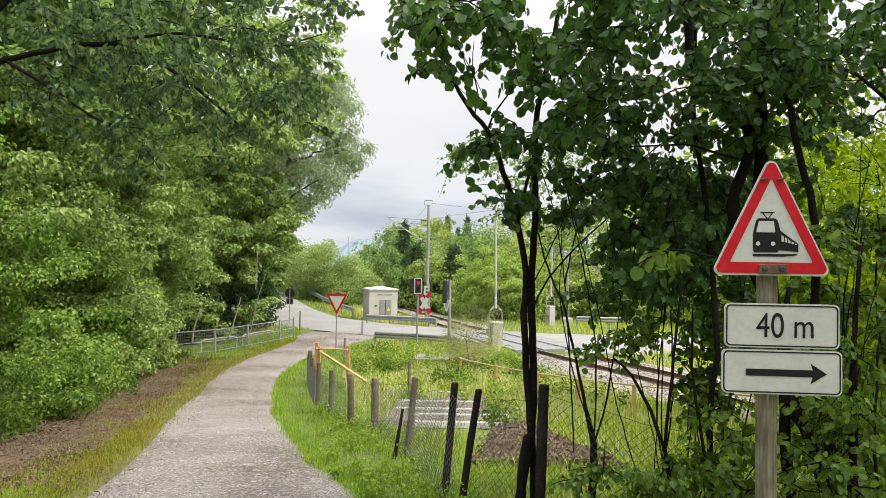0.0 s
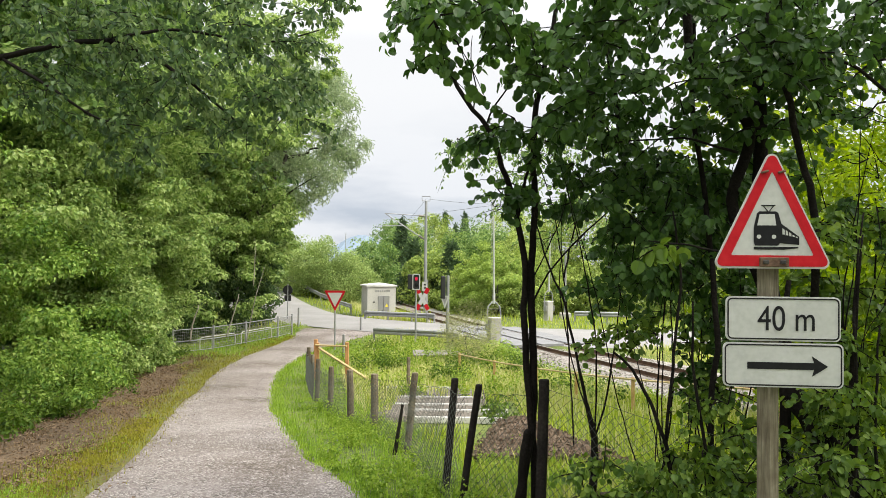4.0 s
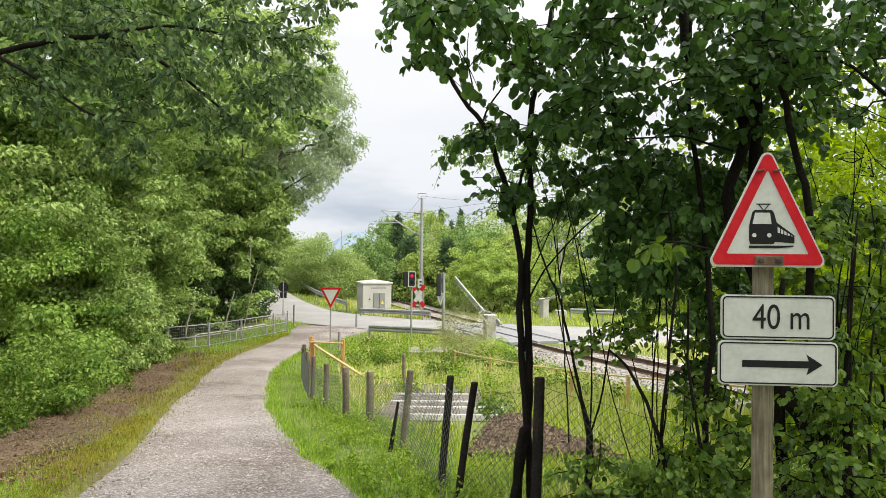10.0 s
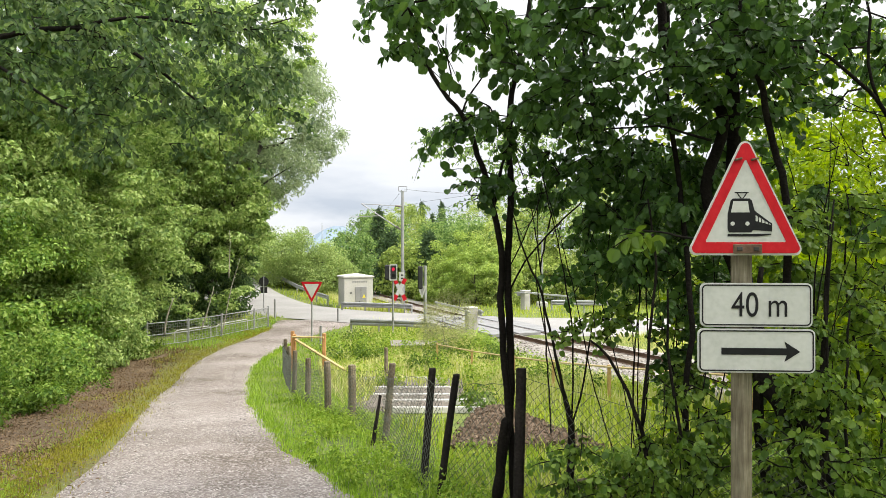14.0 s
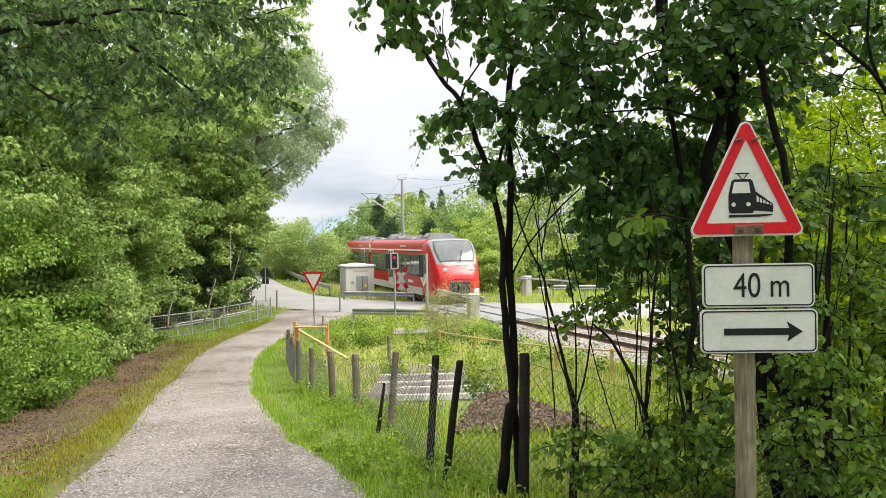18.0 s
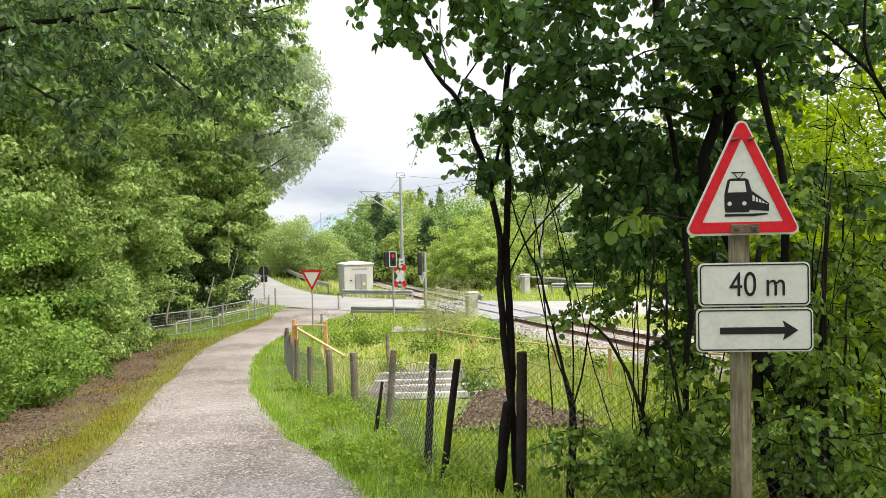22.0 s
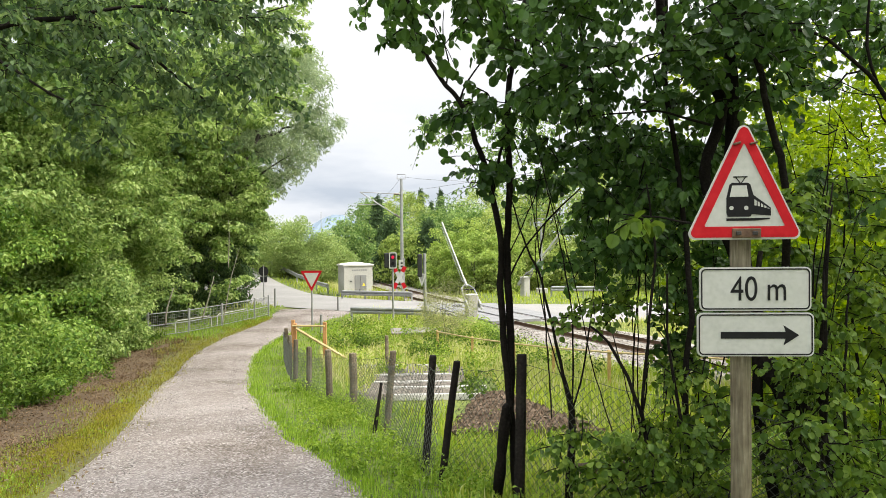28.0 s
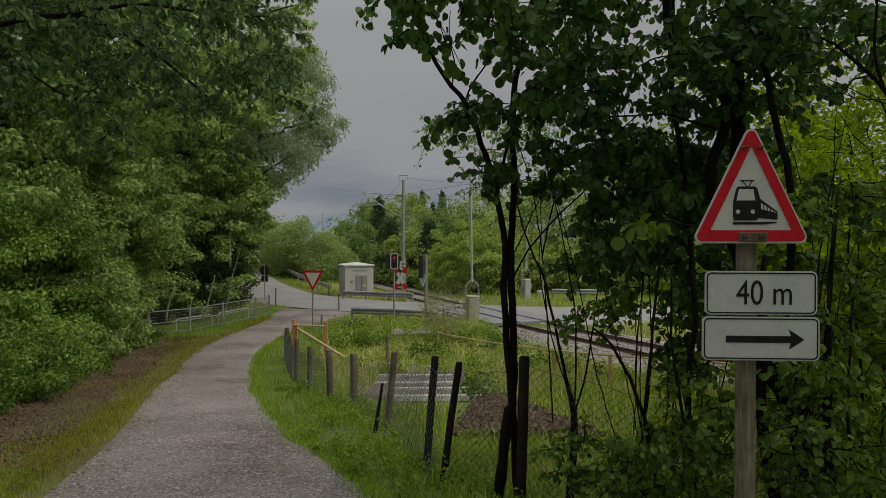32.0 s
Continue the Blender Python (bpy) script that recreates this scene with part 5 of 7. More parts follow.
def small_structures():
    x, y = 1.72, 7.0
    log = thing("fallen_log", "dark mossy fallen log lying by the fence", "log", m=Matrix.Translation((x, y, gz(x, y) + 0.12)) @ Matrix.Rotation(radians(-8), 4, "Z"))
    Build().tube([(-0.42, 0, 0.0), (-0.2, 0.02, 0.012), (0.1, -0.01, 0.004), (0.4, 0.015, 0.01)], [0.055, 0.062, 0.058, 0.05], 12).make("trunk", M["log_bark"], log, smooth=True)
    Build().tube([(0.1, 0, 0.05), (0.16, 0.03, 0.14)], [0.022, 0.015], 7).make("branch_stub", M["log_bark"], log)
    for k, (sx, sy, r) in enumerate(((0.50, 5.72, 0.085), (0.72, 5.65, 0.07), (0.93, 5.75, 0.06))):
        rs = np.random.RandomState(60 + k)
        bm = bmesh.new()
        bmesh.ops.create_icosphere(bm, subdivisions=2, radius=r)
        for v in bm.verts:
            v.co *= 1 + 0.18 * noise.noise(v.co * 14 + Vector((k * 7, 0, 0)))
            v.co.z *= 0.6
        me = bpy.data.meshes.new("field_stone")
        bm.to_mesh(me)
        bm.free()
        me.materials.append(M["slab_stone"])
        ob = new("field_stone", me)
        ob.matrix_basis = pose(sx, sy, gz(sx, sy) + r * 0.3, 0, 0, 50 * k)
        tagged(ob, "pale grey stone lying at the foot of the fence", "stone", "stones at the fence")
    x, y = -0.75, 26.6
    slab = thing("stone_slab", "flat weathered concrete slab lying in the meadow", "slab", m=Matrix.Translation((x, y, gz(x, y))) @ Matrix.Rotation(0.1, 4, "Z"))
    Build().box(0, 0, 0.06, 2.1, 1.3, 0.30, 0.04).make("block", M["slab_stone"], slab)
    Build().box(0, 0, 0.235, 2.3, 1.5, 0.05, 0.02).make("cover", M["slab_stone"], slab, "pale cover slab")
    hoop = thing("white_hoop", "white painted tubular hoop behind the mesh railing", "hoop")
    for a, b in (((-10.75, 28.2), (-9.95, 30.2)), ((-9.85, 30.7), (-9.2, 33.2))):
        p, q = Vector((*a, gz(*a))), Vector((*b, gz(*b)))
        up = Vector((0, 0, 0.52))
        Build().tube([p, p + up * 0.9, p.lerp(q, 0.06) + up, p.lerp(q, 0.94) + up, q + up * 0.9, q], 0.018, 8).make("tube", M["concrete_white"], hoop)


small_structures()


# ---- plants ----
LEAF_SHAPES = {
    "oval": ([(0, 0), (0.30, 0.33), (0.26, 0.7), (0, 1.0), (-0.26, 0.7), (-0.30, 0.33)], [(0, 1, 2, 3), (0, 3, 4, 5)]),
    "round": ([(0, 0), (0.44, 0.22), (0.40, 0.74), (0, 1.0), (-0.40, 0.74), (-0.44, 0.22)], [(0, 1, 2, 3), (0, 3, 4, 5)]),
    "kite": ([(0, 0), (0.32, 0.45), (0, 1.0), (-0.32, 0.45)], [(0, 1, 2, 3)]),
    "broad": ([(0, 0), (0.33, 0.05), (0.50, 0.36), (0.46, 0.70), (0.24, 0.93), (0, 1.03), (-0.24, 0.93), (-0.46, 0.70), (-0.50, 0.36), (-0.33, 0.05)], [(0, 1, 2, 3, 4, 5), (0, 5, 6, 7, 8, 9)]),
    "slim": ([(0, 0), (0.11, 0.35), (0.09, 0.7), (0, 1.0), (-0.09, 0.7), (-0.11, 0.35)], [(0, 1, 2, 3), (0, 3, 4, 5)]),
}


def leaf_cloud(pos, out, size, shape, rs, droop=0.35, spread=0.9, up=0.5):
    """Vertices and faces of leaves at pos, turned roughly to the directions out."""
    n = len(pos)
    outline, quads = LEAF_SHAPES[shape]
    o = np.array(outline)
    nrm = out + rs.randn(n, 3) * spread * 0.6 + np.array([0, 0, up])
    nrm /= np.linalg.norm(nrm, axis=1, keepdims=True) + 1e-9
    tip = out * 0.7 + rs.randn(n, 3) * spread + np.array([0, 0, -droop])
    tip -= nrm * (tip * nrm).sum(1, keepdims=True)
    tip /= np.linalg.norm(tip, axis=1, keepdims=True) + 1e-9
    side = np.cross(nrm, tip)
    s = size * rs.uniform(0.65, 1.25, n)
    u, v = o[:, 0], o[:, 1]
    fold = np.abs(u) * (0.22 if shape == "broad" else 0.45) - 0.25 * v * v
    verts = pos[:, None] + s[:, None, None] * (side[:, None] * u[None, :, None] + tip[:, None] * v[None, :, None] + nrm[:, None] * fold[None, :, None])
    k = len(outline)
    faces = (np.arange(n)[:, None, None] * k + np.array(quads)[None]).reshape(-1, len(quads[0]))
    return verts.reshape(-1, 3), faces


def clump_leaves(centres, radii, per, size, shape, rs, flat=0.75, fill=0.5):
    """Leaves on the outside of clumps, thinning inwards."""
    n = len(centres)
    c = np.repeat(centres, per, 0)
    r = np.repeat(radii, per)
    d = rs.randn(n * per, 3)
    d /= np.linalg.norm(d, axis=1, keepdims=True)
    q = rs.uniform(fill, 1.08, n * per) * r
    pos = c + d * q[:, None] * np.array([1, 1, flat])
    return pos, d


def limb(b, p0, p1, r0, r1, rs, bend=0.12, n=6, sides=7):
    p0, p1 = np.array(p0, float), np.array(p1, float)
    length = np.linalg.norm(p1 - p0)
    pts = []
    off = np.zeros(3)
    for i in range(n + 1):
        t = i / n
        if 0 < i < n:
            off = off * 0.7 + rs.randn(3) * bend * length / n
        else:
            off = off * (0 if i == 0 else 0.5)
        pts.append(tuple(p0 + (p1 - p0) * t + off))
    b.tube(pts, [r0 + (r1 - r0) * i / n for i in range(n + 1)], sides)
    return pts


def make_tree(name, x, y, height, crown, label, mat, seed, clumps=60, per=160, size=0.12, shape="oval", clump_r=(0.5, 1.1), trunk_r=0.14, limbs=7, bark="bark_grey",
              low=0.0, hole=0.25, droop=0.35, category="tree", group="", fill=0.5, gap=0.0, flat=0.75, up=0.5, reach=0.68, rough=0.3):
    """A tree: tapered trunk, limbs that reach into an uneven crown of leaf clumps. crown: centre offset and half sizes."""
    rs = np.random.RandomState(seed)
    z0 = gz(x, y)
    t = thing(name, label, category, group)
    ox, oy, oz, sx, sy, sz = crown
    c = np.array([x + ox, y + oy, z0 + oz])
    # clumps lie on an uneven shell
    d = rs.randn(clumps * 3, 3)
    d /= np.linalg.norm(d, axis=1, keepdims=True)
    bumps = np.array([noise.noise(Vector(q * 1.7) + Vector((seed * 3.1, 0, 0))) for q in d])
    keep = bumps > gap - 0.6
    d, bumps = d[keep][:clumps], bumps[keep][:clumps]
    rad = np.where(rs.rand(len(d)) < hole, rs.uniform(0.45, 0.8, len(d)), rs.uniform(0.82, 1.0, len(d))) * (1 + rough * bumps)
    cc = c + d * rad[:, None] * np.array([sx, sy, sz])
    ok = cc[:, 2] > ground(cc[:, 0], cc[:, 1]) + low
    cc = cc[ok]
    cr = rs.uniform(*clump_r, len(cc))
    trunk = Build()
    head = np.array([x + ox * 0.6, y + oy * 0.6, z0 + min(oz + sz * 0.3, height * 0.8)])
    pts = limb(trunk, (x, y, z0 - 0.2), head, trunk_r, trunk_r * 0.45, rs, 0.2, 7, 9)
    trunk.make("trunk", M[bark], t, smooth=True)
    order = rs.permutation(len(cc))[:limbs]
    for i in order:
        p = np.array(pts[rs.randint(2, len(pts))])
        br = Build()
        q = limb(br, p, p + (cc[i] - p) * reach, trunk_r * 0.42, trunk_r * 0.1, rs, 0.25, 6, 6)
        for _ in range(3):
            k = rs.randint(2, 6)
            limb(br, q[k], np.array(q[k]) + rs.randn(3) * np.array([1, 1, 0.5]) * cr.mean() * 1.3, trunk_r * 0.16, 0.008, rs, 0.3, 4, 4)
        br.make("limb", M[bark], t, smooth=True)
    pos, out = clump_leaves(cc, cr, per, size, shape, rs, flat, fill)
    good = pos[:, 2] > ground(pos[:, 0], pos[:, 1]) + 0.03
    v, f = leaf_cloud(pos[good], out[good], size, shape, rs, droop, 0.9, up)
    fast_mesh("crown", v, f, M[mat], t, "leafy green crown")
    return t


# hedge trees along the path's edge
HEDGE = [
    # x, y, height, crown (dx, dy, dz, sx, sy, sz), clumps, leaves in each, leaf size, seed
    (-9.5, 8.6, 8, (0, 0, 1.9, 2.2, 2.6, 3.2), 260, 200, 0.088, 11),
    (-10.2, 13.0, 8, (0.1, 0, 1.9, 2.5, 2.6, 3.2), 250, 190, 0.098, 12),
    (-11.5, 17.0, 8, (0, 0, 2.0, 2.6, 2.8, 3.6), 230, 150, 0.115, 13),
    (-12.9, 21.5, 8, (0, 0, 2.3, 2.7, 2.8, 3.8), 200, 120, 0.145, 14),
    (-13.9, 26.0, 9, (0.9, 0, 4.2, 2.8, 2.8, 3.8), 190, 120, 0.15, 15),
    (-11.6, 10.2, 9, (0.3, 0, 5.0, 3.1, 2.8, 2.8), 180, 140, 0.11, 22),
    (-12.3, 15.0, 9, (0.3, 0, 5.2, 3.2, 2.8, 2.9), 170, 115, 0.14, 23),
    (-13.3, 19.6, 10, (1.1, 0, 5.2, 3.4, 3.0, 3.4), 190, 125, 0.135, 24),
    (-14.2, 24.2, 10, (1.7, 0, 5.4, 3.6, 3.0, 3.6), 190, 125, 0.145, 25),
    (-12.8, 12.0, 13, (1.4, 0.5, 8.8, 4.0, 4.6, 3.0), 210, 55, 0.20, 16),
    (-13.2, 17.0, 14, (1.9, 0.0, 10.0, 4.6, 4.6, 3.8), 250, 62, 0.21, 17),
    (-14.8, 24.0, 16, (2.4, 0.0, 10.6, 5.9, 4.4, 6.2), 290, 105, 0.18, 18),
    (-14.3, 31.0, 13, (2.9, 0.0, 12.6, 5.6, 4.0, 6.2), 270, 100, 0.20, 19),
    (-13.2, 32.5, 9, (1.6, 0.0, 5.2, 3.6, 3.4, 4.2), 190, 100, 0.19, 26),
    (-13.9, 38.0, 12, (0.9, 0.0, 8.4, 4.2, 3.8, 6.2), 220, 100, 0.22, 20),
    (-15.6, 45.0, 13, (0.0, 0.0, 8.6, 5.0, 4.0, 6.6), 190, 90, 0.25, 21),
]
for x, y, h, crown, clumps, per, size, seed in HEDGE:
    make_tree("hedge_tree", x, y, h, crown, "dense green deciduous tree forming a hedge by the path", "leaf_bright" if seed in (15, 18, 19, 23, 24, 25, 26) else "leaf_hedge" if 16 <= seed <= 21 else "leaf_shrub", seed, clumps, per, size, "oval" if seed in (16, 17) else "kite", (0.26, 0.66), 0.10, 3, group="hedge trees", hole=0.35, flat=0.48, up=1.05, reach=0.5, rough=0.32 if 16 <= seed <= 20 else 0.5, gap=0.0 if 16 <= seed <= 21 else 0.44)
make_tree("willow_tree", -12.0, 35.5, 13, (3.6, -0.5, 10.1, 3.0, 3.0, 3.6), "pale grey-green willow rising behind the hedge", "leaf_willow", 31, 230, 74, 0.26, "slim", (0.35, 0.75), 0.2, 9, group="hedge trees", gap=0.45, rough=0.5)
# dark leaf colour stands for the shade under the trees behind the railing
for k, (x, y, crown) in enumerate(((-14.0, 28.0, (0, 0, 2.4, 1.7, 1.8, 2.8)), (-13.3, 31.2, (0, 0, 2.7, 1.9, 2.0, 3.2)), (-12.6, 34.8, (0, 0, 2.9, 2.0, 2.0, 3.2)), (-11.9, 38.4, (0, 0, 2.6, 1.7, 2.0, 3.0)))):
    make_tree("shrub", x, y, 5, crown, "leafy shrub behind the mesh railing, shade put into its dark leaves", "leaf_over", 33 + k, 120, 100, 0.15, "oval", (0.22, 0.5), 0.06, 3, category="shrub", group="railing shrubs")
for k, (x, y, crown) in enumerate(((-12.4, 31.6, (0.6, 0, 6.2, 2.3, 2.0, 2.6)), (-12.2, 36.4, (0.8, 0, 5.4, 2.1, 2.0, 2.8)))):
    make_tree("hedge_tree", x, y, 8, crown, "leafy green tree leaning out over the railing", "leaf_bright", 161 + k, 130, 110, 0.17, "kite", (0.26, 0.6), 0.08, 4, group="hedge trees", flat=0.5, up=0.9)
for k, (x, y, z, r) in enumerate(((-16.5, 13.0, 9.0, 4.6), (-16.8, 19.5, 10.6, 5.0), (-17.5, 27.0, 12.4, 5.4), (-13.5, 6.0, 6.4, 3.6), (-15.6, 22.5, 6.0, 3.8), (-15.0, 16.5, 5.6, 3.6), (-21.0, 34.0, 7.5, 5.0), (-20.0, 43.0, 7.5, 5.0), (-26.0, 30.0, 8.0, 6.0), (-17.5, 50.0, 7.0, 4.6), (-18.0, 29.0, 6.0, 4.6))):
    make_tree("hedge_tree", x, y, 13, (0, 0, z, r, r, 5.8), "tall green tree standing behind the hedge", "leaf_hedge", 141 + k, 120, 72, 0.25 if k < 6 else 0.36, "kite", (0.4, 0.9), 0.18, 4, group="hedge trees", hole=0.4)

# shrubs with brightened leaves, so that the shaded foot of the hedge looks lit
for k, (x, y, crown) in enumerate(((-10.5, 20.4, (0, 0, 1.5, 1.2, 1.7, 1.8)), (-11.0, 23.4, (0, 0, 1.6, 1.2, 1.6, 1.9)))):
    make_tree("hedge_shrub", x, y, 3, crown, "light green leafy shrub filling the hedge's foot", "leaf_bright", 171 + k, 90, 110, 0.11, "kite", (0.24, 0.5), 0.05, 4, category="shrub", group="hedge shrubs", hole=0.35, flat=0.5, up=1.0, reach=0.5)

# trees beyond the road and track
FAR = [
    (-19, 62, 4.6, (0, 0, 2.4, 4.2, 3.0, 2.6), 41, "leaf_pale"), (-13.5, 59, 4.6, (0, 0, 2.2, 3.4, 2.6, 2.4), 42, "leaf_pale"), (-9.9, 58, 3.4, (0, 0, 1.6, 2.2, 2.2, 1.9), 43, "leaf_pale"),
    (-27, 70, 6, (0, 0, 3, 5, 4, 3.6), 44, "leaf_far"), (-4.0, 84, 10, (0, 0, 5.0, 4.2, 3.6, 4.6), 45, "leaf_far"), (1.0, 79, 10, (0, 0, 4.2, 4.0, 3.6, 4.2), 46, "leaf_hedge"),
    (2.5, 64, 7, (0, 0, 3.4, 3.0, 3.0, 3.6), 47, "leaf_hedge"), (6.5, 61, 8, (0, 0, 3.6, 3.4, 3.0, 3.8), 48, "leaf_far"), (5.2, 55, 6, (0, 0, 2.2, 2.6, 2.4, 2.6), 49, "leaf_far"),
    (10.5, 60, 10, (0, 0, 4.8, 3.8, 3.4, 5.0), 50, "leaf_far"), (15.5, 57, 10, (0, 0, 5.2, 4.0, 3.4, 5.2), 51, "leaf_far"), (21, 55, 10, (0, 0, 5.0, 4.2, 3.6, 5.2), 52, "leaf_far"),
    (27, 50, 11, (0, 0, 5.2, 4.6, 4.0, 5.4), 53, "leaf_far"), (-9.0, 98, 9, (0, 0, 4.6, 3.6, 3.4, 4.4), 54, "leaf_hedge"), (6, 84, 11, (0, 0, 5.5, 4.2, 3.6, 4.8), 55, "leaf_far"),
    (-8.4, 66, 6, (0, 0, 2.8, 2.8, 2.4, 3.0), 57, "leaf_hedge"), (-5.8, 74, 8, (0, 0, 3.6, 3.4, 3.0, 4.0), 58, "leaf_hedge"), (-2.6, 60, 5, (0, 0, 2.0, 2.4, 2.2, 2.4), 59, "leaf_far"),
    (33, 42, 10, (0, 0, 5, 5, 4, 5.2), 56, "leaf_far"),
]
for x, y, h, crown, seed, mat in FAR:
    make_tree("far_tree", x, y, h, crown, "rounded green tree beyond the railway", mat, seed, 96, 220 if mat == "leaf_pale" else 118, 0.16 if mat == "leaf_pale" else 0.24, "kite", (0.5, 1.15), 0.16, 4, group="trees beyond the railway", fill=0.72, up=0.5)


for k, (x, y, r) in enumerate(((-0.5, 56, 1.6), (1.6, 54.5, 1.9), (3.8, 53, 2.0), (5.8, 51, 1.8), (8.6, 52, 2.2), (11.0, 50, 2.0), (13.5, 49, 2.4), (0.4, 62, 2.6), (-5.5, 72, 2.6), (-2.0, 68, 2.6), (4.4, 48.2, 1.2), (17, 46, 2.6), (21, 43, 2.6))):
    make_tree("far_shrub", x, y, r * 1.6, (0, 0, r * 0.75, r * 1.15, r, r), "bushy green shrub beyond the railway", "leaf_far", 90 + k, 70, 110, 0.2, "kite", (0.25, 0.55), 0.06, 3, category="shrub", group="shrubs beyond the railway", fill=0.5)


for k, (x, y, r) in enumerate(((0.4, 51.0, 2.0), (2.5, 49.8, 2.3), (4.2, 50.6, 2.0), (2.0, 52.6, 2.9))):
    make_tree("young_shrub", x, y, r * 1.6, (0, 0, r * 0.8, r * 0.95, r * 0.8, r * 1.05), "light green young shrub beside the railway", "leaf_young", 190 + k, 64, 130, 0.17, "kite", (0.25, 0.55), 0.05, 3, category="shrub", group="shrubs beyond the railway")


def spruce(x, y, h, seed, wide=2.0):
    rs = np.random.RandomState(seed)
    t = thing("spruce_tree", "dark pointed spruce among the deciduous trees", "tree", "distant spruces")
    z = gz(x, y)
    Build().tube([(x, y, z), (x, y, z + h)], [0.2, 0.03], 6).make("trunk", M["bark_grey"], t)
    n = 2000
    q = rs.rand(n) ** 0.7
    a = rs.rand(n) * 6.283
    r = (0.1 + wide * q) * rs.uniform(0.5, 1.0, n)
    pos = np.stack([x + np.cos(a) * r, y + np.sin(a) * r, z + h * (1 - 0.85 * q) - 0.2 * r], 1)
    out = np.stack([np.cos(a), np.sin(a), np.full(n, -0.3)], 1)
    v, f = leaf_cloud(pos, out, 0.6, "slim", rs)
    fast_mesh("crown", v, f, M["leaf_spruce"], t)


spruce(-3.2, 120, 12.5, 61)
spruce(0.2, 121, 12.5, 62)
spruce(-1.4, 124, 10.5, 63)
for k, (x, y, h, wide) in enumerate(((-4.3, 61.5, 6.0, 2.2), (-1.0, 59.0, 5.4, 2.0), (-6.4, 72.0, 8.6, 2.2))):
    spruce(x, y, h, 64 + k, wide)


def backdrop():
    b = Build()
    rs = np.random.RandomState(9)
    n = 60
    xs = np.linspace(-1700, 300, n)
    h = 15 + 85 * np.exp(-((xs + 395) / 110) ** 2) + 20 * np.exp(-((xs + 750) / 260) ** 2) + rs.rand(n) * 5
    vs = [(x, 2400, -20) for x in xs] + [(x, 2400 + 300, hh) for x, hh in zip(xs, h)]
    b.add(vs, [(i, i + 1, n + i + 1, n + i) for i in range(n - 1)])
    tagged(b.make("backdrop", M["mountain"]), "mountain ridge on the horizon, blue haze put into its colour", "mountain", kind="structure")


backdrop()


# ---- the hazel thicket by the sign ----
def stem_tree(name, label, stems, seed, mat="leaf_hazel_shaded", shape="round", size=0.10, bark="bark", group="hazel thicket"):
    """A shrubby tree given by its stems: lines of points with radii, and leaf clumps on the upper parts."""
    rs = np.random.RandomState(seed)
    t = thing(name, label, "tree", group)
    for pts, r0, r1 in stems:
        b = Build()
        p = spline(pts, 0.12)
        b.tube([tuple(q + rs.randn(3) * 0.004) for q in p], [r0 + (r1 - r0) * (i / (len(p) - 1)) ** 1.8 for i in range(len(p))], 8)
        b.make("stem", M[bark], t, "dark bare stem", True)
    return t, rs


def P(px, py, d):
    """A place d metres ahead of the standing point, by its direction."""
    return (d * (px - 784) / 1230.6, d, EYE_Z - d * (py - 453) / 1230.6)


def twig_leaves(t, rs, boxes, length, size, mat, shape="broad", per=9, lean=(0, 0, 0), bark="bark"):
    """Twigs with leaves on both sides. Boxes of direction and distance: px0, py0, px1, py1, d0, d1, number of sprays. A spray is a few twigs from one knot."""
    b = Build()
    pos, out = [], []
    for x0, y0, x1, y1, d0, d1, n in boxes:
        for _ in range(n):
            knot = np.array(P(rs.uniform(x0, x1), rs.uniform(y0, y1), rs.uniform(d0, d1)))
            for k in range(3):
                d = rs.randn(3) * np.array([1, 1, 0.45]) + np.array(lean)
                d /= np.linalg.norm(d)
                ln = length * rs.uniform(0.5, 1.3)
                sag = np.array([0, 0, -0.25 * ln])
                b.tube([tuple(knot + d * ln * q + sag * q * q) for q in (0, 0.35, 0.7, 1.0)], [0.006, 0.005, 0.004, 0.002], 4)
                for i in range(per):
                    q = rs.uniform(0.15, 1.05)
                    s = np.cross(d, (0, 0, 1)) * (1 if i % 2 else -1)
                    pos.append(knot + d * ln * q + sag * q * q + s * 0.03 + rs.randn(3) * 0.02)
                    out.append(s * 0.7 + d * 0.5)
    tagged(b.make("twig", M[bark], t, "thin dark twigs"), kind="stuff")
    v, f = leaf_cloud(np.array(pos), np.array(out), size, shape, rs, 0.5, 0.55)
    fast_mesh("crown", v, f, M[mat], t, "broad green leaves")


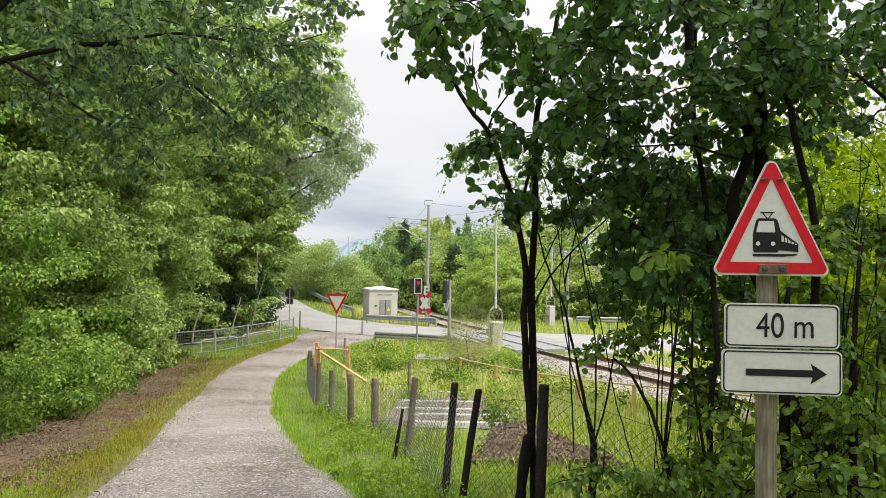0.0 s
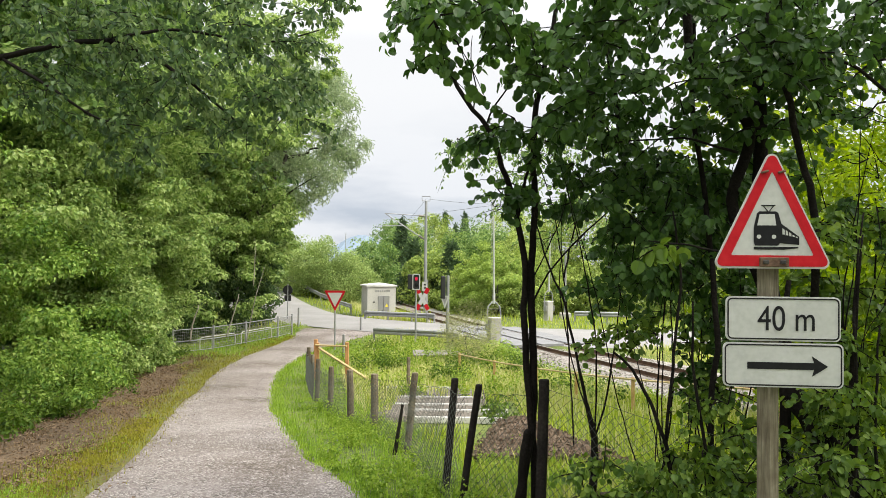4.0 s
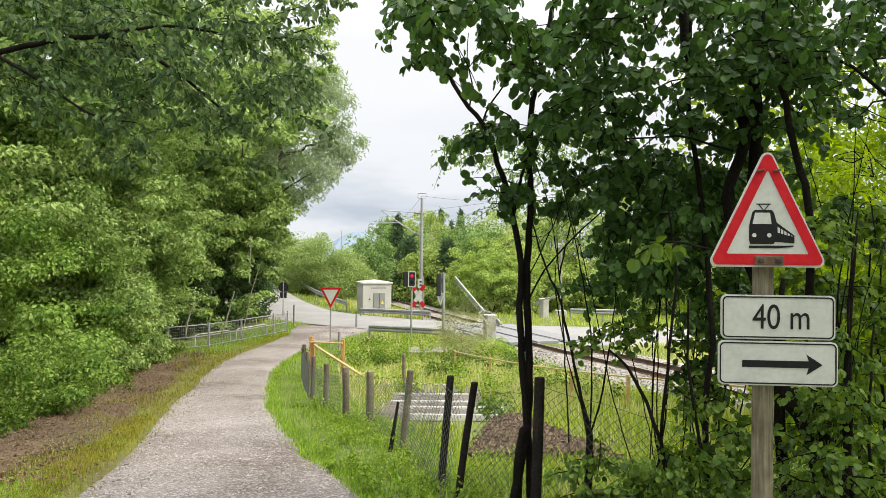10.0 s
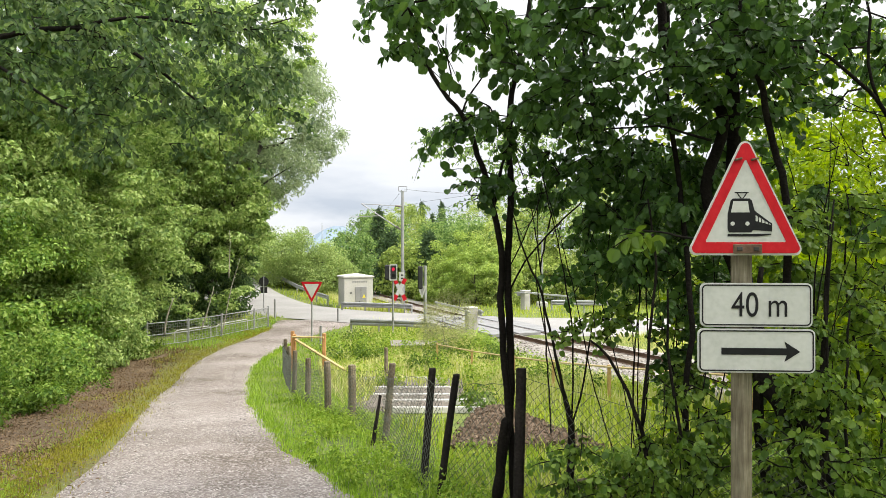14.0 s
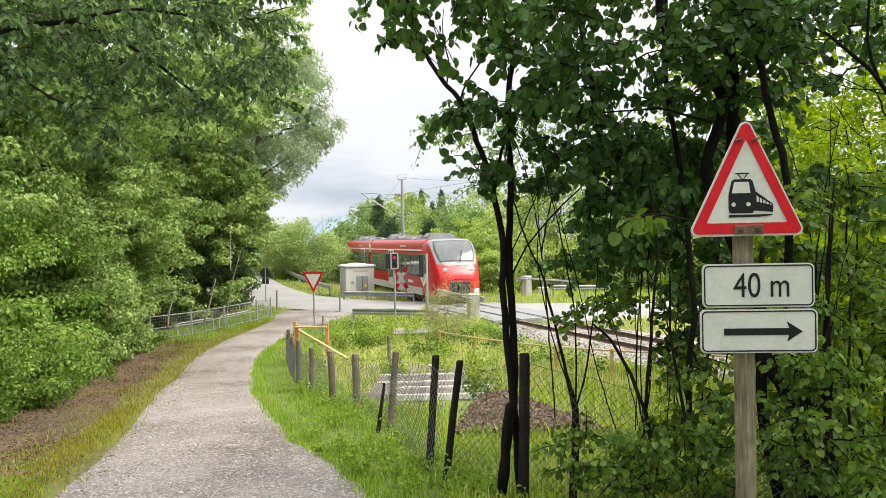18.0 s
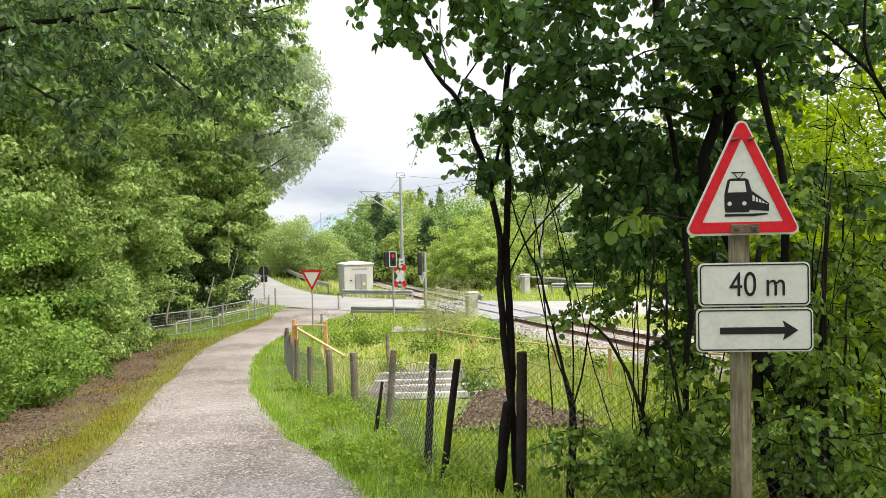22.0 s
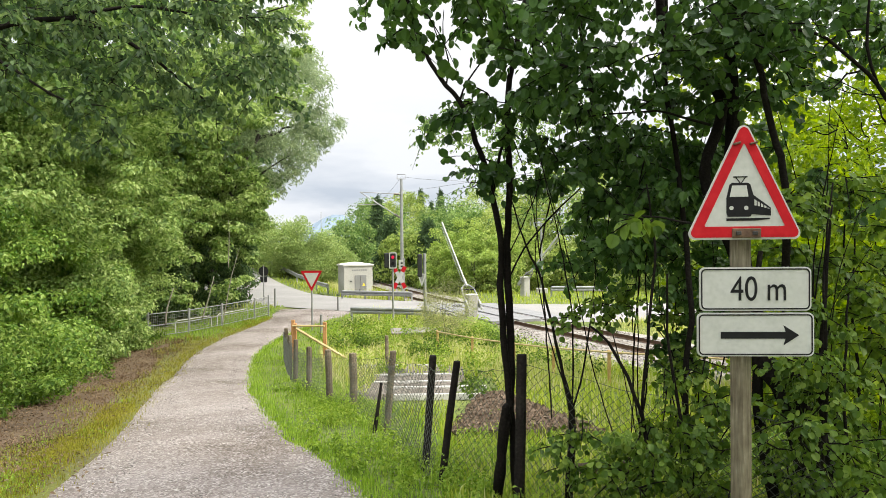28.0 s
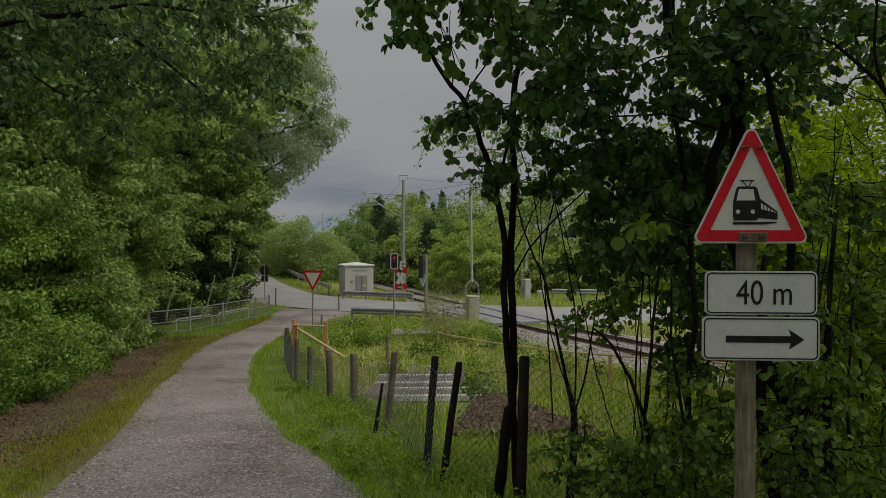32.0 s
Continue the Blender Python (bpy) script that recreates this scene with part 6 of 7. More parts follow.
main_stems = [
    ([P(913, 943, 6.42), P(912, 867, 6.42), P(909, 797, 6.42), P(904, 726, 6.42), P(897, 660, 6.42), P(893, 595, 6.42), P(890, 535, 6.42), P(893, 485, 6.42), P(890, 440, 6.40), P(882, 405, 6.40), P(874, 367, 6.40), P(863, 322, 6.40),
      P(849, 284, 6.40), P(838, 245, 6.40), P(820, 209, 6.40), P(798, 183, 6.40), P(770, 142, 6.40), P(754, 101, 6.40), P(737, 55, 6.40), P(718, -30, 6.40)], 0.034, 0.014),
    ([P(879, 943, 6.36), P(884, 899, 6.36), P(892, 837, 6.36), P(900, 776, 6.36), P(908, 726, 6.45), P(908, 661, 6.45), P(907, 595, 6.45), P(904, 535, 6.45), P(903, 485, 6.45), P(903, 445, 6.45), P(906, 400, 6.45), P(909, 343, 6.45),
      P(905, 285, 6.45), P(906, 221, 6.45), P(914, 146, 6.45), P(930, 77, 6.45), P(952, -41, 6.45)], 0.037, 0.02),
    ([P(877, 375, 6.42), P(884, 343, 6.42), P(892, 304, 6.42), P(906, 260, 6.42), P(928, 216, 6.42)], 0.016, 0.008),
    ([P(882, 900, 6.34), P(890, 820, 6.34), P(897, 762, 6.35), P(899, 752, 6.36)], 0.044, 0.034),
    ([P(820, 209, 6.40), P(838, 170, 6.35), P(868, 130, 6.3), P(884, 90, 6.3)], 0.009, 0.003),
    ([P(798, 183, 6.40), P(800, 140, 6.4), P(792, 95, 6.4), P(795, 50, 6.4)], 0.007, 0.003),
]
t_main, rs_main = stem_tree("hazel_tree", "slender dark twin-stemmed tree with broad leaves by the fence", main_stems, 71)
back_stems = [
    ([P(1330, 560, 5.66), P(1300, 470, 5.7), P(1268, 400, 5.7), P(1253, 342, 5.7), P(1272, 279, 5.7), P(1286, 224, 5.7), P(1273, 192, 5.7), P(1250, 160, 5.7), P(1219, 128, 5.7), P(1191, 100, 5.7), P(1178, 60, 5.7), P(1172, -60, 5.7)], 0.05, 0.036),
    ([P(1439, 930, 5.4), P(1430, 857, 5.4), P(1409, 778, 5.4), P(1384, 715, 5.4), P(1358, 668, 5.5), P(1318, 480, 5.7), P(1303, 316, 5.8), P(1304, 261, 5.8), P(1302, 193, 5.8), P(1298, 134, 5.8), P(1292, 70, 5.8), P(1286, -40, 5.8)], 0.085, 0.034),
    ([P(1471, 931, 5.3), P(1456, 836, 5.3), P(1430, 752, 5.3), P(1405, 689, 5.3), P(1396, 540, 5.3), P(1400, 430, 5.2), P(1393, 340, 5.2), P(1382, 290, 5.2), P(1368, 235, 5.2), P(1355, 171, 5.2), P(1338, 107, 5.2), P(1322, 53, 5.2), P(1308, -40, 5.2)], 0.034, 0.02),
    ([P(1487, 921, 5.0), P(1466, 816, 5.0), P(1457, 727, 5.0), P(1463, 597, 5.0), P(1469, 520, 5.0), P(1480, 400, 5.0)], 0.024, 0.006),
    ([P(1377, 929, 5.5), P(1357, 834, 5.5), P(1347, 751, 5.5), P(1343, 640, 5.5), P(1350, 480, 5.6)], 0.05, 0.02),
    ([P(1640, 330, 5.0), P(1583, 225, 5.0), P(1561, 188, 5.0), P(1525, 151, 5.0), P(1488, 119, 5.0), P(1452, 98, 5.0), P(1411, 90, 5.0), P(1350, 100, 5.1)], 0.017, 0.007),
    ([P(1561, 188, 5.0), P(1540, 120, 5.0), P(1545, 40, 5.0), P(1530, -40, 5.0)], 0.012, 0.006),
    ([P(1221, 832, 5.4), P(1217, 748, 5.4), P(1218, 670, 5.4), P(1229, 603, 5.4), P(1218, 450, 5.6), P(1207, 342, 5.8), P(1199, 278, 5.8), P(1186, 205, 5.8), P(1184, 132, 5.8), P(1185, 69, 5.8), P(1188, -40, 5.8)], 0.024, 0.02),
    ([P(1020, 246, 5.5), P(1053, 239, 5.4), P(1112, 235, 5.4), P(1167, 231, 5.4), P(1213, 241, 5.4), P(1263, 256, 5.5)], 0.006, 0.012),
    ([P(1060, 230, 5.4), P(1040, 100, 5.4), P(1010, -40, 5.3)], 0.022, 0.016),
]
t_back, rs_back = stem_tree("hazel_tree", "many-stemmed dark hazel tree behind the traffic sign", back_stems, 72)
low_stems = [
    ([P(1008, 925, 6.12), P(1011, 858, 6.12), P(1016, 801, 6.12), P(1015, 762, 6.12), P(1008, 730, 6.11), P(1000, 695, 6.11), P(988, 640, 6.1)], 0.038, 0.008),
    ([P(1010, 919, 6.1), P(1013, 858, 6.1), P(1016, 801, 6.1), P(1015, 758, 6.1), P(1007, 727, 6.1), P(988, 640, 6.1), P(976, 587, 6.1), P(955, 508, 6.1), P(934, 464, 6.1), P(916, 402, 6.1), P(905, 362, 6.1)], 0.015, 0.005),
    ([P(1015, 758, 6.1), P(1031, 710, 6.1), P(1042, 654, 6.1), P(1050, 600, 6.1), P(1060, 500, 6.1)], 0.009, 0.003),
    ([P(1013, 770, 6.12), P(1018, 690, 6.1), P(1017, 587, 6.0), P(1007, 520, 6.0), P(991, 438, 6.0), P(975, 371, 6.0), P(965, 321, 6.0)], 0.008, 0.003),
    ([P(1007, 727, 6.1), P(990, 680, 6.15), P(968, 591, 6.2), P(952, 494, 6.2), P(956, 441, 6.2), P(955, 371, 6.2), P(965, 311, 6.2)], 0.006, 0.002),
    ([P(907, 519, 6.35), P(934, 471, 6.2), P(976, 421, 6.2), P(1025, 373, 6.2), P(1064, 335, 6.2)], 0.009, 0.005),
    ([P(907, 480, 6.35), P(949, 391, 6.3), P(965, 341, 6.3)], 0.006, 0.003),
    ([P(1160, 880, 5.4), P(1130, 740, 5.4), P(1080, 640, 5.5), P(1050, 610, 5.5)], 0.018, 0.008),
    ([P(1140, 760, 5.3), P(1150, 640, 5.3), P(1165, 480, 5.4), P(1150, 360, 5.4)], 0.013, 0.007),
    ([P(1215, 820, 5.0), P(1190, 660, 5.1), P(1185, 520, 5.1)], 0.013, 0.007),
    ([P(1460, 880, 4.9), P(1470, 700, 4.9), P(1465, 520, 5.0), P(1480, 360, 5.2)], 0.013, 0.006),
    ([P(1510, 880, 4.9), P(1500, 720, 4.9), P(1510, 560, 5.0)], 0.012, 0.006),
]
t_low, rs_low = stem_tree("hazel_shrub", "thin dark hazel shoots with drooping leaves", low_stems, 73)


stem_tree("dead_stem", "pale bare dead stems leaning out of the hedge", [([P(362, 590, 29), P(372, 560, 29), P(384, 515, 29)], 0.03, 0.018), ([P(398, 600, 30), P(414, 520, 30), P(430, 465, 30)], 0.022, 0.01), ([P(410, 500, 29.5), P(412, 440, 29.5), P(411, 415, 29.5)], 0.02, 0.008),
                                                                                   ([P(297, 600, 27), P(301, 570, 27), P(312, 535, 27)], 0.035, 0.02)], 78, bark="dead_wood", group="hedge trees")
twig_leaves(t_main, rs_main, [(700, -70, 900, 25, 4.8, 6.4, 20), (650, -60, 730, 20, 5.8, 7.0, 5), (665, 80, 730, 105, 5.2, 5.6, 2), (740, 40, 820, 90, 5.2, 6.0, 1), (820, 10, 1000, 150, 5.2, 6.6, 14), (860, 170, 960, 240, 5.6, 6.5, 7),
                              (795, 190, 860, 235, 6.0, 6.5, 3), (950, 90, 1050, 240, 5.6, 6.8, 13), (815, 315, 870, 355, 6.2, 6.6, 3), (860, 270, 960, 330, 6.0, 7.0, 3)], 0.34, 0.074, "leaf_hazel_shaded", per=11)
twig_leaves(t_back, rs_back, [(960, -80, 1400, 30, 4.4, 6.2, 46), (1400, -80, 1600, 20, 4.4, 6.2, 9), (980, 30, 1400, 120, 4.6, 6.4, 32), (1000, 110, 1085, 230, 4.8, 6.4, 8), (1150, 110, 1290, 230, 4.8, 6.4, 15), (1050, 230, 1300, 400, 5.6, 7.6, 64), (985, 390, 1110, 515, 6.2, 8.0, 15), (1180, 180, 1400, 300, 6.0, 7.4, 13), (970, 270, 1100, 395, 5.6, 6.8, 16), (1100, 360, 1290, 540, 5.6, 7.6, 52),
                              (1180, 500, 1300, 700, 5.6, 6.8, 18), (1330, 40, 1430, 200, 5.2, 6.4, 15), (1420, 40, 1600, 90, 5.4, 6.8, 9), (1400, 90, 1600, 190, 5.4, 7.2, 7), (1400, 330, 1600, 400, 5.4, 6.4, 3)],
            0.35, 0.062, "leaf_hazel_shaded", per=15)
twig_leaves(t_low, rs_low, [(1090, 540, 1230, 600, 5.0, 6.0, 5), (1165, 640, 1240, 720, 5.0, 6.0, 5), (1050, 800, 1300, 920, 4.6, 5.8, 32), (1150, 730, 1300, 800, 4.8, 5.8, 10), (1370, 690, 1480, 920, 4.2, 5.6, 26), (1480, 780, 1568, 920, 4.2, 5.6, 8), (1450, 480, 1590, 660, 5.2, 6.2, 10), (1030, 555, 1100, 600, 5.4, 6.0, 3),
                            (990, 800, 1050, 880, 5.4, 6.0, 6), (1400, 340, 1440, 470, 4.8, 5.4, 5), (1400, 560, 1450, 680, 4.6, 5.4, 8)],
            0.26, 0.044, "leaf_low", per=18)
over_stems = [
    ([(-8.6, 7.6, 0.6), P(-420, 420, 8.6), P(-240, 150, 8.8), P(-60, -30, 9.0), P(60, -160, 9.0)], 0.13, 0.06),
    ([P(-240, 150, 8.8), P(-60, 90, 8.9), P(120, 60, 9.0), P(230, 96, 9.2), P(335, 172, 9.4), P(372, 205, 9.4)], 0.045, 0.012),
    ([P(120, 60, 9.0), P(260, 40, 9.4), P(420, 62, 9.8), P(520, 40, 10.0)], 0.026, 0.008),
    ([P(-60, 90, 8.9), P(40, 150, 8.6), P(120, 200, 8.4), P(200, 215, 8.2)], 0.022, 0.006),
    ([P(-60, -30, 9.0), P(160, -40, 9.6), P(360, -20, 10.0), P(500, -40, 10.4)], 0.03, 0.01),
]
t_over, rs_over = stem_tree("overhanging_tree", "tall broad-leaved tree reaching out over the hedge", over_stems, 70, group="hedge trees")
twig_leaves(t_over, rs_over, [(-40, -60, 540, 60, 8.0, 11.0, 66), (-40, 60, 500, 140, 8.0, 11.0, 42), (-40, 140, 300, 210, 7.8, 10.0, 16), (300, 140, 500, 215, 8.6, 11.0, 18), (120, 210, 420, 280, 8.4, 10.5, 9)], 0.5, 0.098, "leaf_over", "oval", per=15, lean=(0.5, -0.1, 0.0))
wild = np.random.RandomState(76)
thin = []
for k in range(18):
    px = wild.uniform(1110, 1250) if k < 13 else wild.uniform(1395, 1568)
    d = wild.uniform(5.0, 7.0)
    lean_px = wild.uniform(-170, 170)
    top = wild.uniform(120, 520)
    thin.append(([P(px, 900, d), P(px + lean_px * 0.3 + wild.uniform(-15, 15), 700, d), P(px + lean_px * 0.6 + wild.uniform(-20, 20), (700 + top) / 2, d), P(px + lean_px, top, d)], wild.uniform(0.005, 0.009), 0.002))
for k in range(16):
    px, py, d = wild.uniform(1420, 1600), wild.uniform(-20, 330), wild.uniform(5.2, 6.6)
    run, rise = wild.uniform(-150, 40), wild.uniform(-70, 60)
    thin.append(([P(px, py, d), P(px + run * 0.4, py + rise * 0.3 + wild.uniform(-12, 12), d), P(px + run * 0.75, py + rise * 0.8, d), P(px + run, py + rise, d)], wild.uniform(0.004, 0.009), 0.002))
stem_tree("hazel_shrub", "thicket of thin bare dark shoots", thin, 77)
# a sunlit spray of larger leaves, and fine-leaved shoots further back
t_spray, rs_spray = stem_tree("hazel_shoot", "single light green leafy shoot reaching out of the thicket", [([P(1230, 430, 5.0), P(1170, 420, 4.6), P(1110, 412, 4.3)], 0.008, 0.004)], 74)
twig_leaves(t_spray, rs_spray, [(1110, 420, 1165, 432, 4.25, 4.4, 3)], 0.15, 0.085, "leaf_low", per=4)
t_fine, rs_fine = stem_tree("young_ash", "young fine-leaved tree behind the twin stem", [([P(984, 880, 10), P(978, 740, 10), P(960, 480, 10), P(930, 320, 10), P(880, 230, 10), P(810, 200, 10)], 0.012, 0.005), ([P(960, 480, 10), P(985, 360, 10), P(1000, 250, 10)], 0.012, 0.005)], 75)
twig_leaves(t_fine, rs_fine, [(745, 215, 850, 290, 9.0, 10.5, 16), (850, 240, 1000, 330, 9.0, 10.5, 20), (820, 330, 900, 360, 9.5, 10.5, 5), (920, 330, 1060, 430, 9, 11, 18), (990, 200, 1080, 300, 9, 11, 12)], 0.42, 0.055, "leaf_hedge", "oval", per=14)
t_lit, rs_lit = stem_tree("lit_shrub", "young shrub behind the sign, sunlight put into its bright leaves", [([P(1480, 900, 7.4), P(1490, 700, 7.5), P(1520, 480, 7.6), P(1500, 330, 7.6)], 0.016, 0.005), ([P(1560, 900, 7.0), P(1570, 600, 7.2), P(1550, 420, 7.4)], 0.014, 0.005),
                                                                                                                      ([P(1420, 900, 7.8), P(1425, 760, 7.8), P(1415, 600, 7.8)], 0.012, 0.004)], 88, group="thicket trees")
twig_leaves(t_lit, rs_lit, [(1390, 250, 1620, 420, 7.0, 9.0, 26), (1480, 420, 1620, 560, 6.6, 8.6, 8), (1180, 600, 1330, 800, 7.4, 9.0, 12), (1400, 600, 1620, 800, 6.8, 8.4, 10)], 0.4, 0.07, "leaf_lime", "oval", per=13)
t_mid, rs_mid = stem_tree("hazel_shrub", "leafy green hazel shrub beside the sign", [([P(1520, 930, 6.0), P(1525, 700, 6.1), P(1500, 500, 6.2), P(1510, 380, 6.3)], 0.016, 0.005), ([P(1450, 930, 6.2), P(1440, 720, 6.2), P(1460, 560, 6.2)], 0.012, 0.004)], 89)
twig_leaves(t_mid, rs_mid, [(1400, 340, 1620, 480, 5.8, 7.0, 23), (1390, 480, 1620, 700, 5.8, 7.0, 35), (1390, 700, 1620, 900, 5.4, 6.6, 16)], 0.36, 0.066, "leaf_low", per=11)
make_tree("lime_tree", 9.2, 15.0, 9, (0, 0, 4.6, 4.7, 3.0, 4.8), "yellow-green tree behind the thicket, sunlight put into its leaf colour", "leaf_lime", 81, 210, 120, 0.16, "kite", (0.35, 0.8), 0.1, 10, "bark", group="thicket trees", fill=0.3, hole=0.4)
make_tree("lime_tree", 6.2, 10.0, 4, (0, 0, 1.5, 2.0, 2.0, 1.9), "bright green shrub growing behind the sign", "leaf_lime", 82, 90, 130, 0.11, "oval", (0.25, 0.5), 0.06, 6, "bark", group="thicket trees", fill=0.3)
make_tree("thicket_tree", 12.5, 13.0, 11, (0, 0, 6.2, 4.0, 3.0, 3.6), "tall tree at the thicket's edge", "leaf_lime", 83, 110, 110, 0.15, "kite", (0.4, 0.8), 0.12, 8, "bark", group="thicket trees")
# two unseen trees, added to keep sun off the thicket and the sign
make_tree("thicket_tree", 7.6, 2.6, 10, (0, 0, 6.0, 3.4, 3.2, 4.6), "unseen tree added to shade the thicket and the sign", "leaf_hazel_shaded", 86, 110, 60, 0.17, "kite", (0.4, 0.8), 0.13, 8, "bark", group="thicket trees")
make_tree("thicket_tree", 5.6, -2.8, 10, (0, 0, 5.8, 3.4, 3.4, 4.6), "unseen tree added to shade the thicket and the sign", "leaf_hazel_shaded", 87, 110, 60, 0.17, "kite", (0.4, 0.8), 0.13, 8, "bark", group="thicket trees")
make_tree("thicket_tree", 17.0, 20.0, 7, (0, 0, 3.4, 3.6, 3.0, 3.4), "tall green tree beside the railway", "leaf_hedge", 84, 60, 90, 0.18, "kite", (0.4, 0.8), 0.14, 8, "bark", group="thicket trees")


# ---- grass ----
def blades(name, pts, height, width, mat, seed, label, lean=0.5, rooted=0.0):
    rs = np.random.RandomState(seed)
    n = len(pts)
    a = rs.rand(n) * 6.283
    h = height * rs.uniform(0.45, 1.3, n) + rooted
    d = np.stack([np.cos(a), np.sin(a)], 1)
    bend = rs.rand(n) * lean
    w = width * rs.uniform(0.6, 1.3, n)
    base = np.column_stack([pts, ground(pts[:, 0], pts[:, 1]) - 0.02])
    s = np.column_stack([-d[:, 1], d[:, 0], np.zeros(n)])
    f3 = np.column_stack([d, np.zeros(n)])
    up = np.array([0, 0, 1.0])
    v = np.stack([base - s * w[:, None], base + s * w[:, None],
                  base + up * (h * 0.55)[:, None] + f3 * (bend * h * 0.3)[:, None] + s * (w * 0.8)[:, None],
                  base + up * (h * 0.55)[:, None] + f3 * (bend * h * 0.3)[:, None] - s * (w * 0.8)[:, None],
                  base + up * (h * (1 - 0.35 * bend))[:, None] + f3 * (bend * h)[:, None] + s * (w * 0.1)[:, None],
                  base + up * (h * (1 - 0.35 * bend))[:, None] + f3 * (bend * h)[:, None] - s * (w * 0.1)[:, None]], 1).reshape(-1, 3)
    f = (np.arange(n)[:, None, None] * 6 + np.array([(0, 1, 2, 3), (3, 2, 4, 5)])[None]).reshape(-1, 4)
    ob = fast_mesh(name, v, f, M[mat])
    return tagged(ob, label, "grass", kind="stuff")


def scatter(n, x0, x1, y0, y1, rs, clear_path=0.05, clear_road=0.2, clear_track=2.0, keep=None):
    p = np.column_stack([rs.uniform(x0, x1, n), rs.uniform(y0, y1, n)])
    pd, ph = near_line(PATH_LINE[::2], p[:, 0], p[:, 1])
    rd, rh = near_line(ROAD_LINE[::2], p[:, 0], p[:, 1])
    ok = (pd > ph + clear_path) & (rd > rh + clear_road) & (np.abs(p[:, 0] - track_x(p[:, 1])) > clear_track)
    if keep is not None:
        ok &= keep(p[:, 0], p[:, 1])
    return p[ok]


def path_side(x, y):
    """Signed distance to the right of the path's middle."""
    return x - np.interp(y, PATH_LINE[:, 1], PATH_LINE[:, 0])


def not_bed(x, y):
    return ~((x > -1.5) & (x < 1.2) & (y > 12.0) & (y < 16.8)) & ~((x > 0.2) & (x < 0.45 + 2 * (0.64 - 0.36 * (y - 11.3) / 1.9) + 0.2) & (y > 9.4) & (y < 13.0))


def patchy(x, y):
    """Uneven patches, about -2 to 2."""
    return np.sin(x * 1.1 + 1.7 * np.sin(y * 0.6)) + np.sin(y * 1.3 + 1.3 * np.sin(x * 0.9) + 2.0) * 0.7 + 0.5 * np.sin(3.1 * x + 2.3 * y)


g_rs = np.random.RandomState(21)
blades("verge_grass", scatter(52000, -5.5, 1.5, 3.5, 22, g_rs, 0.0, keep=lambda x, y: (path_side(x, y) > 0) & (path_side(x, y) < 3.6)), 0.11, 0.0045, "grass_fresh", 1, "bright green grass on the path's verge")
blades("tall_grass", scatter(7000, -4.2, 3.2, 4, 16, g_rs, 0.0, keep=lambda x, y: (path_side(x, y) > 2.0) & (path_side(x, y) < 4.6) & not_bed(x, y)), 0.27, 0.006, "grass_fresh", 2, "long uncut grass along the fence", 0.7)
blades("meadow_grass", scatter(46000, -5, 12, 9, 35, g_rs, 0.2, 0.1, 3.7, keep=lambda x, y: (path_side(x, y) > 3.2) & not_bed(x, y)), 0.26, 0.011, "grass", 3, "rough green meadow grass")
blades("verge_grass", scatter(16000, -9, 1, 21, 36, g_rs, 0.0, 0.1, keep=lambda x, y: (path_side(x, y) > 0) & (path_side(x, y) < 4.0)), 0.16, 0.008, "grass_fresh", 16, "green grass between the path and the wooden frame")
blades("dry_grass", scatter(34000, -4, 11, 14, 36, g_rs, 0.5, 0.0, 2.9, keep=lambda x, y: (path_side(x, y) > 3.0) & not_bed(x, y) & (patchy(x, y) > -0.6)), 0.38, 0.010, "grass_dry", 4, "tall pale dry grass by the track", 0.6)
blades("verge_grass", scatter(95000, -12, -2, 3, 34, g_rs, 0.0, keep=lambda x, y: (path_side(x, y) < 0) & (path_side(x, y) > -3.4) & (patchy(x * 2.2, y * 1.6) > -1.1 - 2.2 * (path_side(x, y) + 1.5) - 2.4 * np.clip(9.0 - y, 0, 1.6))), 0.10, 0.0055, "moss_grass", 5, "short yellowish mossy grass at the path's edge", rooted=0.03)


def edge_points(n, side, spread, y0, y1, rs):
    """Points scattered along one edge of the path."""
    y = rs.uniform(y0, y1, n)
    half = np.interp(y, PATH_LINE[:, 1], PATH_LINE[:, 2])
    return np.column_stack([np.interp(y, PATH_LINE[:, 1], PATH_LINE[:, 0]) + side * (half * 1.03 + rs.normal(0.05, spread, n)), y])


blades("dead_grass", scatter(62000, -12, -3, 7.0, 27, g_rs, 0.0, keep=lambda x, y: (path_side(x, y) < -1.35) & (path_side(x, y) > -4.2) & (patchy(x * 1.7 + 3, y * 1.9) > -1.0 + 1.1 * (path_side(x, y) > -1.8))), 0.13, 0.006, "grass_dead", 18, "dead brown grass and stalks under the hedge", 1.0)
blades("verge_grass", scatter(9000, -6, -2.6, 4.0, 9.0, g_rs, 0.05, keep=lambda x, y: (path_side(x, y) < 0) & (path_side(x, y) > -3.6) & (patchy(x * 2, y * 2) > -0.5 + 0.9 * np.clip(y - 7, 0, 2))), 0.07, 0.005, "grass_fresh", 19, "short green grass in the mossy verge", rooted=0.04)
v_rs = np.random.RandomState(23)
blades("verge_grass", scatter(30000, -8, -2.4, 4.0, 16, v_rs, 0.0, keep=lambda x, y: (path_side(x, y) < -1.1) & (path_side(x, y) > -2.5 - np.clip(8 - y, 0, 1.2)) & (patchy(x * 2.3 + 4, y * 1.9) > -0.2 + 0.16 * np.clip(y - 7, 0, 6))), 0.075, 0.005, "grass_fresh", 24, "tufts of green grass in the mossy verge", 0.8, 0.04)
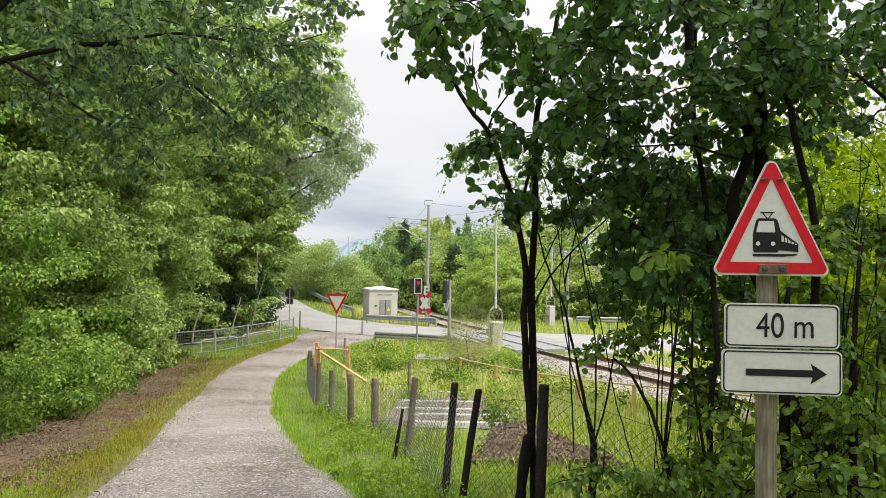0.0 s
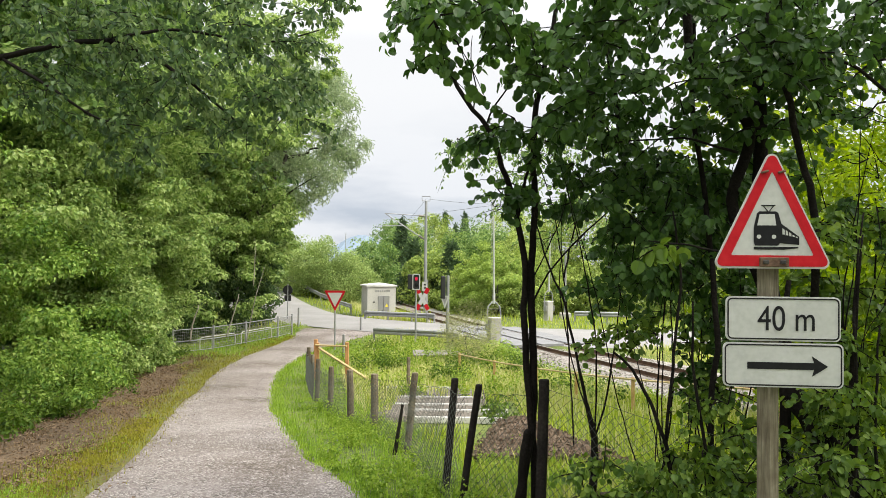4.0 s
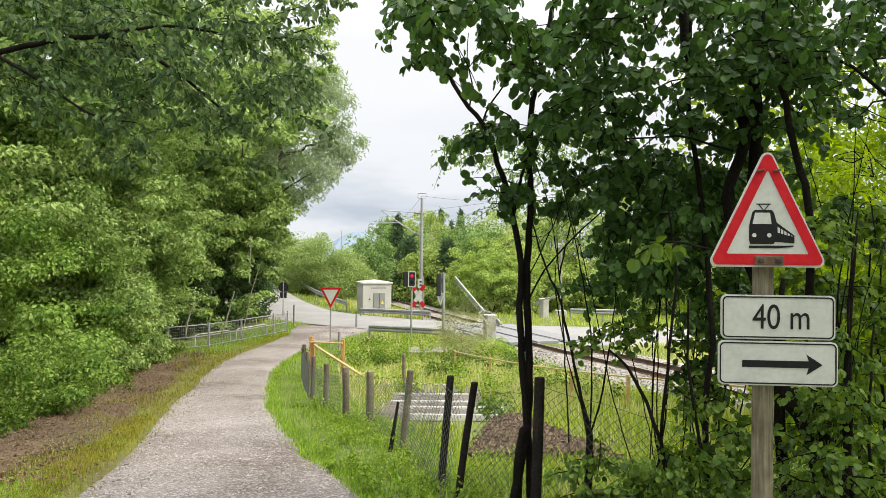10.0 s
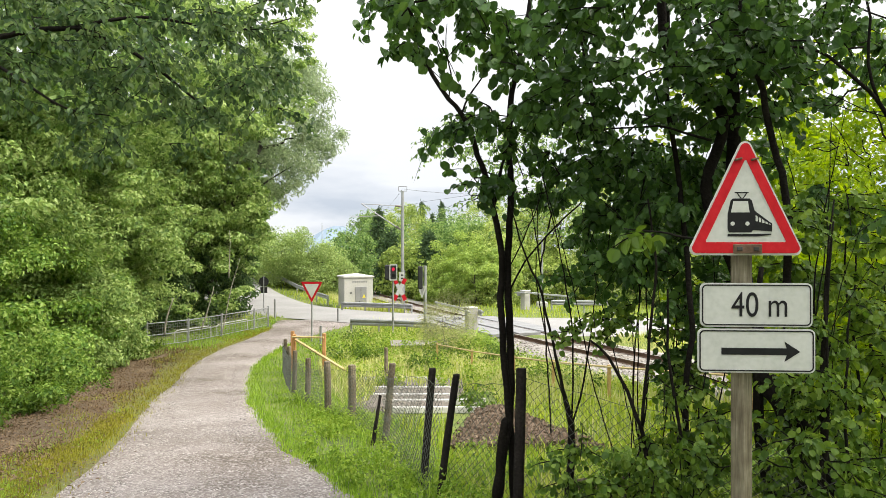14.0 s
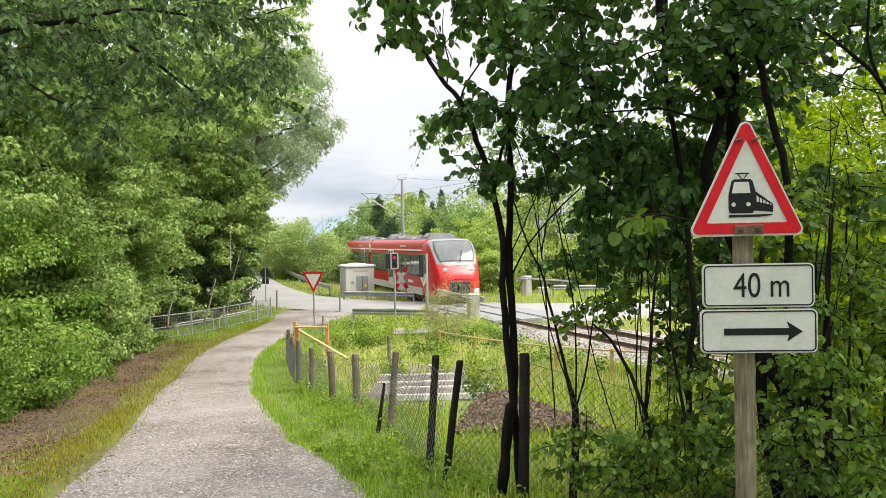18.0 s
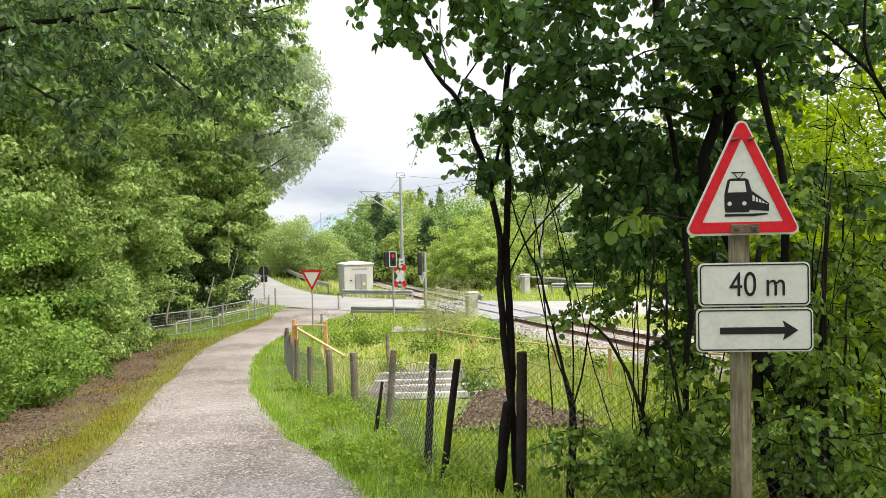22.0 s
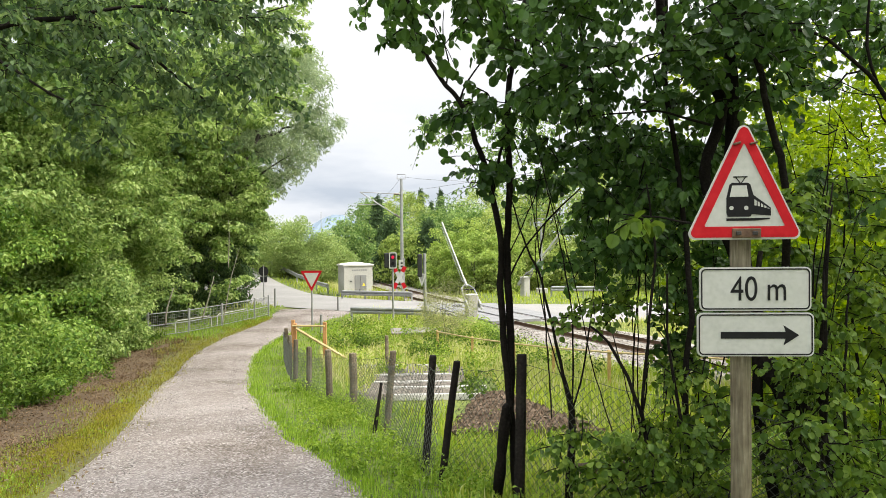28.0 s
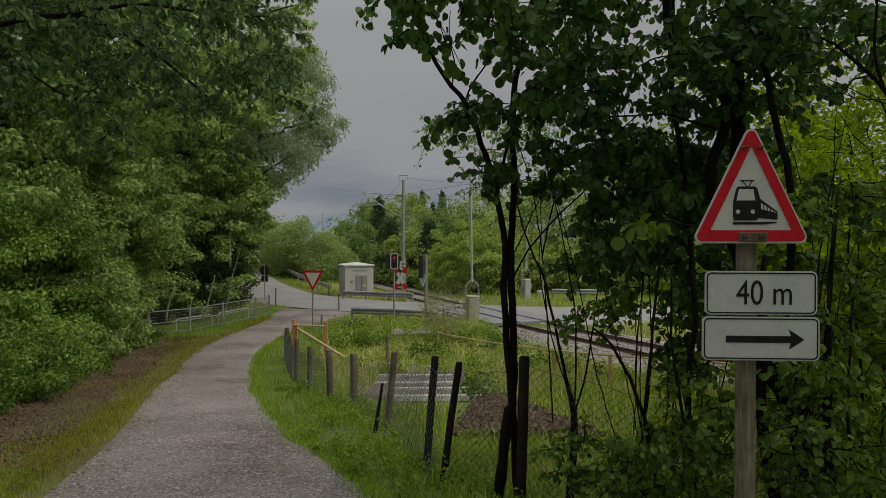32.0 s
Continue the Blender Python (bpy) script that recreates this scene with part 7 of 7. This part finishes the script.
blades("dead_grass", scatter(26000, -9, -2.4, 5.0, 20, v_rs, 0.0, keep=lambda x, y: (path_side(x, y) < -1.45) & (path_side(x, y) > -2.7) & (patchy(x * 2.0 + 1, y * 1.5 + 2) > 0.1)), 0.075, 0.006, "grass_dead", 25, "brown withered tufts in the mossy verge", 1.0, 0.035)
blades("edge_grass", edge_points(11000, 1, 0.13, 3.2, 30, g_rs), 0.085, 0.006, "grass_fresh", 8, "grass creeping over the path's edge")
blades("edge_moss", edge_points(9000, -1, 0.20, 3.2, 34, g_rs), 0.085, 0.005, "moss_grass", 9, "moss creeping over the path's edge", rooted=0.03)
blades("edge_moss", edge_points(26000, -1, 0.16, 3.6, 13, v_rs) + np.array([-0.22, 0.0]), 0.06, 0.005, "moss_grass", 26, "moss and short grass along the path's edge", 0.8, 0.045)
blades("edge_grass", edge_points(12000, -1, 0.22, 3.6, 7.4, v_rs) + np.array([-0.42, 0.0]), 0.07, 0.005, "grass_fresh", 27, "fresh grass along the path's edge", 0.8, 0.045)
# yellower, brighter blades make up for the sun that the thicket trees block
blades("near_grass", scatter(11000, 0.0, 3.6, 5.4, 10.2, g_rs, 0.2), 0.14, 0.007, "grass", 11, "grass behind the wire fence, its light put into brighter blades", 0.6)
blades("seed_grass", scatter(2200, 0.0, 3.8, 5.4, 12.0, g_rs, 0.2, keep=not_bed), 0.2, 0.005, "grass_dry", 12, "ripe yellowish grass stalks behind the wire fence", 0.7)
blades("track_grass", scatter(15000, -9, 4, 37, 60, g_rs, 0.5, 0.1, 1.7, keep=lambda x, y: (track_x(y) - x > 0) & (track_x(y) - x < 4.5)), 0.5, 0.02, "grass_dry", 10, "tall pale grass along the track", 0.6)
blades("track_grass", scatter(9000, -9, 4, 38.5, 52, g_rs, 0.5, 0.1, 1.6, keep=lambda x, y: (track_x(y) - x > 0) & (track_x(y) - x < 3.2)), 0.85, 0.016, "grass", 17, "tall green grass beside the rails", 0.6)
blades("bank_grass", scatter(17000, -30, 14, 38, 66, g_rs, 0.5, 0.1, 2.4), 0.32, 0.022, "grass", 6, "grass bank beyond the road")
blades("side_grass", scatter(14000, -14, -5, 26, 42, g_rs, 0.0, 0.0, keep=lambda x, y: (path_side(x, y) < 0) & (path_side(x, y) > -4.5)), 0.16, 0.011, "grass_fresh", 7, "green grass strip by the mesh railing")


def weed_patch(name, label, spots_xy, size, per, leaf, mat, seed, shape="oval"):
    """Low leafy weeds: many small clumps on the ground."""
    rs = np.random.RandomState(seed)
    c = np.array([(x, y, gz(x, y) + size * rs.uniform(0.2, 0.8)) for x, y in spots_xy])
    pos, out = clump_leaves(c, rs.uniform(0.6, 1.3, len(c)) * size, per, leaf, shape, rs, 1.1, 0.2)
    ok = pos[:, 2] > ground(pos[:, 0], pos[:, 1])
    v, f = leaf_cloud(pos[ok], out[ok], leaf, shape, rs, 0.2, 0.8)
    return tagged(fast_mesh(name, v, f, M[mat]), label, "weeds", kind="stuff")


w_rs = np.random.RandomState(77)
fence_xy = np.array([(p[0], p[1]) for p in GARDEN_POSTS])
along = [(np.interp(u, np.arange(10), fence_xy[:, 0]) + w_rs.randn() * 0.25 - 0.1, np.interp(u, np.arange(10), fence_xy[:, 1]) + w_rs.randn() * 0.2) for u in w_rs.uniform(2.5, 9, 70)]
along += [(np.interp(u, np.arange(10), fence_xy[:, 0]) + w_rs.randn() * 0.3 - 0.55, np.interp(u, np.arange(10), fence_xy[:, 1]) + w_rs.randn() * 0.25) for u in w_rs.uniform(5.0, 7.2, 36)]
weed_patch("fence_weeds", "leafy green weeds growing along the garden fence", along, 0.17, 90, 0.045, "leaf_weed", 78)
field = scatter(300, -4, 6.5, 17, 33, w_rs, 0.8, 0.4, 2.8, keep=lambda x, y: (path_side(x, y) > 3.2) & not_bed(x, y))
weed_patch("meadow_weeds", "bushy green weeds in the meadow", field, 0.34, 60, 0.075, "leaf_weed", 79)
weed_patch("clover_patch", "small leafy weeds in the grass behind the fence", [(w_rs.uniform(0.2, 3.6), w_rs.uniform(5.8, 11)) for _ in range(90)], 0.14, 45, 0.045, "leaf_weed", 92)
weed_patch("tall_weeds", "dark green nettles standing in the meadow", [(cx + w_rs.randn() * r, cy + w_rs.randn() * r * 1.4) for cx, cy, r, k in ((-2.6, 23.5, 0.5, 26), (-0.4, 21.0, 0.35, 14), (0.5, 24.0, 0.5, 20), (-3.4, 27.5, 0.5, 20), (2.0, 22.5, 0.6, 22), (0.62, 13.6, 0.12, 7), (3.2, 18.5, 0.6, 18)) for _ in range(k)], 0.42, 55, 0.085, "leaf_low", 90)
blades("dry_grass", np.array([(cx + w_rs.randn() * 0.75, cy + w_rs.randn() * 1.0) for cx, cy in ((-1.7, 22.6), (-0.9, 24.2), (1.6, 26.5), (2.4, 19.6)) for _ in range(900)]), 0.30, 0.010, "grass_dry", 14, "pale dry grass patch in the meadow", 0.8)
make_tree("wild_shrub", 0.12, 24.6, 2.2, (0, 0, 1.2, 1.25, 1.0, 1.15), "pale feathery wild shrub in the meadow", "leaf_feather", 93, 110, 75, 0.06, "slim", (0.2, 0.5), 0.012, 12, category="shrub", hole=0.6, rough=0.6, fill=0.2)
weed_patch("meadow_weeds", "bright tall weeds before the guard rail", [(w_rs.uniform(-4.6, 0.4), w_rs.uniform(24, 28.5)) for _ in range(60)], 0.42, 60, 0.08, "leaf_weed", 94)
weed_patch("pale_weeds", "pale feathery weeds by the barrier", [(w_rs.uniform(-0.9, 1.4), w_rs.uniform(25, 31)) for _ in range(26)], 0.5, 70, 0.13, "grass_dry", 80, "slim")
weed_patch("fern_clump", "bright green fern-like clump beside the barrier", [(w_rs.uniform(0.7, 2.1), w_rs.uniform(26.0, 28.0)) for _ in range(20)], 0.46, 100, 0.24, "leaf_young", 81, "slim")


under = [(w_rs.uniform(0.9, 5.2), w_rs.uniform(3.4, 8.6)) for _ in range(300)]
under = [(x, y) for x, y in under if x > 0.25 * y - 0.5 + 0.35 and not (abs(x - 1.7) < 0.35 and y < 4.0)]
weed_patch("thicket_floor", "low bramble and leafy growth on the thicket floor", under, 0.20, 80, 0.052, "leaf_low", 86, "kite")
weed_patch("thicket_floor", "low bright leafy growth on the thicket floor", [(x, y) for x, y in under[::4]], 0.26, 60, 0.07, "leaf_shrub", 87)
base_line = [(np.interp(y, [5, 12.5, 21, 29], [-6.9, -7.7, -10.3, -11.9]) + w_rs.randn() * 0.3, y) for y in w_rs.uniform(5.5, 28, 210)]
# the darker leaf colour puts shadow into the base of the hedge
weed_patch("hedge_foot", "low leafy growth at the hedge's foot, darkened for its shade", base_line, 0.30, 70, 0.09, "leaf_low", 85, "kite")


def litter_leaves():
    rs = np.random.RandomState(44)
    n = 8000
    y = rs.uniform(6.6, 24, n)
    x = np.interp(y, PATH_LINE[:, 1], PATH_LINE[:, 0]) - 2.65 + rs.randn(n) * 0.6
    pos = np.column_stack([x, y, base_height(x, y) + 0.055 + rs.rand(n) * 0.02])
    v, f = leaf_cloud(pos, np.tile([0, 0, 1.0], (n, 1)), 0.05, "oval", rs, 0.0, 0.5)
    tagged(fast_mesh("fallen_leaves", v, f, M["litter"]), "dry brown fallen leaves under the hedge", "leaf litter", kind="stuff")
    n = 6000
    y = rs.uniform(4.5, 22, n)
    x = np.interp(y, PATH_LINE[:, 1], PATH_LINE[:, 0]) + rs.normal(0, 0.85, n).clip(-2.1, 2.1)
    s = rs.uniform(0.004, 0.013, n) * np.where(rs.rand(n) < 0.04, 1.8, 1)
    c = np.column_stack([x, y, base_height(x, y) + 0.035 + s * 0.2])
    oct_v = np.array([(1, 0, 0), (-1, 0, 0), (0, 1, 0), (0, -1, 0), (0, 0, 0.7), (0, 0, -0.7)])
    v = c[:, None] + (oct_v[None] + rs.randn(n, 6, 3) * 0.25) * s[:, None, None]
    tri = np.array([(0, 2, 4), (2, 1, 4), (1, 3, 4), (3, 0, 4), (2, 0, 5), (1, 2, 5), (3, 1, 5), (0, 3, 5)])
    f = (np.arange(n)[:, None, None] * 6 + tri[None]).reshape(-1, 3)
    tagged(fast_mesh("path_stones", v.reshape(-1, 3), f, M["pebble"]), "loose pale stones lying on the gravel path", "stones", kind="stuff")


litter_leaves()


def ballast_stones():
    """Loose stones over the track bed near the meadow."""
    rs = np.random.RandomState(45)
    n = 5500
    y = rs.uniform(13, 31, n)
    o = rs.uniform(-3.3, 2.2, n)
    x = track_x(y) + o
    s = rs.uniform(0.018, 0.045, n)
    z = np.interp(np.abs(o) * 0.93, [0, 1.75, 2.9, 3.5], [-0.17, -0.17, -0.32, -0.49]) + s * 0.25
    keep = np.abs(np.abs(o) - 0.75) > 0.16
    c, s = np.column_stack([x, y, z])[keep], s[keep]
    oct_v = np.array([(1, 0, 0), (-1, 0, 0), (0, 1, 0), (0, -1, 0), (0, 0, 0.7), (0, 0, -0.7)])
    v = c[:, None] + (oct_v[None] + rs.randn(len(c), 6, 3) * 0.28) * s[:, None, None]
    tri = np.array([(0, 2, 4), (2, 1, 4), (1, 3, 4), (3, 0, 4), (2, 0, 5), (1, 2, 5), (3, 1, 5), (0, 3, 5)])
    f = (np.arange(len(c))[:, None, None] * 6 + tri[None]).reshape(-1, 3)
    tagged(fast_mesh("ballast_stones", v.reshape(-1, 3), f, M["ballast"]), "grey crushed stones of the track bed", "stones", kind="stuff")


ballast_stones()


def bed_rubble():
    """Broken clods and stones heaped over the soil bed and along its ragged edge."""
    rs = np.random.RandomState(46)
    n = 2600
    u, v = rs.uniform(-1.08, 1.08, n), rs.uniform(-1.05, 1.05, n)
    x, y = 0.45 + (u + 1) * (0.64 - 0.36 * v) + v * 0.3 + rs.normal(0, 0.05, n), 11.3 + v * 1.85 + rs.normal(0, 0.08, n)
    s = rs.uniform(0.015, 0.05, n) * np.where(rs.rand(n) < 0.06, 1.7, 1)
    c = np.column_stack([x, y, ground(x, y) + 0.09 + 0.06 * (1 - u * u) + s * 0.2])
    oct_v = np.array([(1, 0, 0), (-1, 0, 0), (0, 1, 0), (0, -1, 0), (0, 0, 0.7), (0, 0, -0.7)])
    vs = c[:, None] + (oct_v[None] + rs.randn(n, 6, 3) * 0.28) * s[:, None, None]
    tri = np.array([(0, 2, 4), (2, 1, 4), (1, 3, 4), (3, 0, 4), (2, 0, 5), (1, 2, 5), (3, 1, 5), (0, 3, 5)])
    f = (np.arange(n)[:, None, None] * 6 + tri[None]).reshape(-1, 3)
    tagged(fast_mesh("bed_rubble", vs.reshape(-1, 3), f, M["clod"]), "reddish brown clods and stones heaped on the bed", "rubble", kind="stuff")


bed_rubble()


# ---- what moves ----
TRAIN_SPEED, NOSE_AT_18 = 24.1, 38.4


def arc_table():
    ys = np.arange(700, -700, -0.5)
    xs = track_x(ys)
    s = np.concatenate([[0], np.cumsum(np.hypot(np.diff(xs), np.diff(ys)))])
    return s, xs, ys


def car_pose(s_mid, half, flip):
    s, xs, ys = arc_table_data
    a, b = s_mid - half, s_mid + half
    p0 = Vector((np.interp(a, s, xs), np.interp(a, s, ys), 0))
    p1 = Vector((np.interp(b, s, xs), np.interp(b, s, ys), 0))
    d = (p1 - p0) * (-1 if flip else 1)
    return Matrix.Translation((p0 + p1) / 2) @ Matrix.Rotation(math.atan2(d.y, d.x), 4, "Z")


arc_table_data = arc_table()


def motions():
    s, xs, ys = arc_table_data
    nose18 = float(np.interp(-NOSE_AT_18, -ys, s))
    times = [0, 8, 14] + [15 + 0.25 * k for k in range(36)] + [26, 32]
    mids = [sum(CAR_LEN[:k]) + CAR_LEN[k] / 2 for k in range(4)]
    for car, length, mid, flip in zip(train_cars, CAR_LEN, mids, (False, False, True, True)):
        walk(car, [(t, car_pose(nose18 + (t - 18) * TRAIN_SPEED - mid, length / 2 - 0.6, flip)) for t in times])
    for boom, angles in ((boom_near, BOOM_ANGLES), (boom_far, BOOM_ANGLES_FAR)):
        walk(boom, [(t, pose(0, 0, PIVOT, 0, -a, 0)) for t, a in angles])


BOOM_ANGLES = [(0, 88), (5, 88), (5.6, 82), (6, 77), (7, 60), (8, 46), (9, 33), (10, 18), (11, 4), (11.6, 0), (12, 0), (25.3, 0), (26.0, 4), (27, 22), (28, 40), (29, 59), (30, 80), (30.6, 88), (32, 88)]
BOOM_ANGLES_FAR = [(0, 88), (5, 88), (5.6, 82), (6, 78), (7, 62), (8, 47), (9, 33), (10, 18), (11, 4), (11.6, 0), (12, 0), (25.3, 0), (26.0, 4), (27, 22), (28, 40), (29, 62), (30, 82), (30.6, 88), (32, 88)]
motions()
